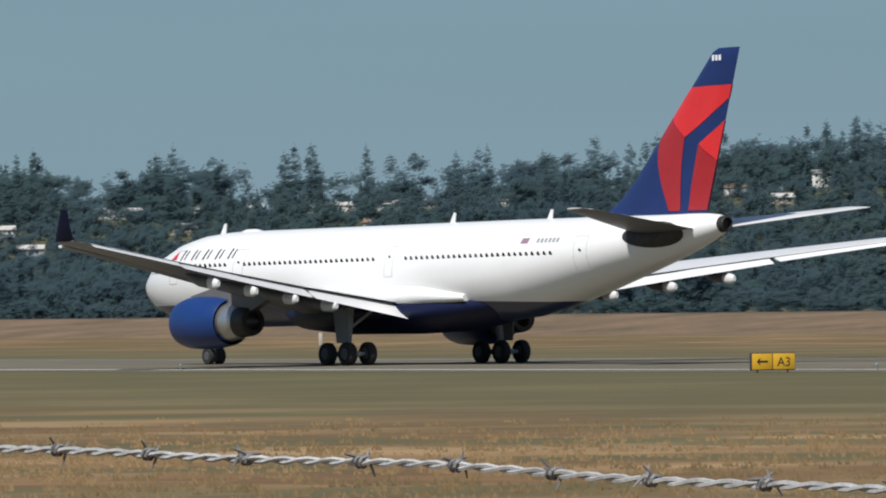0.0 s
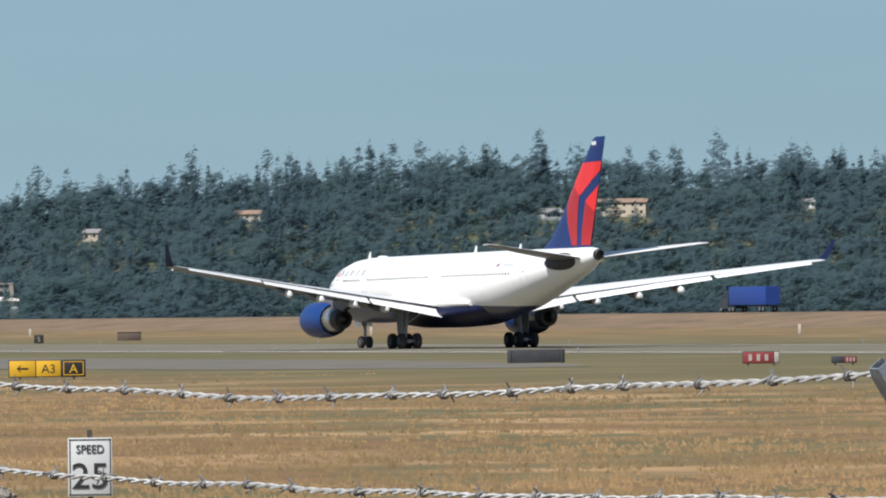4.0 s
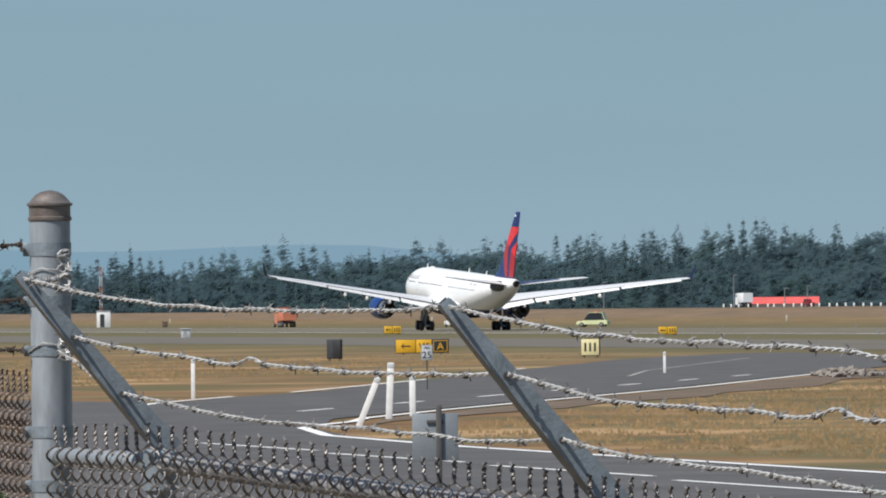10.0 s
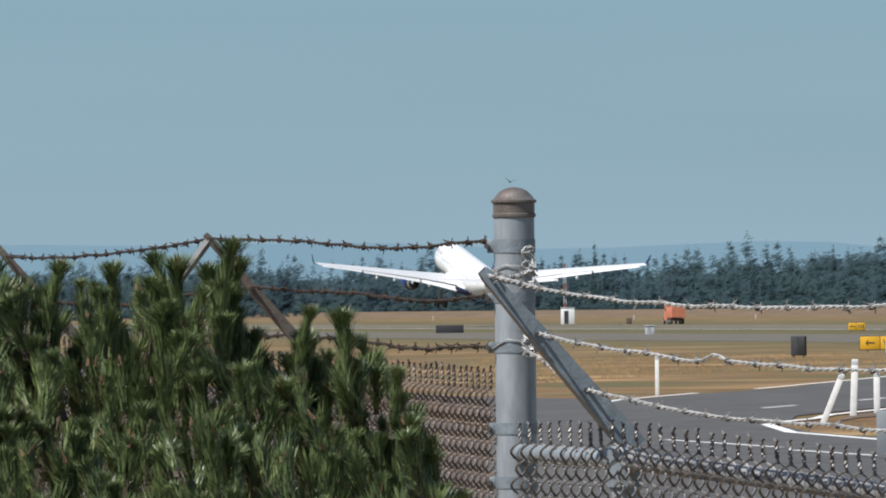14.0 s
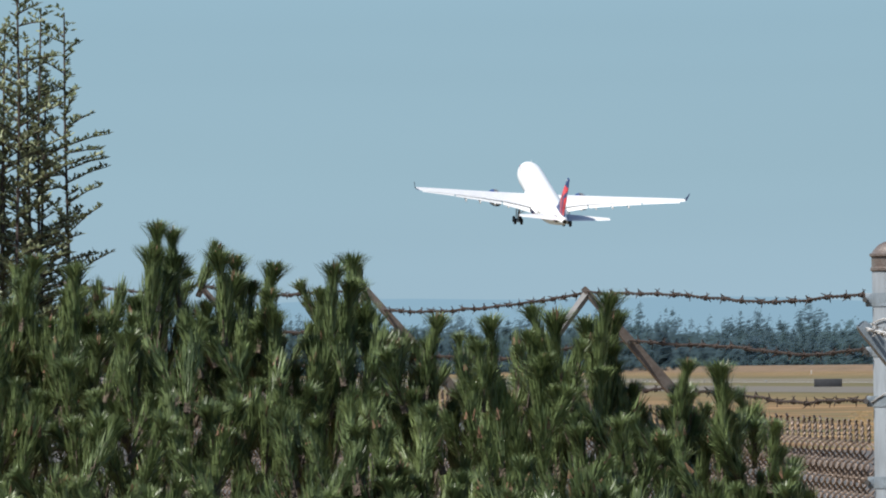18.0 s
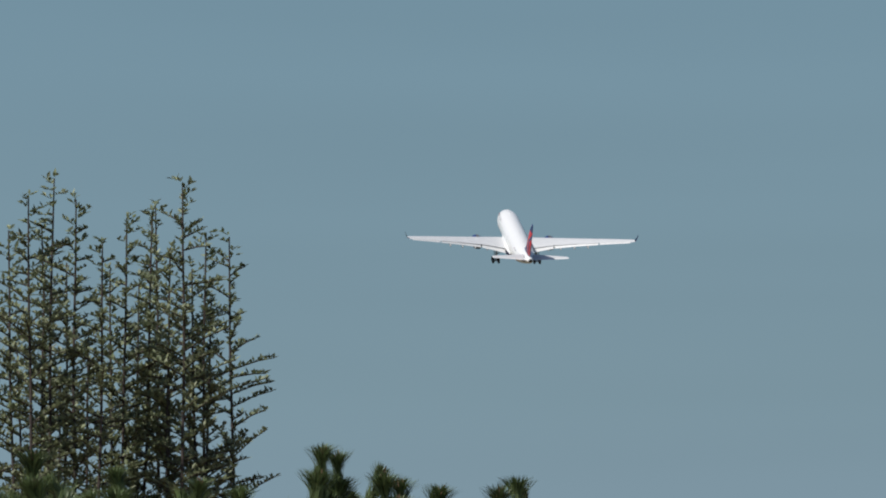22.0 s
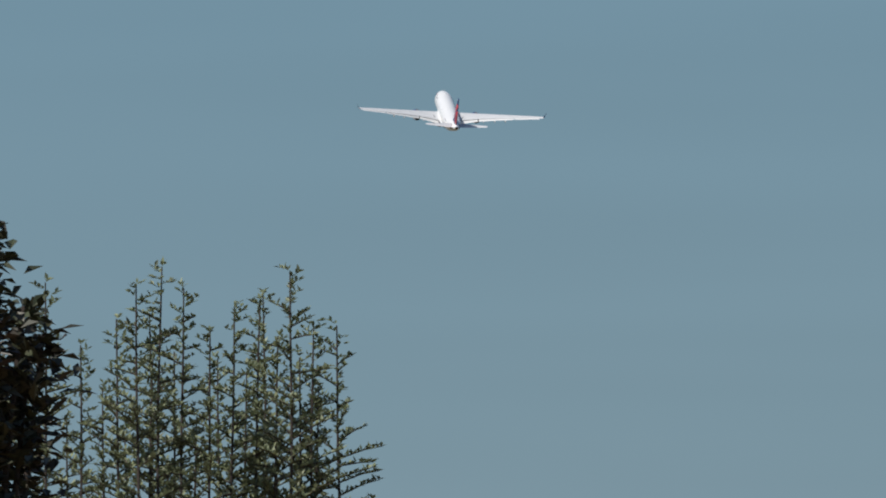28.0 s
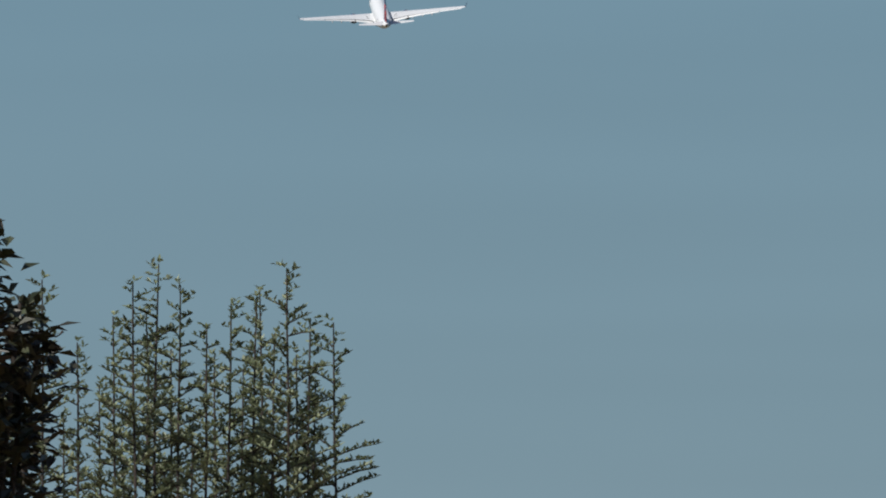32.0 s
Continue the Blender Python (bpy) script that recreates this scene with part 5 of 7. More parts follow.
def saloon(label, paint, kind="car", pickup=False, h=1.5, ln=4.6):
    t = thing(kind, label, "car")
    bm = B()
    side = [(-ln / 2, 0.35), (-ln / 2 + 0.05, 0.95), (-ln * 0.18, 1.0), (ln * 0.22, 0.98), (ln / 2 - 0.1, 0.82), (ln / 2, 0.35)]
    prism(bm, side, -0.88, 0.88)
    bmesh.ops.bevel(bm, geom=bm.edges, offset=0.05, segments=2, affect="EDGES")
    bmesh.ops.recalc_face_normals(bm, faces=bm.faces)
    body = part("body", bm, paint, t)
    bm = B()
    cabin = [(-ln * 0.05, 0.96), (0.0, h), (ln * 0.16, h), (ln * 0.30, 0.96)] if pickup else [(-ln * 0.42, 0.95), (-ln * 0.33, h), (ln * 0.10, h), (ln * 0.27, 0.95)]
    prism(bm, cabin, -0.78, 0.78)
    bmesh.ops.recalc_face_normals(bm, faces=bm.faces)
    part("cabin", bm, paint, body)
    bm = B()
    prism(bm, [(x * 0.96 + 0.02, z - 0.06 if z > 1.2 else z + 0.06) for x, z in cabin], -0.8, 0.8)
    bmesh.ops.recalc_face_normals(bm, faces=bm.faces)
    part("window", bm, DARK_GLASS, body)
    for x in (-ln * 0.31, ln * 0.32):
        for y in (-0.8, 0.8):
            road_wheel(t, x, y, 0.34)
    return t


LORRY_A = lorry("blue box-trailer lorry with a white cab on the far road", CAR_WHITE, TRUCK_BLUE, 14, 2.9, True, TRUCK_GREY)
LORRY_B = lorry("blue box-trailer lorry with a dark cab on the far road", CAR_DARK, TRUCK_BLUE, 14, 2.9)
BOX_VAN = lorry("small white box lorry on the far road", CAR_WHITE, CAR_WHITE, 4.6, 2.3, False)


def car_carrier():
    t = thing("car_carrier", "car transporter laden with red and white cars", "truck")
    bm = B()
    for z in (0.9, 2.6):
        box(bm, (-8, 0, z), (16, 2.4, 0.12))
    part("deck", bm, DARK, t)
    for x in (-15.5, -10.5, -5.5, -0.5):
        for y in (-1.15, 1.15):
            bm = B()
            box(bm, (x, y, 1.75), (0.14, 0.12, 1.8))
            part("strut", bm, DARK, t)
    for k, (x, z) in enumerate(((-13.3, 1.0), (-8.2, 1.0), (-3.2, 1.0), (-13.5, 2.7), (-8.3, 2.7), (-3.1, 2.7))):
        bm = B()
        prism(bm, [(x - 2.1, z), (x - 2.1, z + 0.7), (x - 1.3, z + 0.75), (x - 0.8, z + 1.25), (x + 0.6, z + 1.25), (x + 1.2, z + 0.75), (x + 2.1, z + 0.6), (x + 2.1, z)], -0.85, 0.85)
        bmesh.ops.recalc_face_normals(bm, faces=bm.faces)
        part("load_car", bm, (CAR_WHITE, CAR_DARK, CAR_RED, CAR_WHITE, CAR_RED, CAR_DARK)[k], t)
    bm = B()
    prism(bm, [(0.4, 0.6), (0.4, 3.3), (2.1, 3.3), (2.6, 2.0), (2.7, 0.6)], -1.15, 1.15)
    bmesh.ops.recalc_face_normals(bm, faces=bm.faces)
    part("cab", bm, CAR_RED, t)
    for x in (1.8, -0.4, -12.5, -13.8):
        for y in (-1.05, 1.05):
            road_wheel(t, x, y, 0.48)
    return t


ORANGE_TRUCK = lorry("small orange box truck driving beyond the runway", ORANGE, ORANGE, 4.2, 1.9, False)
WHITE_PICKUP = saloon("white pickup truck driving beyond the runway", CAR_WHITE, "pickup", True, 1.9, 5.4)
CARRIER = car_carrier()
RED_PICKUP = saloon("dark red pickup truck on the far road", CAR_RED, "pickup", True, 1.8, 5.4)
GREY_CAR = saloon("pale grey car on the far road", TRUCK_GREY, "car", False, 1.6)
BLACK_CAR = saloon("black and white car on the far road", CAR_DARK, "car", False, 1.6)
RESCUE = saloon("lime-yellow airfield rescue truck parked by the runway", CAR_LIME, "rescue_truck", False, 2.15, 4.8)
RESCUE.matrix_basis = pose(1.4, 1218, 0.0, 0, 0, 165)
bm = B()
box(bm, (-0.5, 0, 2.21), (0.5, 1.3, 0.14), bevel=0.03)
part("light_bar", bm, ORANGE, RESCUE)

# a red and white lattice mast with its hut
t = thing("antenna_mast", "red and white lattice antenna mast beside the runway", "mast", facing(-92.2, 1575))
for k in range(6):
    bm = B()
    z0, z1 = 11.7 * k / 6, 11.7 * (k + 1) / 6
    for a in range(3):
        c, s = 0.28 * math.cos(a * 2.094), 0.28 * math.sin(a * 2.094)
        c2, s2 = 0.28 * math.cos((a + 1) * 2.094), 0.28 * math.sin((a + 1) * 2.094)
        tube(bm, [(c, s, z0), (c, s, z1)], 0.05, 5)
        tube(bm, [(c, s, z0), (c2, s2, z1)], 0.03, 4)
        tube(bm, [(c2, s2, z0), (c, s, z1)], 0.03, 4)
    part("section", bm, ORANGE if k % 2 else CAR_WHITE, t)
for x, y, w, h, mat, lab in ((-90.9, 1562, 2.6, 3.1, CAR_WHITE, "white equipment hut"), (-46.4, 961.9, 1.1, 1.0, TRUCK_GREY, "grey equipment cabinet")):
    t = thing("equipment_hut", lab + " beside the runway", "hut", facing(x, y), "equipment huts")
    bm = B()
    box(bm, (0, 0, h / 2), (w, w * 0.8, h), bevel=0.04)
    part("wall", bm, mat, t)
    bm = B()
    box(bm, (0, 0, h + 0.05), (w + 0.2, w * 0.8 + 0.2, 0.1), bevel=0.02)
    part("roof", bm, TRUCK_GREY, t)
    bm = B()
    box(bm, (-w * 0.1, -w * 0.4 - 0.01, h * 0.42), (w * 0.32, 0.04, h * 0.8))
    part("door", bm, BOARD if mat is not TRUCK_GREY else GEAR, t)


def levee_at(u, right=546.0):
    """The place on the embankment's top that lies at a survey step."""
    return W(right / math.tan(radians(bearing(u)) + HEAD), right, 2.15)


def lamp_mast(u, h):
    p = levee_at(u, 561)
    t = thing("lamp_mast", "tall thin grey lamp mast on the embankment", "street lamp", Matrix.Translation(p), "lamp masts")
    bm = B()
    tube(bm, [(0, 0, 0), (0, 0, h)], [0.14, 0.08], 8)
    part("mast", bm, PLATE, t)
    bm = B()
    box(bm, (0.5, 0, h), (1.2, 0.3, 0.16), bevel=0.04)
    part("lamp_head", bm, PLATE, t)


for u, h in ((1383, 9.0), (1050, 8.0), (1180, 5.0), (1140, 4.5), (1610, 6.0), (820, 7.0)):
    lamp_mast(u, h)
for k in range(22):                      # white guard stubs along the embankment's road
    p = levee_at(1030 + k * 15.5 + random.uniform(-3, 3), 536)
    t = thing("marker_stub", "short white guard stub along the embankment road", "post", Matrix.Translation(p), "white guard stubs")
    bm = B()
    box(bm, (0, 0, 0.4), (0.35, 0.3, 0.8), bevel=0.03)
    part("stub", bm, POST_WHITE, t)


# ---- the boundary fence: line posts with slanted arms, three barbed strands, chain-link below ----
RUST = material("rusty_wire", (0.050, 0.036, 0.030), 0.8, 0.3, vary=0.35, scale=40, bump=0.2)
WIRE = material("galvanised_wire", (0.46, 0.46, 0.45), 0.6, 0.35, vary=0.35, scale=60)
BARB = material("dull_barb_wire", (0.20, 0.195, 0.19), 0.7, 0.3, vary=0.3, scale=60)
ARM = material("zinc_arm", (0.20, 0.235, 0.262), 0.55, 0.3, vary=0.22, scale=25, bump=0.15)
POST = material("zinc_post", (0.285, 0.315, 0.34), 0.5, 0.35, vary=0.34, scale=9, bump=0.1, stretch=(1, 1, 0.25))
CAP = material("stained_cap", (0.20, 0.185, 0.17), 0.5, 0.4, color2=(0.13, 0.10, 0.085), scale=22, bump=0.15)
OLD_ARM = material("rust_stained_zinc_arm", (0.19, 0.165, 0.145), 0.65, 0.3, color2=(0.10, 0.075, 0.06), scale=14, bump=0.15)
RAIL = material("weathered_zinc_rail", (0.38, 0.385, 0.39), 0.55, 0.35, color2=(0.17, 0.155, 0.14), scale=7, bump=0.1)
TIPS = {-6: (-6.8, 35.3, 3.80), -5: (-5.85, 32.4, 3.77), -4: (-4.9, 29.52, 3.73), -3: (-3.98, 26.64, 3.69), -2: (-3.062, 23.76, 3.642), -1: (-2.126, 20.88, 3.603), 0: (-1.190, 17.50, 3.488),
        1: (-0.249, 15.12, 3.418), 2: (0.67, 12.24, 3.346), 3: (1.793, 9.36, 3.339), 4: (3.0, 5.6, 3.25), 5: (4.2, 2.0, 3.22), 6: (5.4, -1.6, 3.2)}
LEAN = Vector((0.284, 0.097, -0.345))
BIG = Vector((-1.182, 18.3, 0))
fence = tagged(new("fence"), "chain-link fence topped with three strands of barbed wire", "fence")


def lean_of(k):
    return LEAN if k < 3 else Vector((LEAN.x * 0.86, LEAN.y, LEAN.z))


def arm_holes(k):
    tip = Vector(TIPS[k])
    step = (0.36, 0.71) if k < 3 else (0.43, 0.86)
    return [tip, tip + LEAN * step[0], tip + LEAN * step[1]] if k < 3 else [tip, tip + lean_of(k) * step[0], tip + lean_of(k) * step[1]]


def post_and_arm(k):
    tip = Vector(TIPS[k])
    base = tip + lean_of(k)
    bm = B()
    gz = 0.9
    tube(bm, [(base.x, base.y, gz), (base.x, base.y, base.z - 0.03)], 0.030, 16)
    p = part("post", bm, POST, fence, "galvanised steel line post")
    # pressed channel arm, bent lips on both edges
    d = (base - tip).normalized()
    along = (Vector(TIPS[min(6, k + 1)]) - Vector(TIPS[max(-6, k - 1)])).normalized()
    along = (along - d * along.dot(d)).normalized()
    n = d.cross(along)
    bm = B()
    hw, lip, th = (0.022, 0.021, 0.0035) if k >= 0 else (0.015, 0.013, 0.003)
    prof = [(-hw, lip), (-hw, -lip), (hw, -lip), (hw, lip), (hw - th, lip), (hw - th, -lip + th), (-hw + th, -lip + th), (-hw + th, lip)]
    rings = []
    for s, w in ((-0.014, 0.5), (0.0, 0.62), (0.2, 0.92), (0.49, 1.2)):
        rings.append([tip + d * s + n * (v * -w) + along * (u * w) for u, v in prof])
    loft(bm, rings)
    bmesh.ops.recalc_face_normals(bm, faces=bm.faces)
    part("arm", bm, ARM if k >= 0 else OLD_ARM, p, "pressed zinc barbed-wire arm" if k >= 0 else "rust-stained barbed-wire arm")
    bm = B()                         # cast collar at the arm's foot
    tube(bm, [(base.x, base.y, base.z - 0.11), (base.x, base.y, base.z - 0.03), (base.x, base.y, base.z - 0.022)], [0.037, 0.037, 0.028], 16)
    part("collar", bm, ARM, p)
    for h in arm_holes(k)[1:]:
        bm = B()
        tube(bm, [h - along * 0.024 + n * 0.004, h + along * 0.024 + n * 0.004], 0.006, 8)
        part("wire_clip", bm, POST_DARK, p)


for k in TIPS:
    post_and_arm(k)


def brace(k):
    """A second, lighter arm that leans the other way."""
    tip = Vector(TIPS[k]) + Vector((0, 0, -0.005))
    bm = B()
    e = tip + Vector((-0.085, -0.02, -0.115))
    tube(bm, [tip, e], 0.011, 4)
    part("brace_arm", bm, material("dull_zinc_strip", (0.20, 0.20, 0.20), 0.9, vary=0.2, scale=20), fence, "pale flat brace arm")


brace(-1)
brace(-2)


def big_post():
    r = 0.0452
    x, y = BIG.x, BIG.y
    bm = B()
    loft(bm, [ring((x, y, z), rr, 32, "z") for z, rr in ((0.9, r), (2.2, r), (3.64, r))])
    p = part("terminal_post", bm, POST, fence, "thick galvanised terminal post")
    bm = B()
    loft(bm, [ring((x, y, z), rr, 32, "z") for z, rr in ((3.618, r + 0.001), (3.620, r + 0.0035), (3.626, r + 0.0035), (3.628, r + 0.001), (3.650, r + 0.001), (3.652, r + 0.0055), (3.657, r + 0.0055), (3.659, r + 0.001), (3.668, r - 0.006), (3.677, r - 0.015), (3.683, r - 0.027), (3.686, 0.004))])
    part("cap", bm, CAP, p, "rust-stained domed post cap")
    for z, h in ((3.555, 0.03), (3.44, 0.022), (3.33, 0.024), (3.15, 0.026), (3.03, 0.026), (2.9, 0.026), (2.6, 0.026), (2.2, 0.026), (1.8, 0.026), (1.4, 0.026)):
        bm = B()
        loft(bm, [ring((x, y, zz), rr, 32, "z") for zz, rr in ((z - h / 2, r), (z - h / 2, r + 0.0018), (z + h / 2, r + 0.0018), (z + h / 2, r))])
        box(bm, (x - 0.051, y - 0.004, z), (0.018, 0.012, h), bevel=0.002)
        b = part("clamp_band", bm, ARM, p, "steel clamp band")
        bm = B()
        tube(bm, [(x - 0.06, y - 0.03, z), (x - 0.06, y + 0.012, z)], 0.006, 6)
        part("bolt", bm, POST_DARK, b)


big_post()


def wind_barb(bm, rng):
    """Two short wires wound about the x axis, each with two cut points."""
    for q in range(2):
        o, t0 = (0.004 if q else -0.004), q * 1.6 + rng.uniform(-0.2, 0.2)
        coil = [Vector((o + 0.006 * (j / 8 - 0.5), 0.0048 * math.cos(t0 + j * 0.785), 0.0048 * math.sin(t0 + j * 0.785))) for j in range(9)]
        for e, sg in ((coil[0], -1), (coil[-1], 1)):
            r = Vector((0, e.y, e.z)).normalized()
            tang = Vector((1, 0, 0)).cross(r).normalized() * sg
            tube(bm, [e, e + tang * 0.0125 + r * 0.003 + Vector((rng.uniform(-0.006, 0.006), 0, 0))], [0.0019, 0.0009], 4)
        tube(bm, coil, 0.0019, 4)


def barb_meshes(mat, seed):
    rng, out = random.Random(seed), []
    for i in range(6):
        bm = B()
        wind_barb(bm, rng)
        me = bpy.data.meshes.new("barb")
        bm.to_mesh(me)
        bm.free()
        me.materials.append(mat)
        out.append(me)
    return out


BARBS = [barb_meshes(BARB, 61), barb_meshes(RUST, 62)]


def strand(name, a, b, mat, sag, seed, gap=0.155, kink=0.006, single=True, dent=None):
    """Two twisted wires from a to b with four-pointed barbs."""
    rng = random.Random(seed)
    a, b = Vector(a), Vector(b)
    ln = (b - a).length
    d = (b - a).normalized()
    u = d.cross(Vector((0, 0, 1))).normalized()
    w = u.cross(d)
    waves = [(rng.uniform(1.5, 4), rng.uniform(0, 6.28), rng.uniform(0.3, 1)) for _ in range(3)] + [(rng.uniform(8, 20), rng.uniform(0, 6.28), rng.uniform(0.1, 0.3)) for _ in range(2)]

    def mid(s):
        k = s / ln
        e = min(1, 8 * k * (1 - k))
        z = -sag * 4 * k * (1 - k) + kink * e * sum(am * math.sin(f * k * 3.14 + ph) for f, ph, am in waves)
        if dent:                          # where the wire was once pulled up and left a kink
            z += 0.013 * math.exp(-((k - dent) / 0.022) ** 2) - 0.008 * math.exp(-((k - dent + 0.07) / 0.05) ** 2)
        y = kink * 0.7 * e * sum(am * math.cos(f * k * 2.7 + ph) for f, ph, am in waves)
        return a + d * s + w * z + u * y
    n = int(ln / 0.012)
    bm = B()
    for q in (0, math.pi):
        pts = []
        for i in range(n + 1):
            s = ln * i / n
            t = s / 0.075 * math.pi * 2 + q
            pts.append(mid(s) + (u * math.cos(t) + w * math.sin(t)) * 0.0024)
        tube(bm, pts, 0.0022, 5)
    ob = part(name, bm, mat, fence, "galvanised barbed wire" if mat is WIRE else "rusty barbed wire")
    rest = B()
    s, k = gap * rng.uniform(0.3, 0.9), 0
    while s < ln - 0.03:
        c = mid(s)
        ahead = (mid(min(ln, s + 0.02)) - mid(max(0, s - 0.02))).normalized()
        su = ahead.cross(Vector((0, 0, 1))).normalized()
        sw = su.cross(ahead)
        m = Matrix(((ahead.x, su.x, sw.x, c.x), (ahead.y, su.y, sw.y, c.y), (ahead.z, su.z, sw.z, c.z), (0, 0, 0, 1))) @ Matrix.Rotation(rng.uniform(0, 3.14), 4, "X")
        if single:
            barb = new("barb", BARBS[mat is RUST][rng.randrange(6)])
            barb.parent = ob
            barb.matrix_basis = m
        else:
            start = len(rest.verts)
            wind_barb(rest, rng)
            rest.verts.ensure_lookup_table()
            bmesh.ops.transform(rest, verts=rest.verts[start:], matrix=m)
        s += gap * rng.uniform(0.82, 1.15)
    if single:
        rest.free()
    else:
        tagged(part("barb_rest", rest, mat if mat is RUST else BARB, ob), kind="stuff")
    return ob


for k in range(0, 6):
    for i, (a, b) in enumerate(zip(arm_holes(k), arm_holes(k + 1))):
        strand("barbed_wire", a, b, WIRE, (0.035, 0.028, 0.03)[i] * (1 if k < 3 else 0.5), 10 * k + i, kink=0.005, single=k < 4, dent={(1, 0): 0.877, (1, 1): 0.61, (0, 1): 0.45}.get((k, i)))
for i, z in enumerate((3.565, 3.445, 3.33)):
    c = Vector((BIG.x - 0.05, BIG.y, z))
    strand("barbed_wire", arm_holes(-1)[i], c, RUST, 0.012, 90 + i, kink=0.004)
    strand("barbed_wire", Vector((BIG.x + 0.02, BIG.y - 0.05, z - (0.07 if i < 2 else 0.0))), arm_holes(0)[i] + Vector((0.02, -0.02, 0)), WIRE, 0.01, 95 + i, kink=0.004)
for k in range(-6, -1):
    low = arm_holes(k) if k != -2 else [Vector(TIPS[k]) + LEAN * q for q in (0.17, 0.56, 0.92)]      # tied lower at this post
    for i, (a, b) in enumerate(zip(low, arm_holes(k + 1))):
        strand("barbed_wire", a, b, RUST, 0.02, 200 + 10 * k + i, kink=0.004, single=False)
# tie wires wrapped about the thick post
rng = random.Random(4)
for z in (3.50, 3.47, 3.335):
    bm = B()
    pts = []
    for i in range(40):
        t = i / 39 * 9.5
        pts.append(Vector((BIG.x + 0.050 * math.cos(t), BIG.y + 0.050 * math.sin(t), z + 0.012 * math.sin(t * 1.7) + rng.uniform(-0.003, 0.003))))
    tube(bm, pts, 0.0018, 5)
    part("tie_wire", bm, WIRE, fence)


for i, (z, spread) in enumerate(((3.515, 0.035), (3.49, 0.025), (3.335, 0.02))):
    bm = B()                              # loose wire ends tangled on the post
    pts = []
    for j in range(46):
        t = j * 0.9
        pts.append(Vector((BIG.x + 0.034 + 0.013 * math.cos(t) + rng.uniform(-.004, .004), BIG.y - 0.052 + 0.006 * math.sin(t * 1.3), z + spread * math.sin(j * 0.23 + i) + 0.007 * math.sin(t))))
    tube(bm, pts, 0.0019, 5)
    part("tie_wire", bm, WIRE, fence, "tangled loose tie wire")


def top_z(k):
    """Height of the rail by place along the fence."""
    lo = max(-6, min(5, math.floor(k)))
    a, b = TIPS[lo][2], TIPS[lo + 1][2]
    return a + (b - a) * (k - lo) - (0.397 if k >= -0.05 else 0.375)


def line_at(k):
    lo = max(-6, min(5, math.floor(k)))
    a, b = Vector(TIPS[lo]), Vector(TIPS[lo + 1])
    p = a + (b - a) * (k - lo) + LEAN
    return Vector((p.x, p.y, top_z(k)))


for k in range(-6, 6):
    a, b = line_at(k), line_at(k + 1)
    if k == -1:
        b = Vector((BIG.x, BIG.y, b.z + 0.06))
    bm = B()
    tube(bm, [a, a.lerp(b, 0.5), b], 0.021, 14)
    part("top_rail", bm, RAIL if k >= 0 else OLD_ARM, fence, "tubular top rail")
bm = B()
tube(bm, [(BIG.x, BIG.y, line_at(0).z + 0.005), line_at(0)], 0.021, 14)
part("top_rail", bm, POST, fence, "tubular top rail")


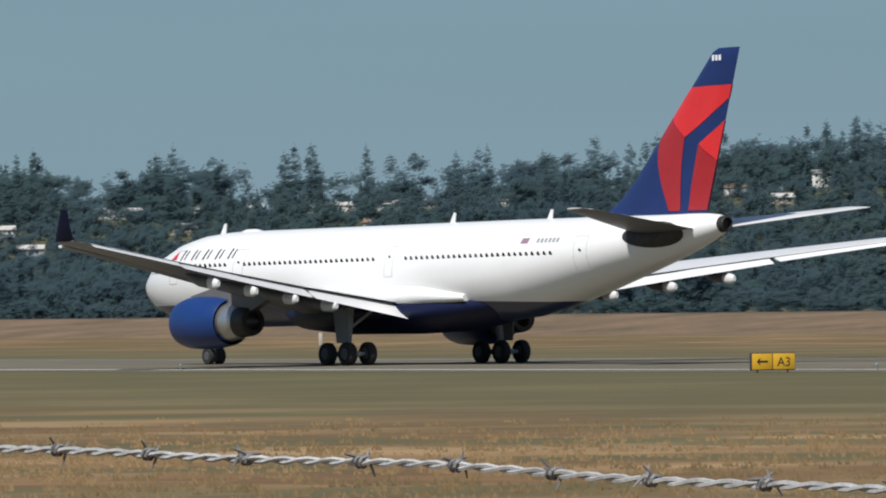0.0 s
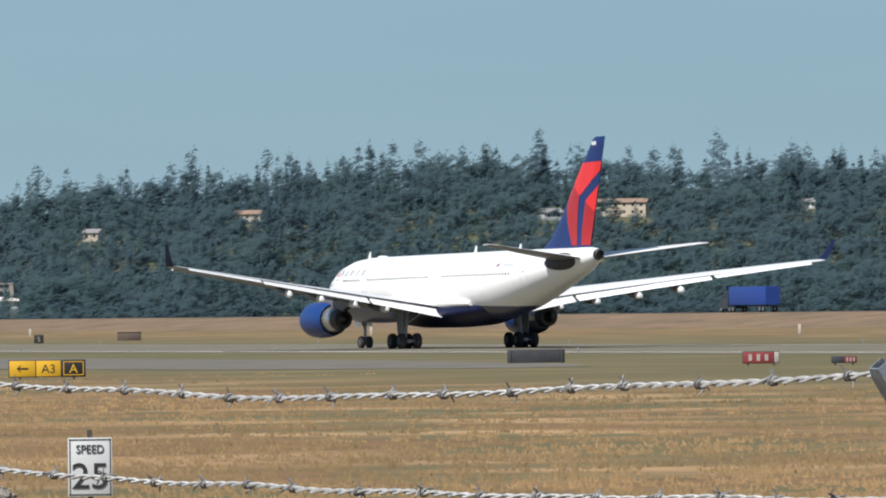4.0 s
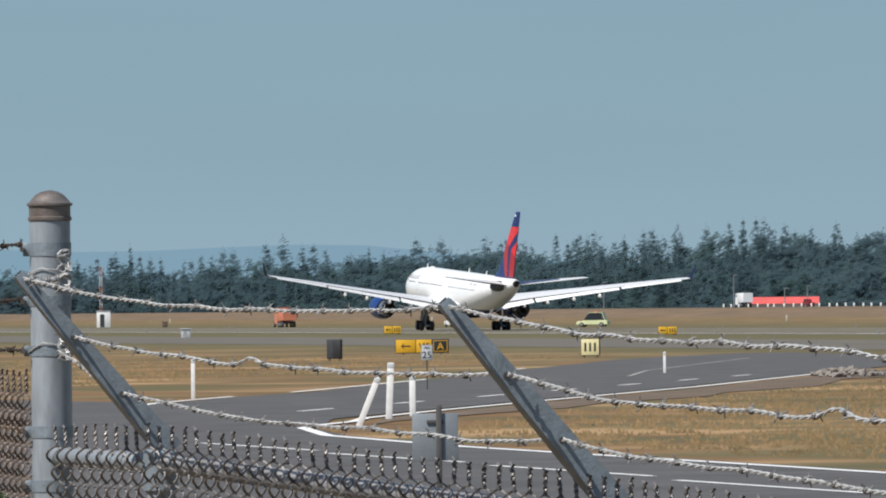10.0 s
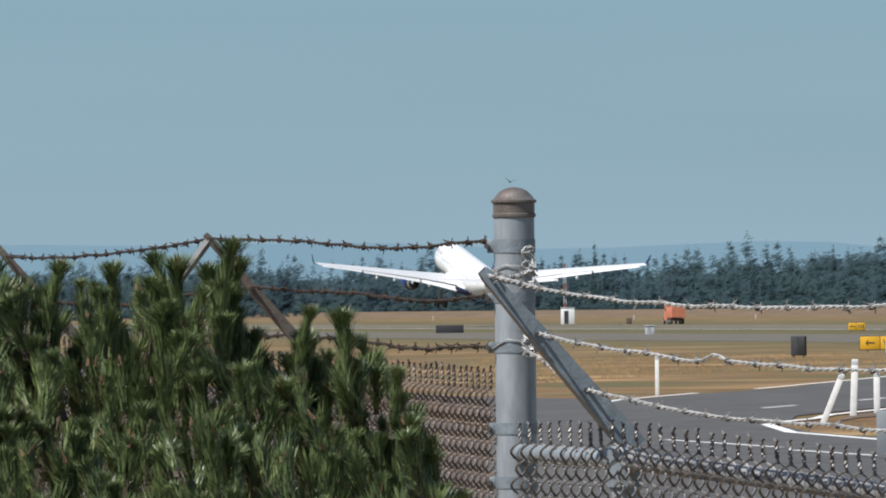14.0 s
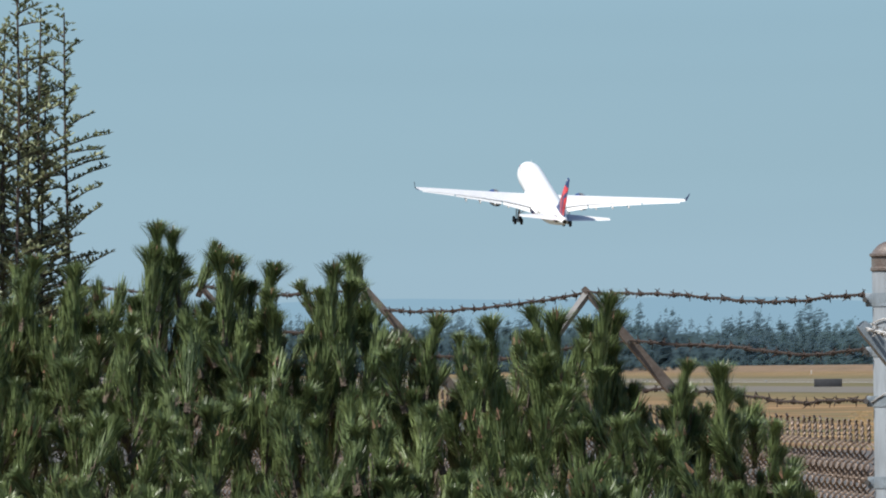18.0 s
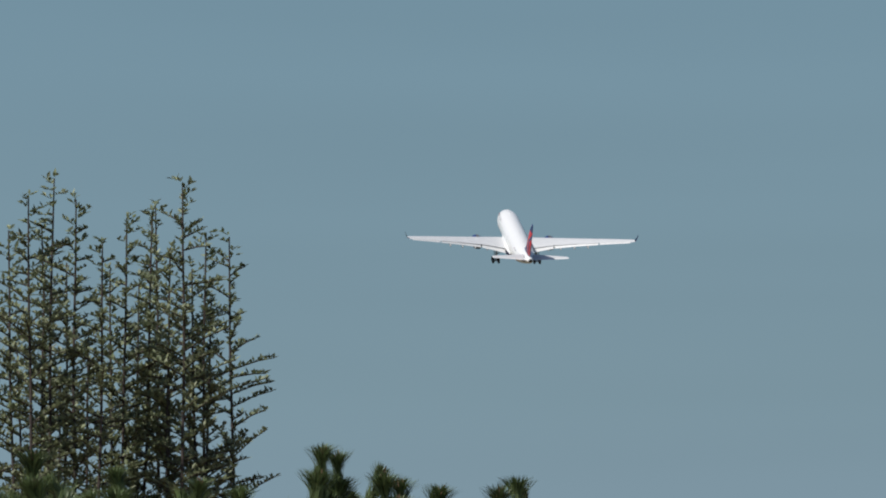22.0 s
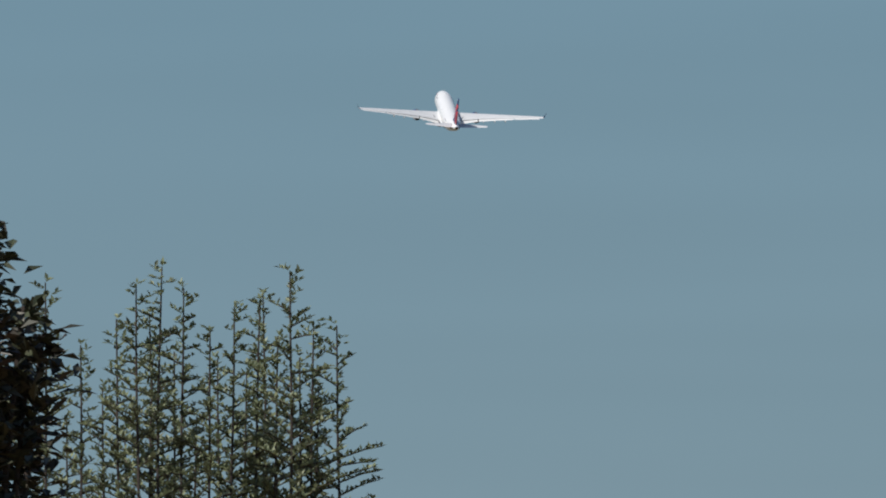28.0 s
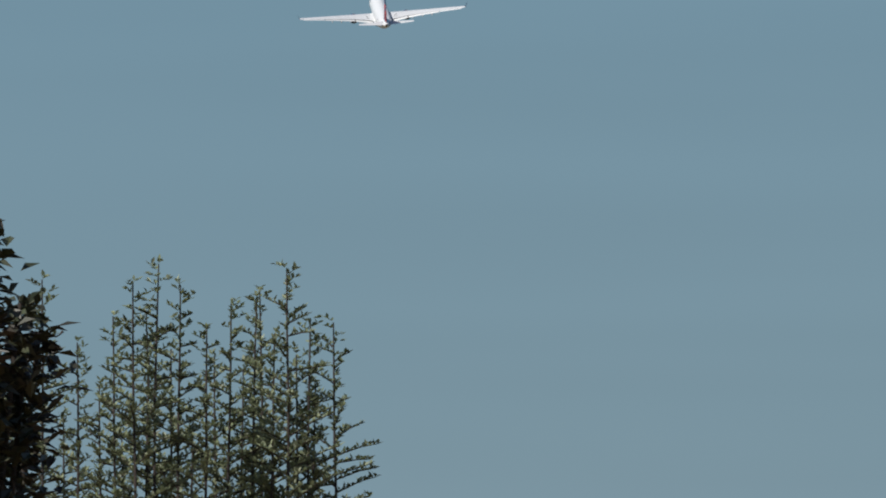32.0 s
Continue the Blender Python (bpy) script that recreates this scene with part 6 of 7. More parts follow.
def mesh_panel(k, mat, seed, a=None, b=None):
    """One bay of woven wire: interlocked zigzag strands whose ends are twisted in pairs above the rail."""
    rng = random.Random(seed)
    a, b = a or line_at(k), b or line_at(k + 1)
    if k == -1:
        b = Vector((BIG.x - 0.015, BIG.y + 0.07, a.z - 0.02))
    d = Vector((b.x - a.x, b.y - a.y, 0))
    ln = d.length
    d.normalize()
    side = Vector((d.y, -d.x, 0))
    n = 2 * max(1, round(ln / 0.080))
    pitch = ln / n                        # between neighbouring strands; a diamond is twice as wide
    hh = 0.0375                           # half a diamond's height
    over = 0.040 if k >= 0 else 0.030
    vs, fs = [], []
    origin = Vector((a.x, a.y, 0))

    def wire(pts, r):
        base = len(vs)
        for i, p in enumerate(pts):
            q = pts[min(i + 1, len(pts) - 1)] - pts[max(i - 1, 0)]
            q.normalize()
            u = q.cross(side)
            u = u.normalized() if u.length > 1e-4 else Vector((0, 0, 1))
            v = q.cross(u)
            vs.extend((p + u * r, p + v * r, p - u * r, p - v * r))
        for i in range(len(pts) - 1):
            for j in range(4):
                o, o2 = base + 4 * i, base + 4 * i + 4
                fs.append((o + j, o + (j + 1) % 4, o2 + (j + 1) % 4, o2 + j))
    pair_bend = 0.0
    for i in range(n):
        left = i % 2 == 0                 # the two strands of a pair meet at the pair's middle, at the top
        x0 = (i + 0.5) * pitch
        xm = (i + (1 if left else 0)) * pitch
        zt = a.z + (b.z - a.z) * x0 / ln + over
        if left:
            pair_bend = rng.uniform(-0.014, 0.004)
        ph = 0.0 if left else math.pi
        tall = 0.040 + rng.uniform(-0.004, 0.004)
        pts = [origin + d * (xm + pair_bend + (-0.010 if left else 0.010)) + side * 0.040 + Vector((0, 0, zt + tall + rng.uniform(0.002, 0.008)))]
        for t in range(7):
            c, s_ = math.cos(t * 1.9 + ph) * 0.0028, math.sin(t * 1.9 + ph) * 0.0028
            pts.append(origin + d * (xm + pair_bend * (1 - t / 6) + c) + side * (0.040 + s_) + Vector((0, 0, zt + tall * (1 - t / 6))))
        z, sgn = zt, (1 if left else -1)
        wob = rng.uniform(-0.002, 0.002)
        while z > 0.95:
            steps = (0.08, 0.3, 0.5, 0.7, 0.92) if z > 2.75 else (0.1, 0.9)
            for h in steps:
                pts.append(origin + d * (x0 + wob + sgn * (0.5 - h) * pitch * 1.12) + side * (0.040 + 0.017 * math.sin(h * 3.1416) * sgn) + Vector((0, 0, z - hh * h)))
            sgn = -sgn
            z -= hh
        wire(pts, 0.0029)
    me = bpy.data.meshes.new("wire_mesh")
    me.from_pydata([tuple(v) for v in vs], [], fs)
    me.materials.append(mat)
    ob = new("wire_mesh", me)
    ob.parent = fence
    ob["kind"] = "stuff"
    tagged(ob, "rusty woven wire mesh" if mat is RUST_MESH else "galvanised woven wire mesh")


MESH_WIRE = material("weathered_mesh_wire", (0.25, 0.24, 0.232), 0.5, 0.45, color2=(0.075, 0.066, 0.06), scale=14)
RUST_MESH = material("rusty_mesh_wire", (0.26, 0.20, 0.16), 0.6, 0.3, color2=(0.07, 0.05, 0.042), scale=12)
for k in range(-4, 5):
    mesh_panel(k, RUST_MESH if k < 0 else MESH_WIRE, 300 + k)
mesh_panel(-0.07, MESH_WIRE, 399, Vector((BIG.x + 0.04, BIG.y - 0.04, line_at(0).z)), line_at(0))


# ---- the plants by the camera ----
NEEDLE = material("pine_needles", (0.185, 0.236, 0.092), 0.38, color2=(0.050, 0.080, 0.032), scale=6, island=0.4, spec=0.5, through_light=0.2)
BARK = material("grey_brown_bark", (0.10, 0.075, 0.055), 0.9, vary=0.3, scale=30, bump=0.4)
BUD = material("brown_pine_buds", (0.17, 0.095, 0.055), 0.8, vary=0.3, scale=30)
LEAF = material("small_olive_leaves", (0.27, 0.295, 0.17), 0.5, color2=(0.115, 0.14, 0.07), scale=9, island=0.5, spec=0.4, through_light=0.3)
STEM = material("dark_twig_bark", (0.055, 0.042, 0.035), 0.9, vary=0.3, scale=30)
BROAD = material("dark_purple_green_leaves", (0.042, 0.058, 0.024), 0.5, color2=(0.045, 0.026, 0.027), scale=4, island=0.5, spec=0.4)


def pine_shoot(seed, length, needles=150, nl=0.040, spread=(34, 74), flare=0.0):
    """One upright shoot: a stem, long needles that sweep up and out, brown buds on top."""
    rng = random.Random(seed)
    vs, fs, mi = [], [], []
    bend = Vector((rng.uniform(-0.12, 0.12), rng.uniform(-0.12, 0.12), 0))

    def axis(k):
        return Vector((bend.x * length * k * k, bend.y * length * k * k, length * k))
    for i in range(5):
        p, r = axis(i / 5), 0.006 - 0.003 * i / 5
        vs += [p + Vector((r * math.cos(t), r * math.sin(t), 0)) for t in (0, 2.1, 4.2)]
        if i:
            o = len(vs) - 6
            for j in range(3):
                fs.append((o + j, o + (j + 1) % 3, o + 3 + (j + 1) % 3, o + 3 + j)), mi.append(1)
    for i in range(needles):
        k = rng.random() ** 0.7
        p = axis(k)
        a = rng.uniform(0, 6.283)
        lean = radians(rng.uniform(*spread) * (1.0 if k < 0.8 else rng.uniform(0.6, 1.0)))
        out = Vector((math.cos(a), math.sin(a), 0))
        bend_up = 0.35
        ln = nl * rng.uniform(0.7, 1.15)
        dr = (out * math.sin(lean) + Vector((0, 0, math.cos(lean)))).normalized()
        up = (out * math.sin(lean * bend_up) + Vector((0, 0, math.cos(lean * bend_up)))).normalized()
        w = (out.cross(Vector((0, 0, 1))) + Vector((rng.uniform(-.5, .5), rng.uniform(-.5, .5), 0))) * 0.0011
        m = p + dr * ln * 0.5
        e = m + up * ln * 0.5
        if flare and k > 0.66:           # the tip opens like a blunt brush, its needles curling outwards
            r = nl * flare * math.sqrt(rng.uniform(0.02, 1.0))
            e = axis(1.0) + out * r + Vector((0, 0, nl * (rng.uniform(0.30, 0.52) - 0.22 * (r / nl) ** 2)))
            m = p.lerp(e, 0.55) - out * r * 0.16
        b = len(vs)
        vs += [p, m + w, e, m - w]
        fs.append((b, b + 1, b + 2, b + 3)), mi.append(0)
    if rng.random() < 0.6:
        for j in range(rng.randint(2, 5)):
            c = axis(1.0) + Vector((rng.uniform(-.008, .008), rng.uniform(-.008, .008), 0))
            b = len(vs)
            h = rng.uniform(0.010, 0.02)
            vs += [c + Vector((0.004, 0, 0)), c + Vector((-0.002, 0.0035, 0)), c + Vector((-0.002, -0.0035, 0)), c + Vector((0, 0, h))]
            fs += [(b, b + 1, b + 3), (b + 1, b + 2, b + 3), (b + 2, b, b + 3)]
            mi += [2, 2, 2]
    me = bpy.data.meshes.new("shoot")
    me.from_pydata([tuple(v) for v in vs], [], fs)
    for m in (NEEDLE, BARK, BUD):
        me.materials.append(m)
    me.polygons.foreach_set("material_index", mi)
    return me


PINE_TOP = [(-15, 0.7), (-12, 0.85), (-10.5, 0.80), (-9.6, 0.62), (-9.1, 0.52), (-8.85, 0.88), (-8.6, 0.80), (-8.35, 0.70), (-8.05, 0.66), (-7.85, 0.52), (-7.6, 0.60), (-7.44, 0.64), (-7.2, 0.42), (-6.9, 0.28), (-6.5, 0.27),
            (-6.15, 0.33), (-5.9, 0.22), (-5.7, 0.40), (-5.5, 0.0), (-5.1, -0.08), (-4.85, -0.10), (-4.55, -0.45), (-4.3, -0.60), (-4.1, -0.98), (-3.6, -1.45), (-3.3, -2.2)]


def pine_top(az):
    for (a0, v0), (a1, v1) in zip(PINE_TOP, PINE_TOP[1:]):
        if a0 <= az <= a1:
            return v0 + (v1 - v0) * (az - a0) / (a1 - a0) + (0.12 if az < -8.4 else 0.09 if az < -7 else 0.05)
    return -2.2


def pine():
    rng = random.Random(21)
    root = Vector((-2.1, 14.4, 1.0))
    t = thing("pine_shrub", "dense dark green pine shrub with long needles and brown buds", "pine shrub", Matrix.Translation(root))
    bm = B()
    tube(bm, [(0, 0, 0), (0.03, 0.02, 0.7), (-0.05, 0.0, 1.5), (0.02, 0.03, 2.2)], [0.09, 0.07, 0.05, 0.02], 10)
    part("trunk", bm, BARK, t)
    for i in range(26):
        a = rng.uniform(-1.25, 1.25)
        r = rng.uniform(0.4, 1.0)
        z0, z1 = rng.uniform(0.3, 1.4), rng.uniform(1.7, 2.25)
        bm = B()
        tube(bm, [(0, 0, z0), (math.sin(a) * r * 0.5, rng.uniform(-0.3, 0.1), (z0 + z1) / 2 - 0.1), (math.sin(a) * r, rng.uniform(-0.6, 0.1), z1)], [0.03, 0.02, 0.01], 6)
        part("branch", bm, BARK, t)
    kinds = [pine_shoot(100 + i, (0.075, 0.09, 0.11, 0.12, 0.10, 0.08, 0.115, 0.095)[i % 8], 230 + 10 * (i % 4), 0.040, (18, 50), 0.62 if i % 2 else 0.0) for i in range(14)]
    leaders = [pine_shoot(200 + i, 0.13, 460, 0.043, (14, 36), 0.85) for i in range(6)]
    spots = []
    # tall leaders along the crown
    for az, up in ((-8.82, 0.0), (-8.74, -0.03), (-8.32, 0), (-8.2, -0.02), (-8.02, -0.03), (-7.6, 0), (-7.44, 0.02), (-6.9, 0), (-6.5, 0), (-6.17, 0.01), (-6.1, -0.02), (-5.72, 0.03), (-5.66, -0.03), (-5.15, 0.02), (-4.86, 0.02), (-4.5, 0), (-9.4, 0), (-9.7, 0.02), (-10.2, 0), (-10.8, 0.03), (-11.4, 0)):
        for q in range(6):
            el = pine_top(az) - q * 0.17 + up
            spots.append((az + rng.uniform(-0.06, 0.06) * q, el, 14.1 + rng.uniform(-0.1, 0.1), 0.19, rng.uniform(-8, 8), rng.uniform(-10, 6)))
    for layer in range(3):               # three shells of shoots, the outer ones nearer and lower
        az = -13.5 + 0.08 * layer
        while az < -3.4:
            az += 0.20
            top = pine_top(az) - (0.0, 0.10, 0.22)[layer]
            el = top - rng.uniform(0.04, 0.26)
            while el > -2.7:
                d = 14.55 - 0.22 * layer - 0.75 * min(1.6, (top - el) / 1.3) + rng.uniform(-0.1, 0.1)
                a1 = az + rng.uniform(-0.13, 0.13)
                row = math.floor(el / 0.55)                      # shoots fan out from the ends of boughs
                ca = (math.floor(a1 / 0.46 + 0.5 * (row % 2)) + 0.5 - 0.5 * (row % 2)) * 0.46 + 0.11 * math.sin(7.1 * row + 3 * layer)
                ce = (row + 0.5) * 0.55 + 0.12 * math.sin(9.7 * ca + layer)
                spread = (a1 - ca) / 0.3
                a1, e1 = ca + (a1 - ca) * 0.66, ce + (el - ce) * 0.72
                if e1 > top - 0.02:
                    e1 = el
                spots.append((a1, e1, d + 0.10 * spread * spread, 0, max(-38, min(38, 34 * spread)) + rng.uniform(-8, 8), rng.uniform(-24, 8)))
                el -= 0.195 * rng.uniform(0.7, 1.3)
    rng.shuffle(spots)
    spots.sort(key=lambda s: s[1] < -1.35)
    joined = []
    for i, (az, el, d, ln, rx, ry) in enumerate(spots):
        me = leaders[rng.randrange(6)] if ln else kinds[rng.randrange(14)]
        L = max(v.co.z for v in me.vertices)
        a = radians(az)
        tip = Vector((d * math.sin(a), d * math.cos(a), EYE.z + d * math.tan(radians(el))))
        sc = rng.uniform(0.85, 1.3)
        m = Matrix.Translation(tip - root) @ pose(0, 0, 0, ry, rx, rng.uniform(0, 360)) @ Matrix.Translation((0, 0, -L * sc * 0.9)) @ Matrix.Scale(sc, 4)
        if i < 290:
            ob = new("shoot", me)
            ob.parent = t
            ob.matrix_basis = m
        else:
            joined.append((me, m))
    vs, fs, mi, off = [], [], [], 0
    cache = {}
    for me, m in joined:
        if me.name not in cache:
            co = np.empty(len(me.vertices) * 3, np.float32)
            me.vertices.foreach_get("co", co)
            cache[me.name] = (co.reshape(-1, 3), [tuple(p.vertices) for p in me.polygons], [p.material_index for p in me.polygons])
        co, pf, pm = cache[me.name]
        M = np.array(m)
        vs.append(co @ M[:3, :3].T + M[:3, 3])
        fs += [tuple(v + off for v in f) for f in pf]
        mi += pm
        off += len(co)
    me = bpy.data.meshes.new("inner_foliage")
    me.from_pydata(np.concatenate(vs).tolist(), [], fs)
    for m in (NEEDLE, BARK, BUD):
        me.materials.append(m)
    me.polygons.foreach_set("material_index", mi)
    ob = new("inner_foliage", me)
    ob.parent = t
    ob["kind"] = "stuff"


pine()


def leaf_blade(c, d, up, ln, wd, vs, fs):
    s = d.cross(up).normalized() * wd
    b = len(vs)
    f = up * wd * 0.5
    vs += [c, c + d * ln * 0.45 + s + f, c + d * ln, c + d * ln * 0.45 - s + f]
    fs += [(b, b + 1, b + 2), (b, b + 2, b + 3)]


def spire_shrub():
    """Tall upright shoots set with short side twigs and small narrow leaves."""
    rng = random.Random(31)
    D = 17.0
    root = Vector((-3.2, 16.7, 1.0))
    t = thing("spiky_shrub", "tall open shrub of upright shoots with small olive leaves", "shrub", Matrix.Translation(root))
    # tops: azimuth, elevation, how bushy
    tops = [(-10.81, 2.82, 1.0), (-10.63, 2.94, 1.0), (-10.48, 2.79, 1.0), (-10.13, 2.66, 1.1), (-9.93, 2.75, 1.0), (-9.74, 2.90, 1.25), (-9.95, 2.70, 0.8), (-9.42, 2.52, 1.35), (-10.95, 2.58, 0.9), (-11.44, 2.84, 0.9), (-11.60, 2.62, 0.9),
            (-10.3, 2.5, 1.0), (-10.7, 2.3, 1.1), (-9.68, 2.3, 1.1), (-10.05, 2.2, 1.2), (-11.2, 2.4, 0.9), (-11.9, 2.7, 1.0), (-12.2, 2.5, 1.0), (-10.4, 1.9, 1.2), (-9.85, 1.8, 1.2), (-12.6, 2.6, 1.0), (-10.9, 1.8, 1.2), (-10.72, 2.62, 0.9), (-10.55, 2.35, 1.0), (-10.25, 2.3, 1.0), (-9.83, 2.45, 1.0), (-9.58, 2.55, 0.9), (-9.55, 2.1, 1.0), (-10.15, 1.7, 1.1), (-10.6, 1.6, 1.2), (-9.7, 1.6, 1.1), (-11.05, 2.1, 1.1), (-11.3, 1.9, 1.2)]
    for n, (az, el, bush) in enumerate(tops):
        d = D + rng.uniform(-0.35, 0.35)
        a = radians(az)
        tip = Vector((d * math.sin(a), d * math.cos(a), EYE.z + d * math.tan(radians(el)) - 0.012)) - root
        foot = Vector((tip.x * 0.55 + rng.uniform(-.1, .1), rng.uniform(-0.15, 0.15), 0.0))
        knee = Vector((tip.x + rng.uniform(-.04, .04) - (0.02 if tip.x > 0 else -0.02), tip.y, tip.z - 1.5))

        def axis(k):
            return foot.lerp(knee, k / 0.5) if k < 0.5 else knee.lerp(tip, (k - 0.5) / 0.5) + Vector((0.010 * math.sin(k * 31 + n) * (1 - k) * 2, 0, 0))
        bm = B()
        ks = [i / 24 for i in range(25)]
        tube(bm, [axis(k) for k in ks], [0.0062 * (1 - k) ** 0.7 + 0.0014 for k in ks], 6)
        stem = part("shoot", bm, STEM, t)
        vs, fs = [], []
        tw = B()
        s = 0.0
        length = 1.75
        while s < length:
            p = axis(1 - 0.5 * s / 1.5) if s <= 1.5 else axis(max(0.2, 0.5 - 0.3 * (s - 1.5)))
            age = s / length
            reach = (0.022 + 0.064 * min(1, age * 6)) * min(1.12, bush) * rng.uniform(0.4, 1.2) * (1.0 if s < 1.1 else 0.62)
            ang = rng.uniform(0, 6.283)
            out = Vector((math.cos(ang), math.sin(ang) * 0.8, 0)).normalized()
            d0 = (out * 0.9 + Vector((0, 0, rng.uniform(0.1, 0.7)))).normalized()
            if reach > 0.035:
                q = p + d0 * reach * 0.6
                e = q + (d0 + out * 0.35 + Vector((0, 0, rng.uniform(-0.15, 0.1)))).normalized() * reach * 0.4
                tube(tw, [p, q, e], [0.0018, 0.0013, 0.0007], 4)
            else:
                q = p + d0 * reach * 0.6
                e = p + d0 * reach
            cnt = max(2, int(reach / 0.0075))
            for j in range(cnt):
                k = (j + 0.6) / cnt
                c = p.lerp(q, k / 0.6) if k < 0.6 else q.lerp(e, (k - 0.6) / 0.4)
                for side in range(rng.choice((3, 3, 4, 4))):
                    b = rng.uniform(0, 6.283)
                    dr = (d0 * 0.7 + Vector((math.cos(b), math.sin(b), rng.uniform(-0.1, 0.9)))).normalized()
                    up = Vector((rng.uniform(-0.5, 0.5), rng.uniform(-0.5, 0.5), 1)).normalized()
                    leaf_blade(c, dr, up, rng.uniform(0.010, 0.019), rng.uniform(0.0026, 0.0042), vs, fs)
            s += rng.uniform(0.0075, 0.016)
        part("twig_set", tw, STEM, stem)["kind"] = "stuff"
        me = bpy.data.meshes.new("leaves")
        me.from_pydata([tuple(v) for v in vs], [], fs)
        me.materials.append(LEAF)
        ob = new("leaves", me)
        ob.parent = stem
        ob["kind"] = "stuff"


spire_shrub()


def broad_shrub():
    rng = random.Random(47)
    root = Vector((-3.05, 12.4, 1.0))
    t = thing("broadleaf_shrub", "dark broad-leaved shrub with purplish leaves", "shrub", Matrix.Translation(root))
    for n in range(22):
        az = rng.uniform(-13.6, -11.42)
        el = rng.uniform(1.6, 2.75) if az > -11.72 else rng.uniform(2.2, 3.4)
        if n == 0:                            # one thin twig stands above the rest
            az, el = -11.88, 3.26
        d = 12.6 + rng.uniform(-0.3, 0.3)
        a = radians(az)
        tip = Vector((d * math.sin(a), d * math.cos(a), EYE.z + d * math.tan(radians(el)))) - root
        bm = B()
        mid = Vector((tip.x * 0.7, tip.y * 0.5, tip.z * 0.55))
        pts = [Vector((tip.x * 0.2, 0, 0)), mid, tip]
        line = [pts[0].lerp(pts[1], k / 6) if k <= 6 else pts[1].lerp(pts[2], (k - 6) / 6) for k in range(13)]
        tube(bm, line, [0.016 - 0.001 * k for k in range(13)], 6)
        stem = part("branch", bm, STEM, t)
        vs, fs = [], []
        for j in range(560 if n else 60):
            k = 1 - rng.random() ** 1.4 * 0.55
            c = pts[1].lerp(pts[2], (k - 0.45) / 0.55) + Vector((rng.gauss(0, 0.05), rng.gauss(0, 0.05), rng.gauss(0, 0.03))) * (1.4 - k) * (1.0 if n else 0.45)
            b = rng.uniform(0, 6.283)
            dr = Vector((math.cos(b), math.sin(b), rng.uniform(-0.5, 0.9))).normalized()
            up = Vector((rng.uniform(-0.8, 0.8), rng.uniform(-0.8, 0.8), 1)).normalized()
            leaf_blade(c, dr, up, rng.uniform(0.024, 0.046), rng.uniform(0.006, 0.0115), vs, fs)
        me = bpy.data.meshes.new("leaves")
        me.from_pydata([tuple(v) for v in vs], [], fs)
        me.materials.append(BROAD)
        ob = new("leaves", me)
        ob.parent = stem
        ob["kind"] = "stuff"


broad_shrub()


def dry_grass():
    """Low clumps of straw over the field nearest to the camera, clear of the paving; shaded like the lie of the grass."""
    rng = np.random.default_rng(12)
    straw = material("straw_blades", (0.33, 0.215, 0.110), 0.95, color2=(0.120, 0.098, 0.052), scale=0.05, island=0.18, spec=0.1, through_light=0.3)
    N = 42000
    az = np.radians(rng.uniform(-4.0, 24.0, N))
    d = rng.uniform(96, 560, N)
    x, y = d * np.sin(az), d * np.cos(az)
    c, s = math.cos(HEAD), math.sin(HEAD)
    al, rt = -s * x + c * y, c * x + s * y
    paved = (rt < 50.2) | ((al > 222) & (al < 590) & (rt > 46 + (al - 244) * 0.42 - 24) & (rt < 62 + (al - 244) * 0.42)) | ((al > 445) & (rt > 146) & (rt < 194)) | (rt > 150 - 95 * rng.random(N) ** 1.3 + 14 * np.sin(al * 0.05)) | (d < 95)
    keep = np.where(~paved)[0]
    vs, fs, ns = [], [], []
    for i in keep:
        h0, w0 = rng.uniform(0.05, 0.16), rng.uniform(0.15, 0.5)
        for b in range(6):
            px, py = x[i] + rng.normal() * w0 * 0.5, y[i] + rng.normal() * w0 * 0.5
            w, h, k = rng.uniform(0.02, 0.06), h0 * rng.uniform(0.5, 1.2), rng.normal() * 0.04
            o = len(vs)
            vs.append((px - w, py, 0.0)), vs.append((px + w, py, 0.0)), vs.append((px + k, py + 0.03, h))
            fs.append((o, o + 1, o + 2))
    N3 = np.tile(np.array([-0.15, -0.2, 1.0]), (len(vs), 1))
    mass("dry_grass", [(np.array(vs), np.array(fs), N3)], straw, "tufts of dry straw-coloured grass", "grass")


dry_grass()


# ---- a bird that crosses the sky ----
def bird():
    plumage = material("dark_plumage", (0.035, 0.033, 0.034), 0.8, vary=0.3, scale=20)
    t = thing("bird", "small dark bird in flight above the field", "bird")
    bm = B()
    loft(bm, [ring((x, 0, z), r, 10, "x") for x, r, z in ((0.085, 0.004, 0), (0.07, 0.012, 0), (0.045, 0.018, 0.002), (0.01, 0.022, 0), (-0.03, 0.017, 0), (-0.06, 0.008, 0))])
    part("body", bm, plumage, t)
    for s in (1, -1):
        bm = B()
        prism(bm, [(0.035, 0.0), (0.03, 0.075), (-0.02, 0.165), (-0.03, 0.16), (-0.012, 0.06), (-0.01, 0.0)], -0.002, 0.002)
        w = part("wing", bm, plumage, t, smooth=False)
        w.matrix_basis = pose(0, 0.012 * s, 0.006, -62 * s)
    bm = B()
    prism(bm, [(-0.05, 0.008), (-0.115, 0.022), (-0.10, 0.0), (-0.115, -0.022), (-0.05, -0.008)], -0.002, 0.002)
    tail = part("tail", bm, plumage, t, smooth=False)
    tail.matrix_basis = pose(0, 0, 0, -90)
    return t


BIRD = bird()


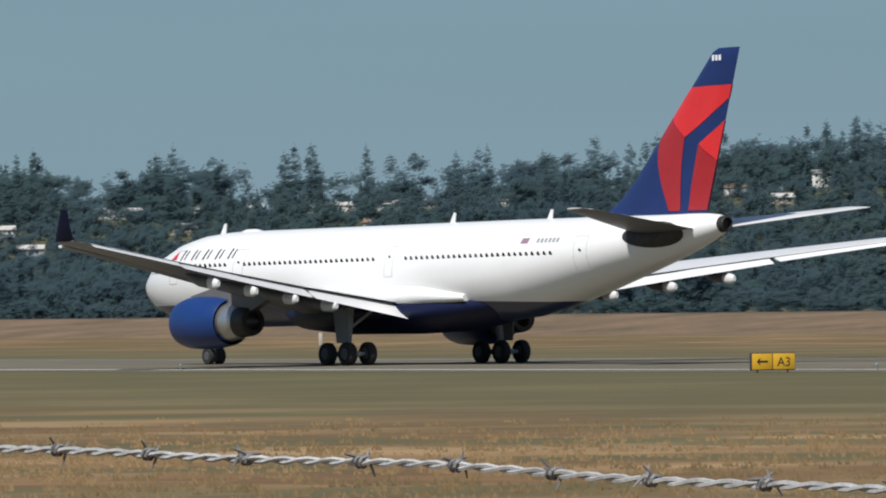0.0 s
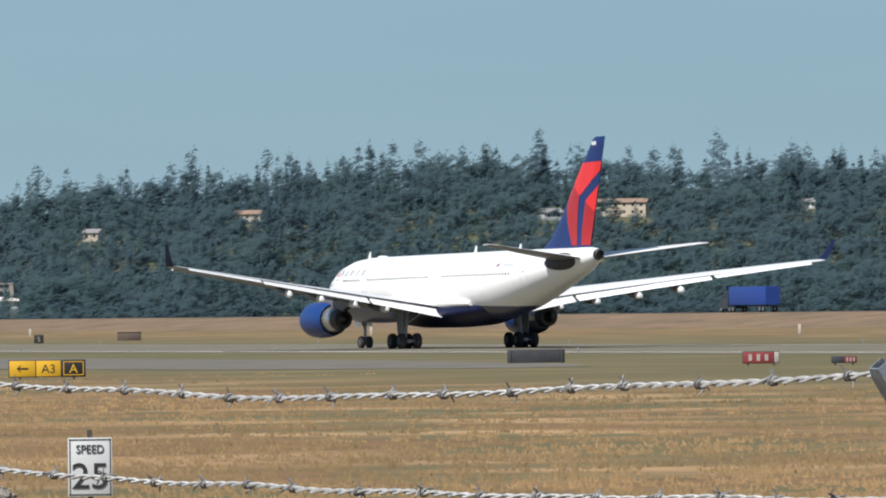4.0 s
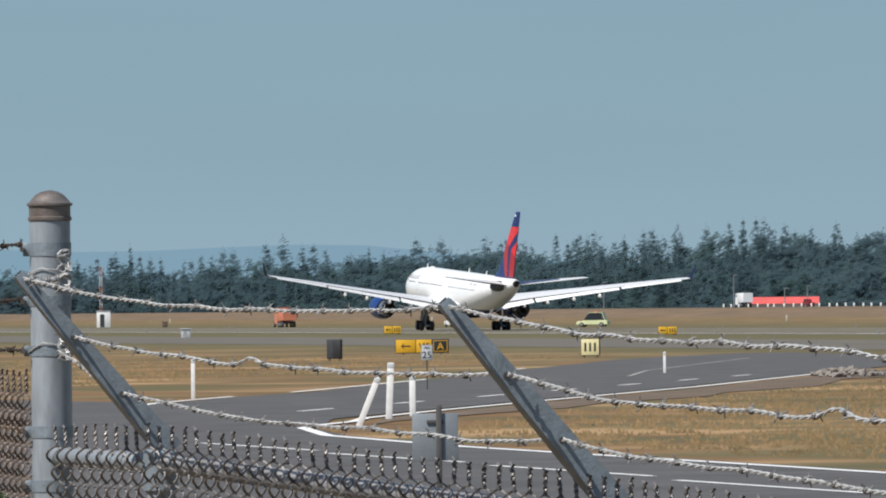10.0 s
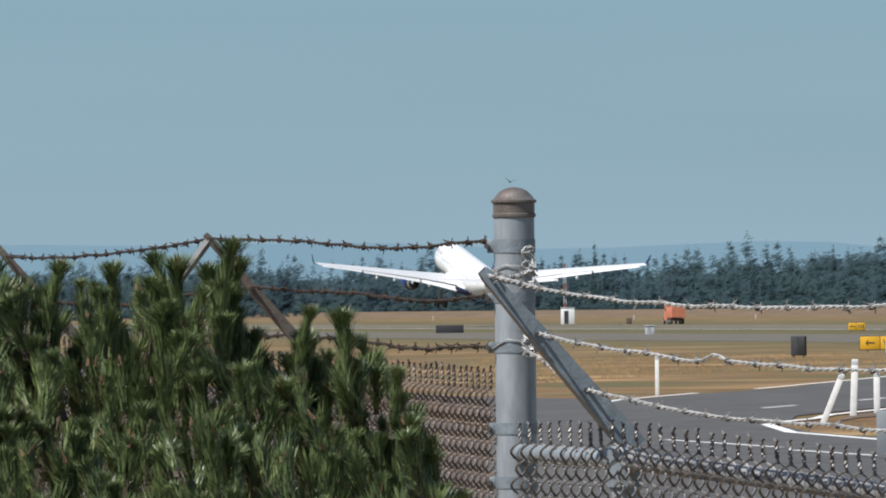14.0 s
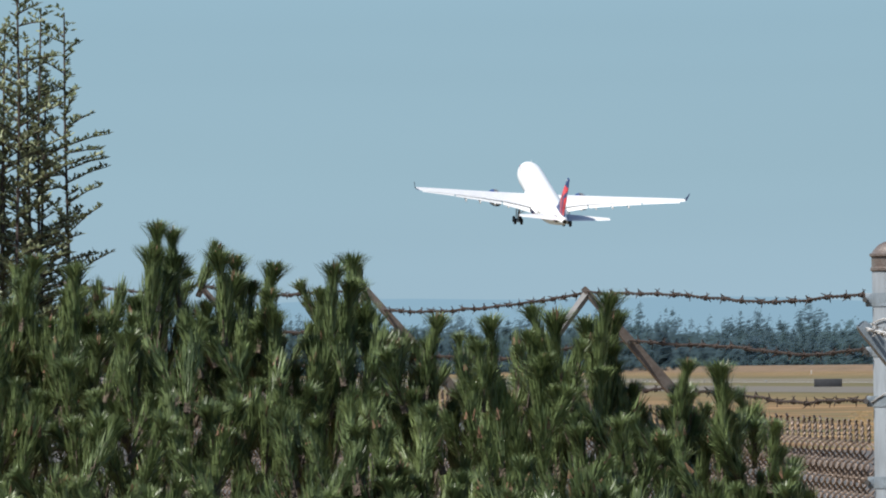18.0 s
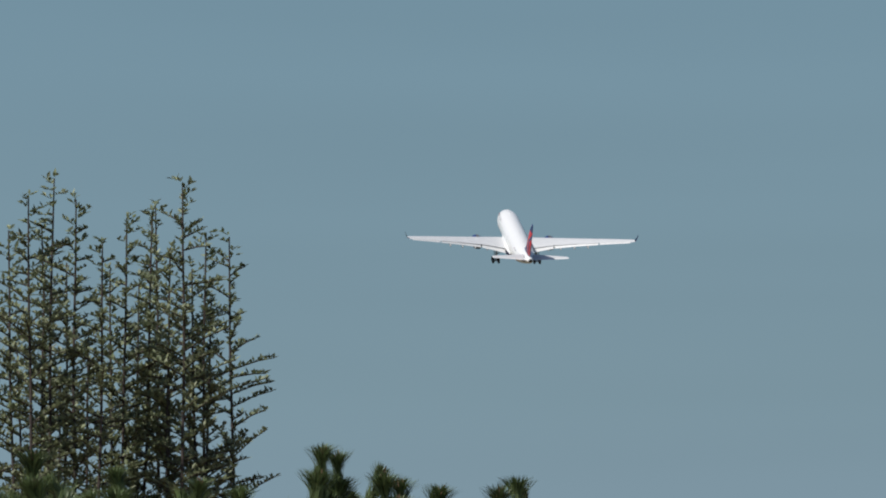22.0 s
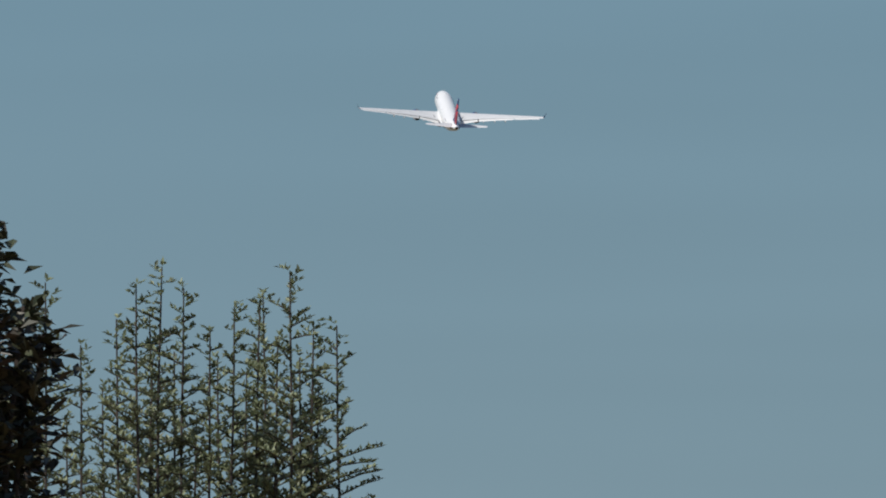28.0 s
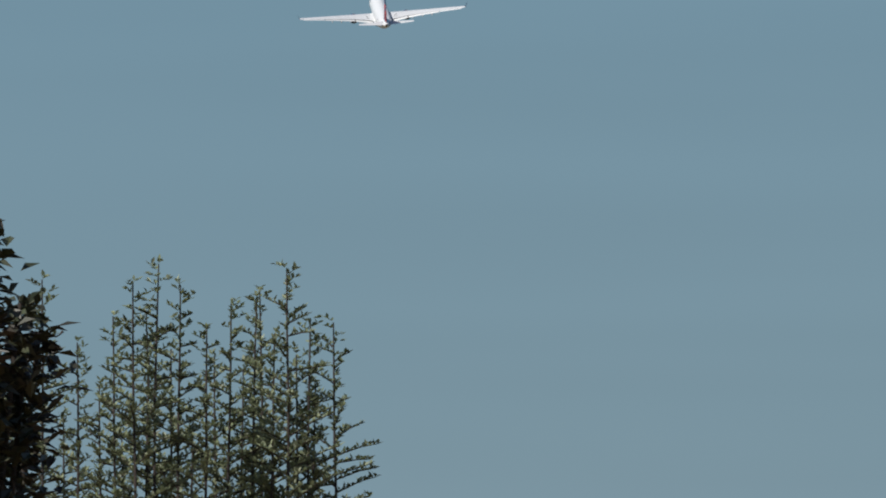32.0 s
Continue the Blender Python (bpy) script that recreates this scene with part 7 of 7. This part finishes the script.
# ---- what moves ----
def fly(x, y, z, turn, pitch=0.0, bank=0.0):
    """The airliner's pose: its heading left of +y, nose up, left wing up."""
    return pose(x, y, z, bank, -pitch, 90 + turn)


def motions():
    walk(PLANE, [
        (0, fly(159.45, 441.30, 0.00, 14.68, -0.55, 0.00)),
        (1, fly(144.29, 499.19, 0.00, 14.68, -0.55, 0.00)),
        (2.5, fly(120.47, 590.15, 0.00, 14.68, -0.55, 0.00)),
        (4.5, fly(86.84, 718.57, 0.00, 14.68, -0.55, 0.00)),
        (6, fly(60.33, 819.80, 0.00, 14.68, -0.55, 0.00)),
        (8, fly(22.87, 964.20, 0.00, 15.13, 0.96, 0.81)),
        (9, fly(3.35, 1039.11, 0.00, 15.22, 1.56, 0.96)),
        (10.5, fly(-26.29, 1154.23, 0.00, 14.57, 3.11, 1.06)),
        (11.5, fly(-47.00, 1232.37, 0.98, 14.96, 5.64, 1.70)),
        (13, fly(-78.74, 1351.45, 2.06, 14.33, 7.12, 1.53)),
        (16.5, fly(-155.12, 1635.57, 17.92, 14.47, 13.31, 1.21)),
        (17.5, fly(-177.64, 1717.69, 27.97, 14.66, 15.17, 2.96)),
        (19, fly(-209.77, 1841.71, 46.99, 14.47, 15.30, 3.13)),
        (22, fly(-272.49, 2089.92, 87.72, 14.12, 16.80, 1.30)),
        (23, fly(-293.61, 2171.99, 102.74, 14.43, 16.60, 2.25)),
        (24, fly(-314.29, 2253.61, 118.07, 14.13, 16.50, 3.03)),
        (25, fly(-334.22, 2334.67, 132.87, 13.89, 16.60, 3.21)),
        (25.5, fly(-343.79, 2374.98, 140.31, 13.74, 16.60, 3.08)),
        (27.5, fly(-381.50, 2533.51, 169.48, 13.66, 16.70, 3.01)),
        (28, fly(-390.65, 2572.38, 177.31, 13.30, 16.80, 3.33)),
        (29, fly(-408.02, 2649.15, 191.42, 12.84, 16.50, 2.71)),
        (30, fly(-425.01, 2724.20, 205.40, 12.90, 16.10, 0.90)),
        (31, fly(-440.34, 2797.59, 219.11, 12.92, 15.60, -2.41)),
        (32, fly(-457.30, 2868.18, 232.66, 13.25, 16.40, -4.06)),
    ])
    # traffic on the embankment: survey step at a time, metres a second along the road, lane
    for ob, u0, t0, v, lane in ((LORRY_A, 4637, 0.7, 16.8, 544), (LORRY_B, 3465, 2.0, 19, 544), (CARRIER, 4258, 1.0, -22, 551), (BOX_VAN, 1231, 6.0, 20, 544), (RED_PICKUP, 1338, 6.0, 18, 544), (GREY_CAR, 1474, 6.0, -20, 551), (BLACK_CAR, 1575, 6.0, -20, 551)):
        start = lane / math.tan(radians(bearing(u0)) + HEAD) - v * t0
        walk(ob, [(t, Matrix.Translation(W(start + v * t, lane, 2.16)) @ pose(0, 0, 0, 0, 0, math.degrees(HEAD) + (90 if v > 0 else -90))) for t in (0, 16, 32)])
    for ob, al, v, lane in ((ORANGE_TRUCK, 1233.0, 15.4, 310), (WHITE_PICKUP, 1440.0, -16.7, 312)):     # service road beyond the runway
        walk(ob, [(t, Matrix.Translation(W(al + v * t, lane, 0.0)) @ pose(0, 0, 0, 0, 0, math.degrees(HEAD) + (90 if v > 0 else -90))) for t in (0, 16, 32)])
    for w, side in zip(WINGS, (1, -1)):
        x, y, z = w.matrix_basis.translation
        walk(w, [(0, pose(x, y, z)), (8, pose(x, y, z)), (10, pose(x, y, z, 1.2 * side)), (13, pose(x, y, z, 2.6 * side)), (18, pose(x, y, z, 2.6 * side)), (23, pose(x, y, z, 1.6 * side)), (32, pose(x, y, z, 1.2 * side))])

    # the bird rises from behind the fence, turns and flies off: azimuth, elevation, distance
    rows = []
    for t, az, el, d, turn in ((0, -24.0, 0.2, 230, -60), (10, -9.0, 0.1, 215, -60), (13, -4.7, 0.25, 205, -60), (13.6, -4.085, 0.539, 200, -50), (13.8, -3.96, 0.80, 198, -30), (14.0, -3.72, 0.868, 195, 20),
                               (14.2, -4.06, 1.025, 191, 70), (14.3, -4.505, 1.077, 190, 85), (14.4, -5.112, 1.119, 190, 90), (14.5, -5.818, 1.045, 190, 92), (14.8, -8.0, 0.7, 188, 95), (16, -17, 0.9, 180, 100), (32, -75, 1.5, 160, 150)):
        a = radians(az)
        rows.append((t, pose(d * math.sin(a), d * math.cos(a), EYE.z + d * math.tan(radians(el)), 12, -4, 90 + turn)))
    walk(BIRD, rows)
    for leg, hinge, side in LEGS:
        x, y, z = hinge
        turned = (lambda q, drop=0.0: pose(x, y, z - drop, -q * side)) if side else (lambda q, drop=0.0: pose(x, y, z - drop, 0, -q))
        walk(leg, [(0, turned(0)), (10.8, turned(0)), (12, turned(0, 0.55)), (23.2, turned(0, 0.55)), (25.5, turned(38, 0.4)), (27.5, turned(66, 0.2)), (29.5, turned(96)), (32, turned(96))])


motions()
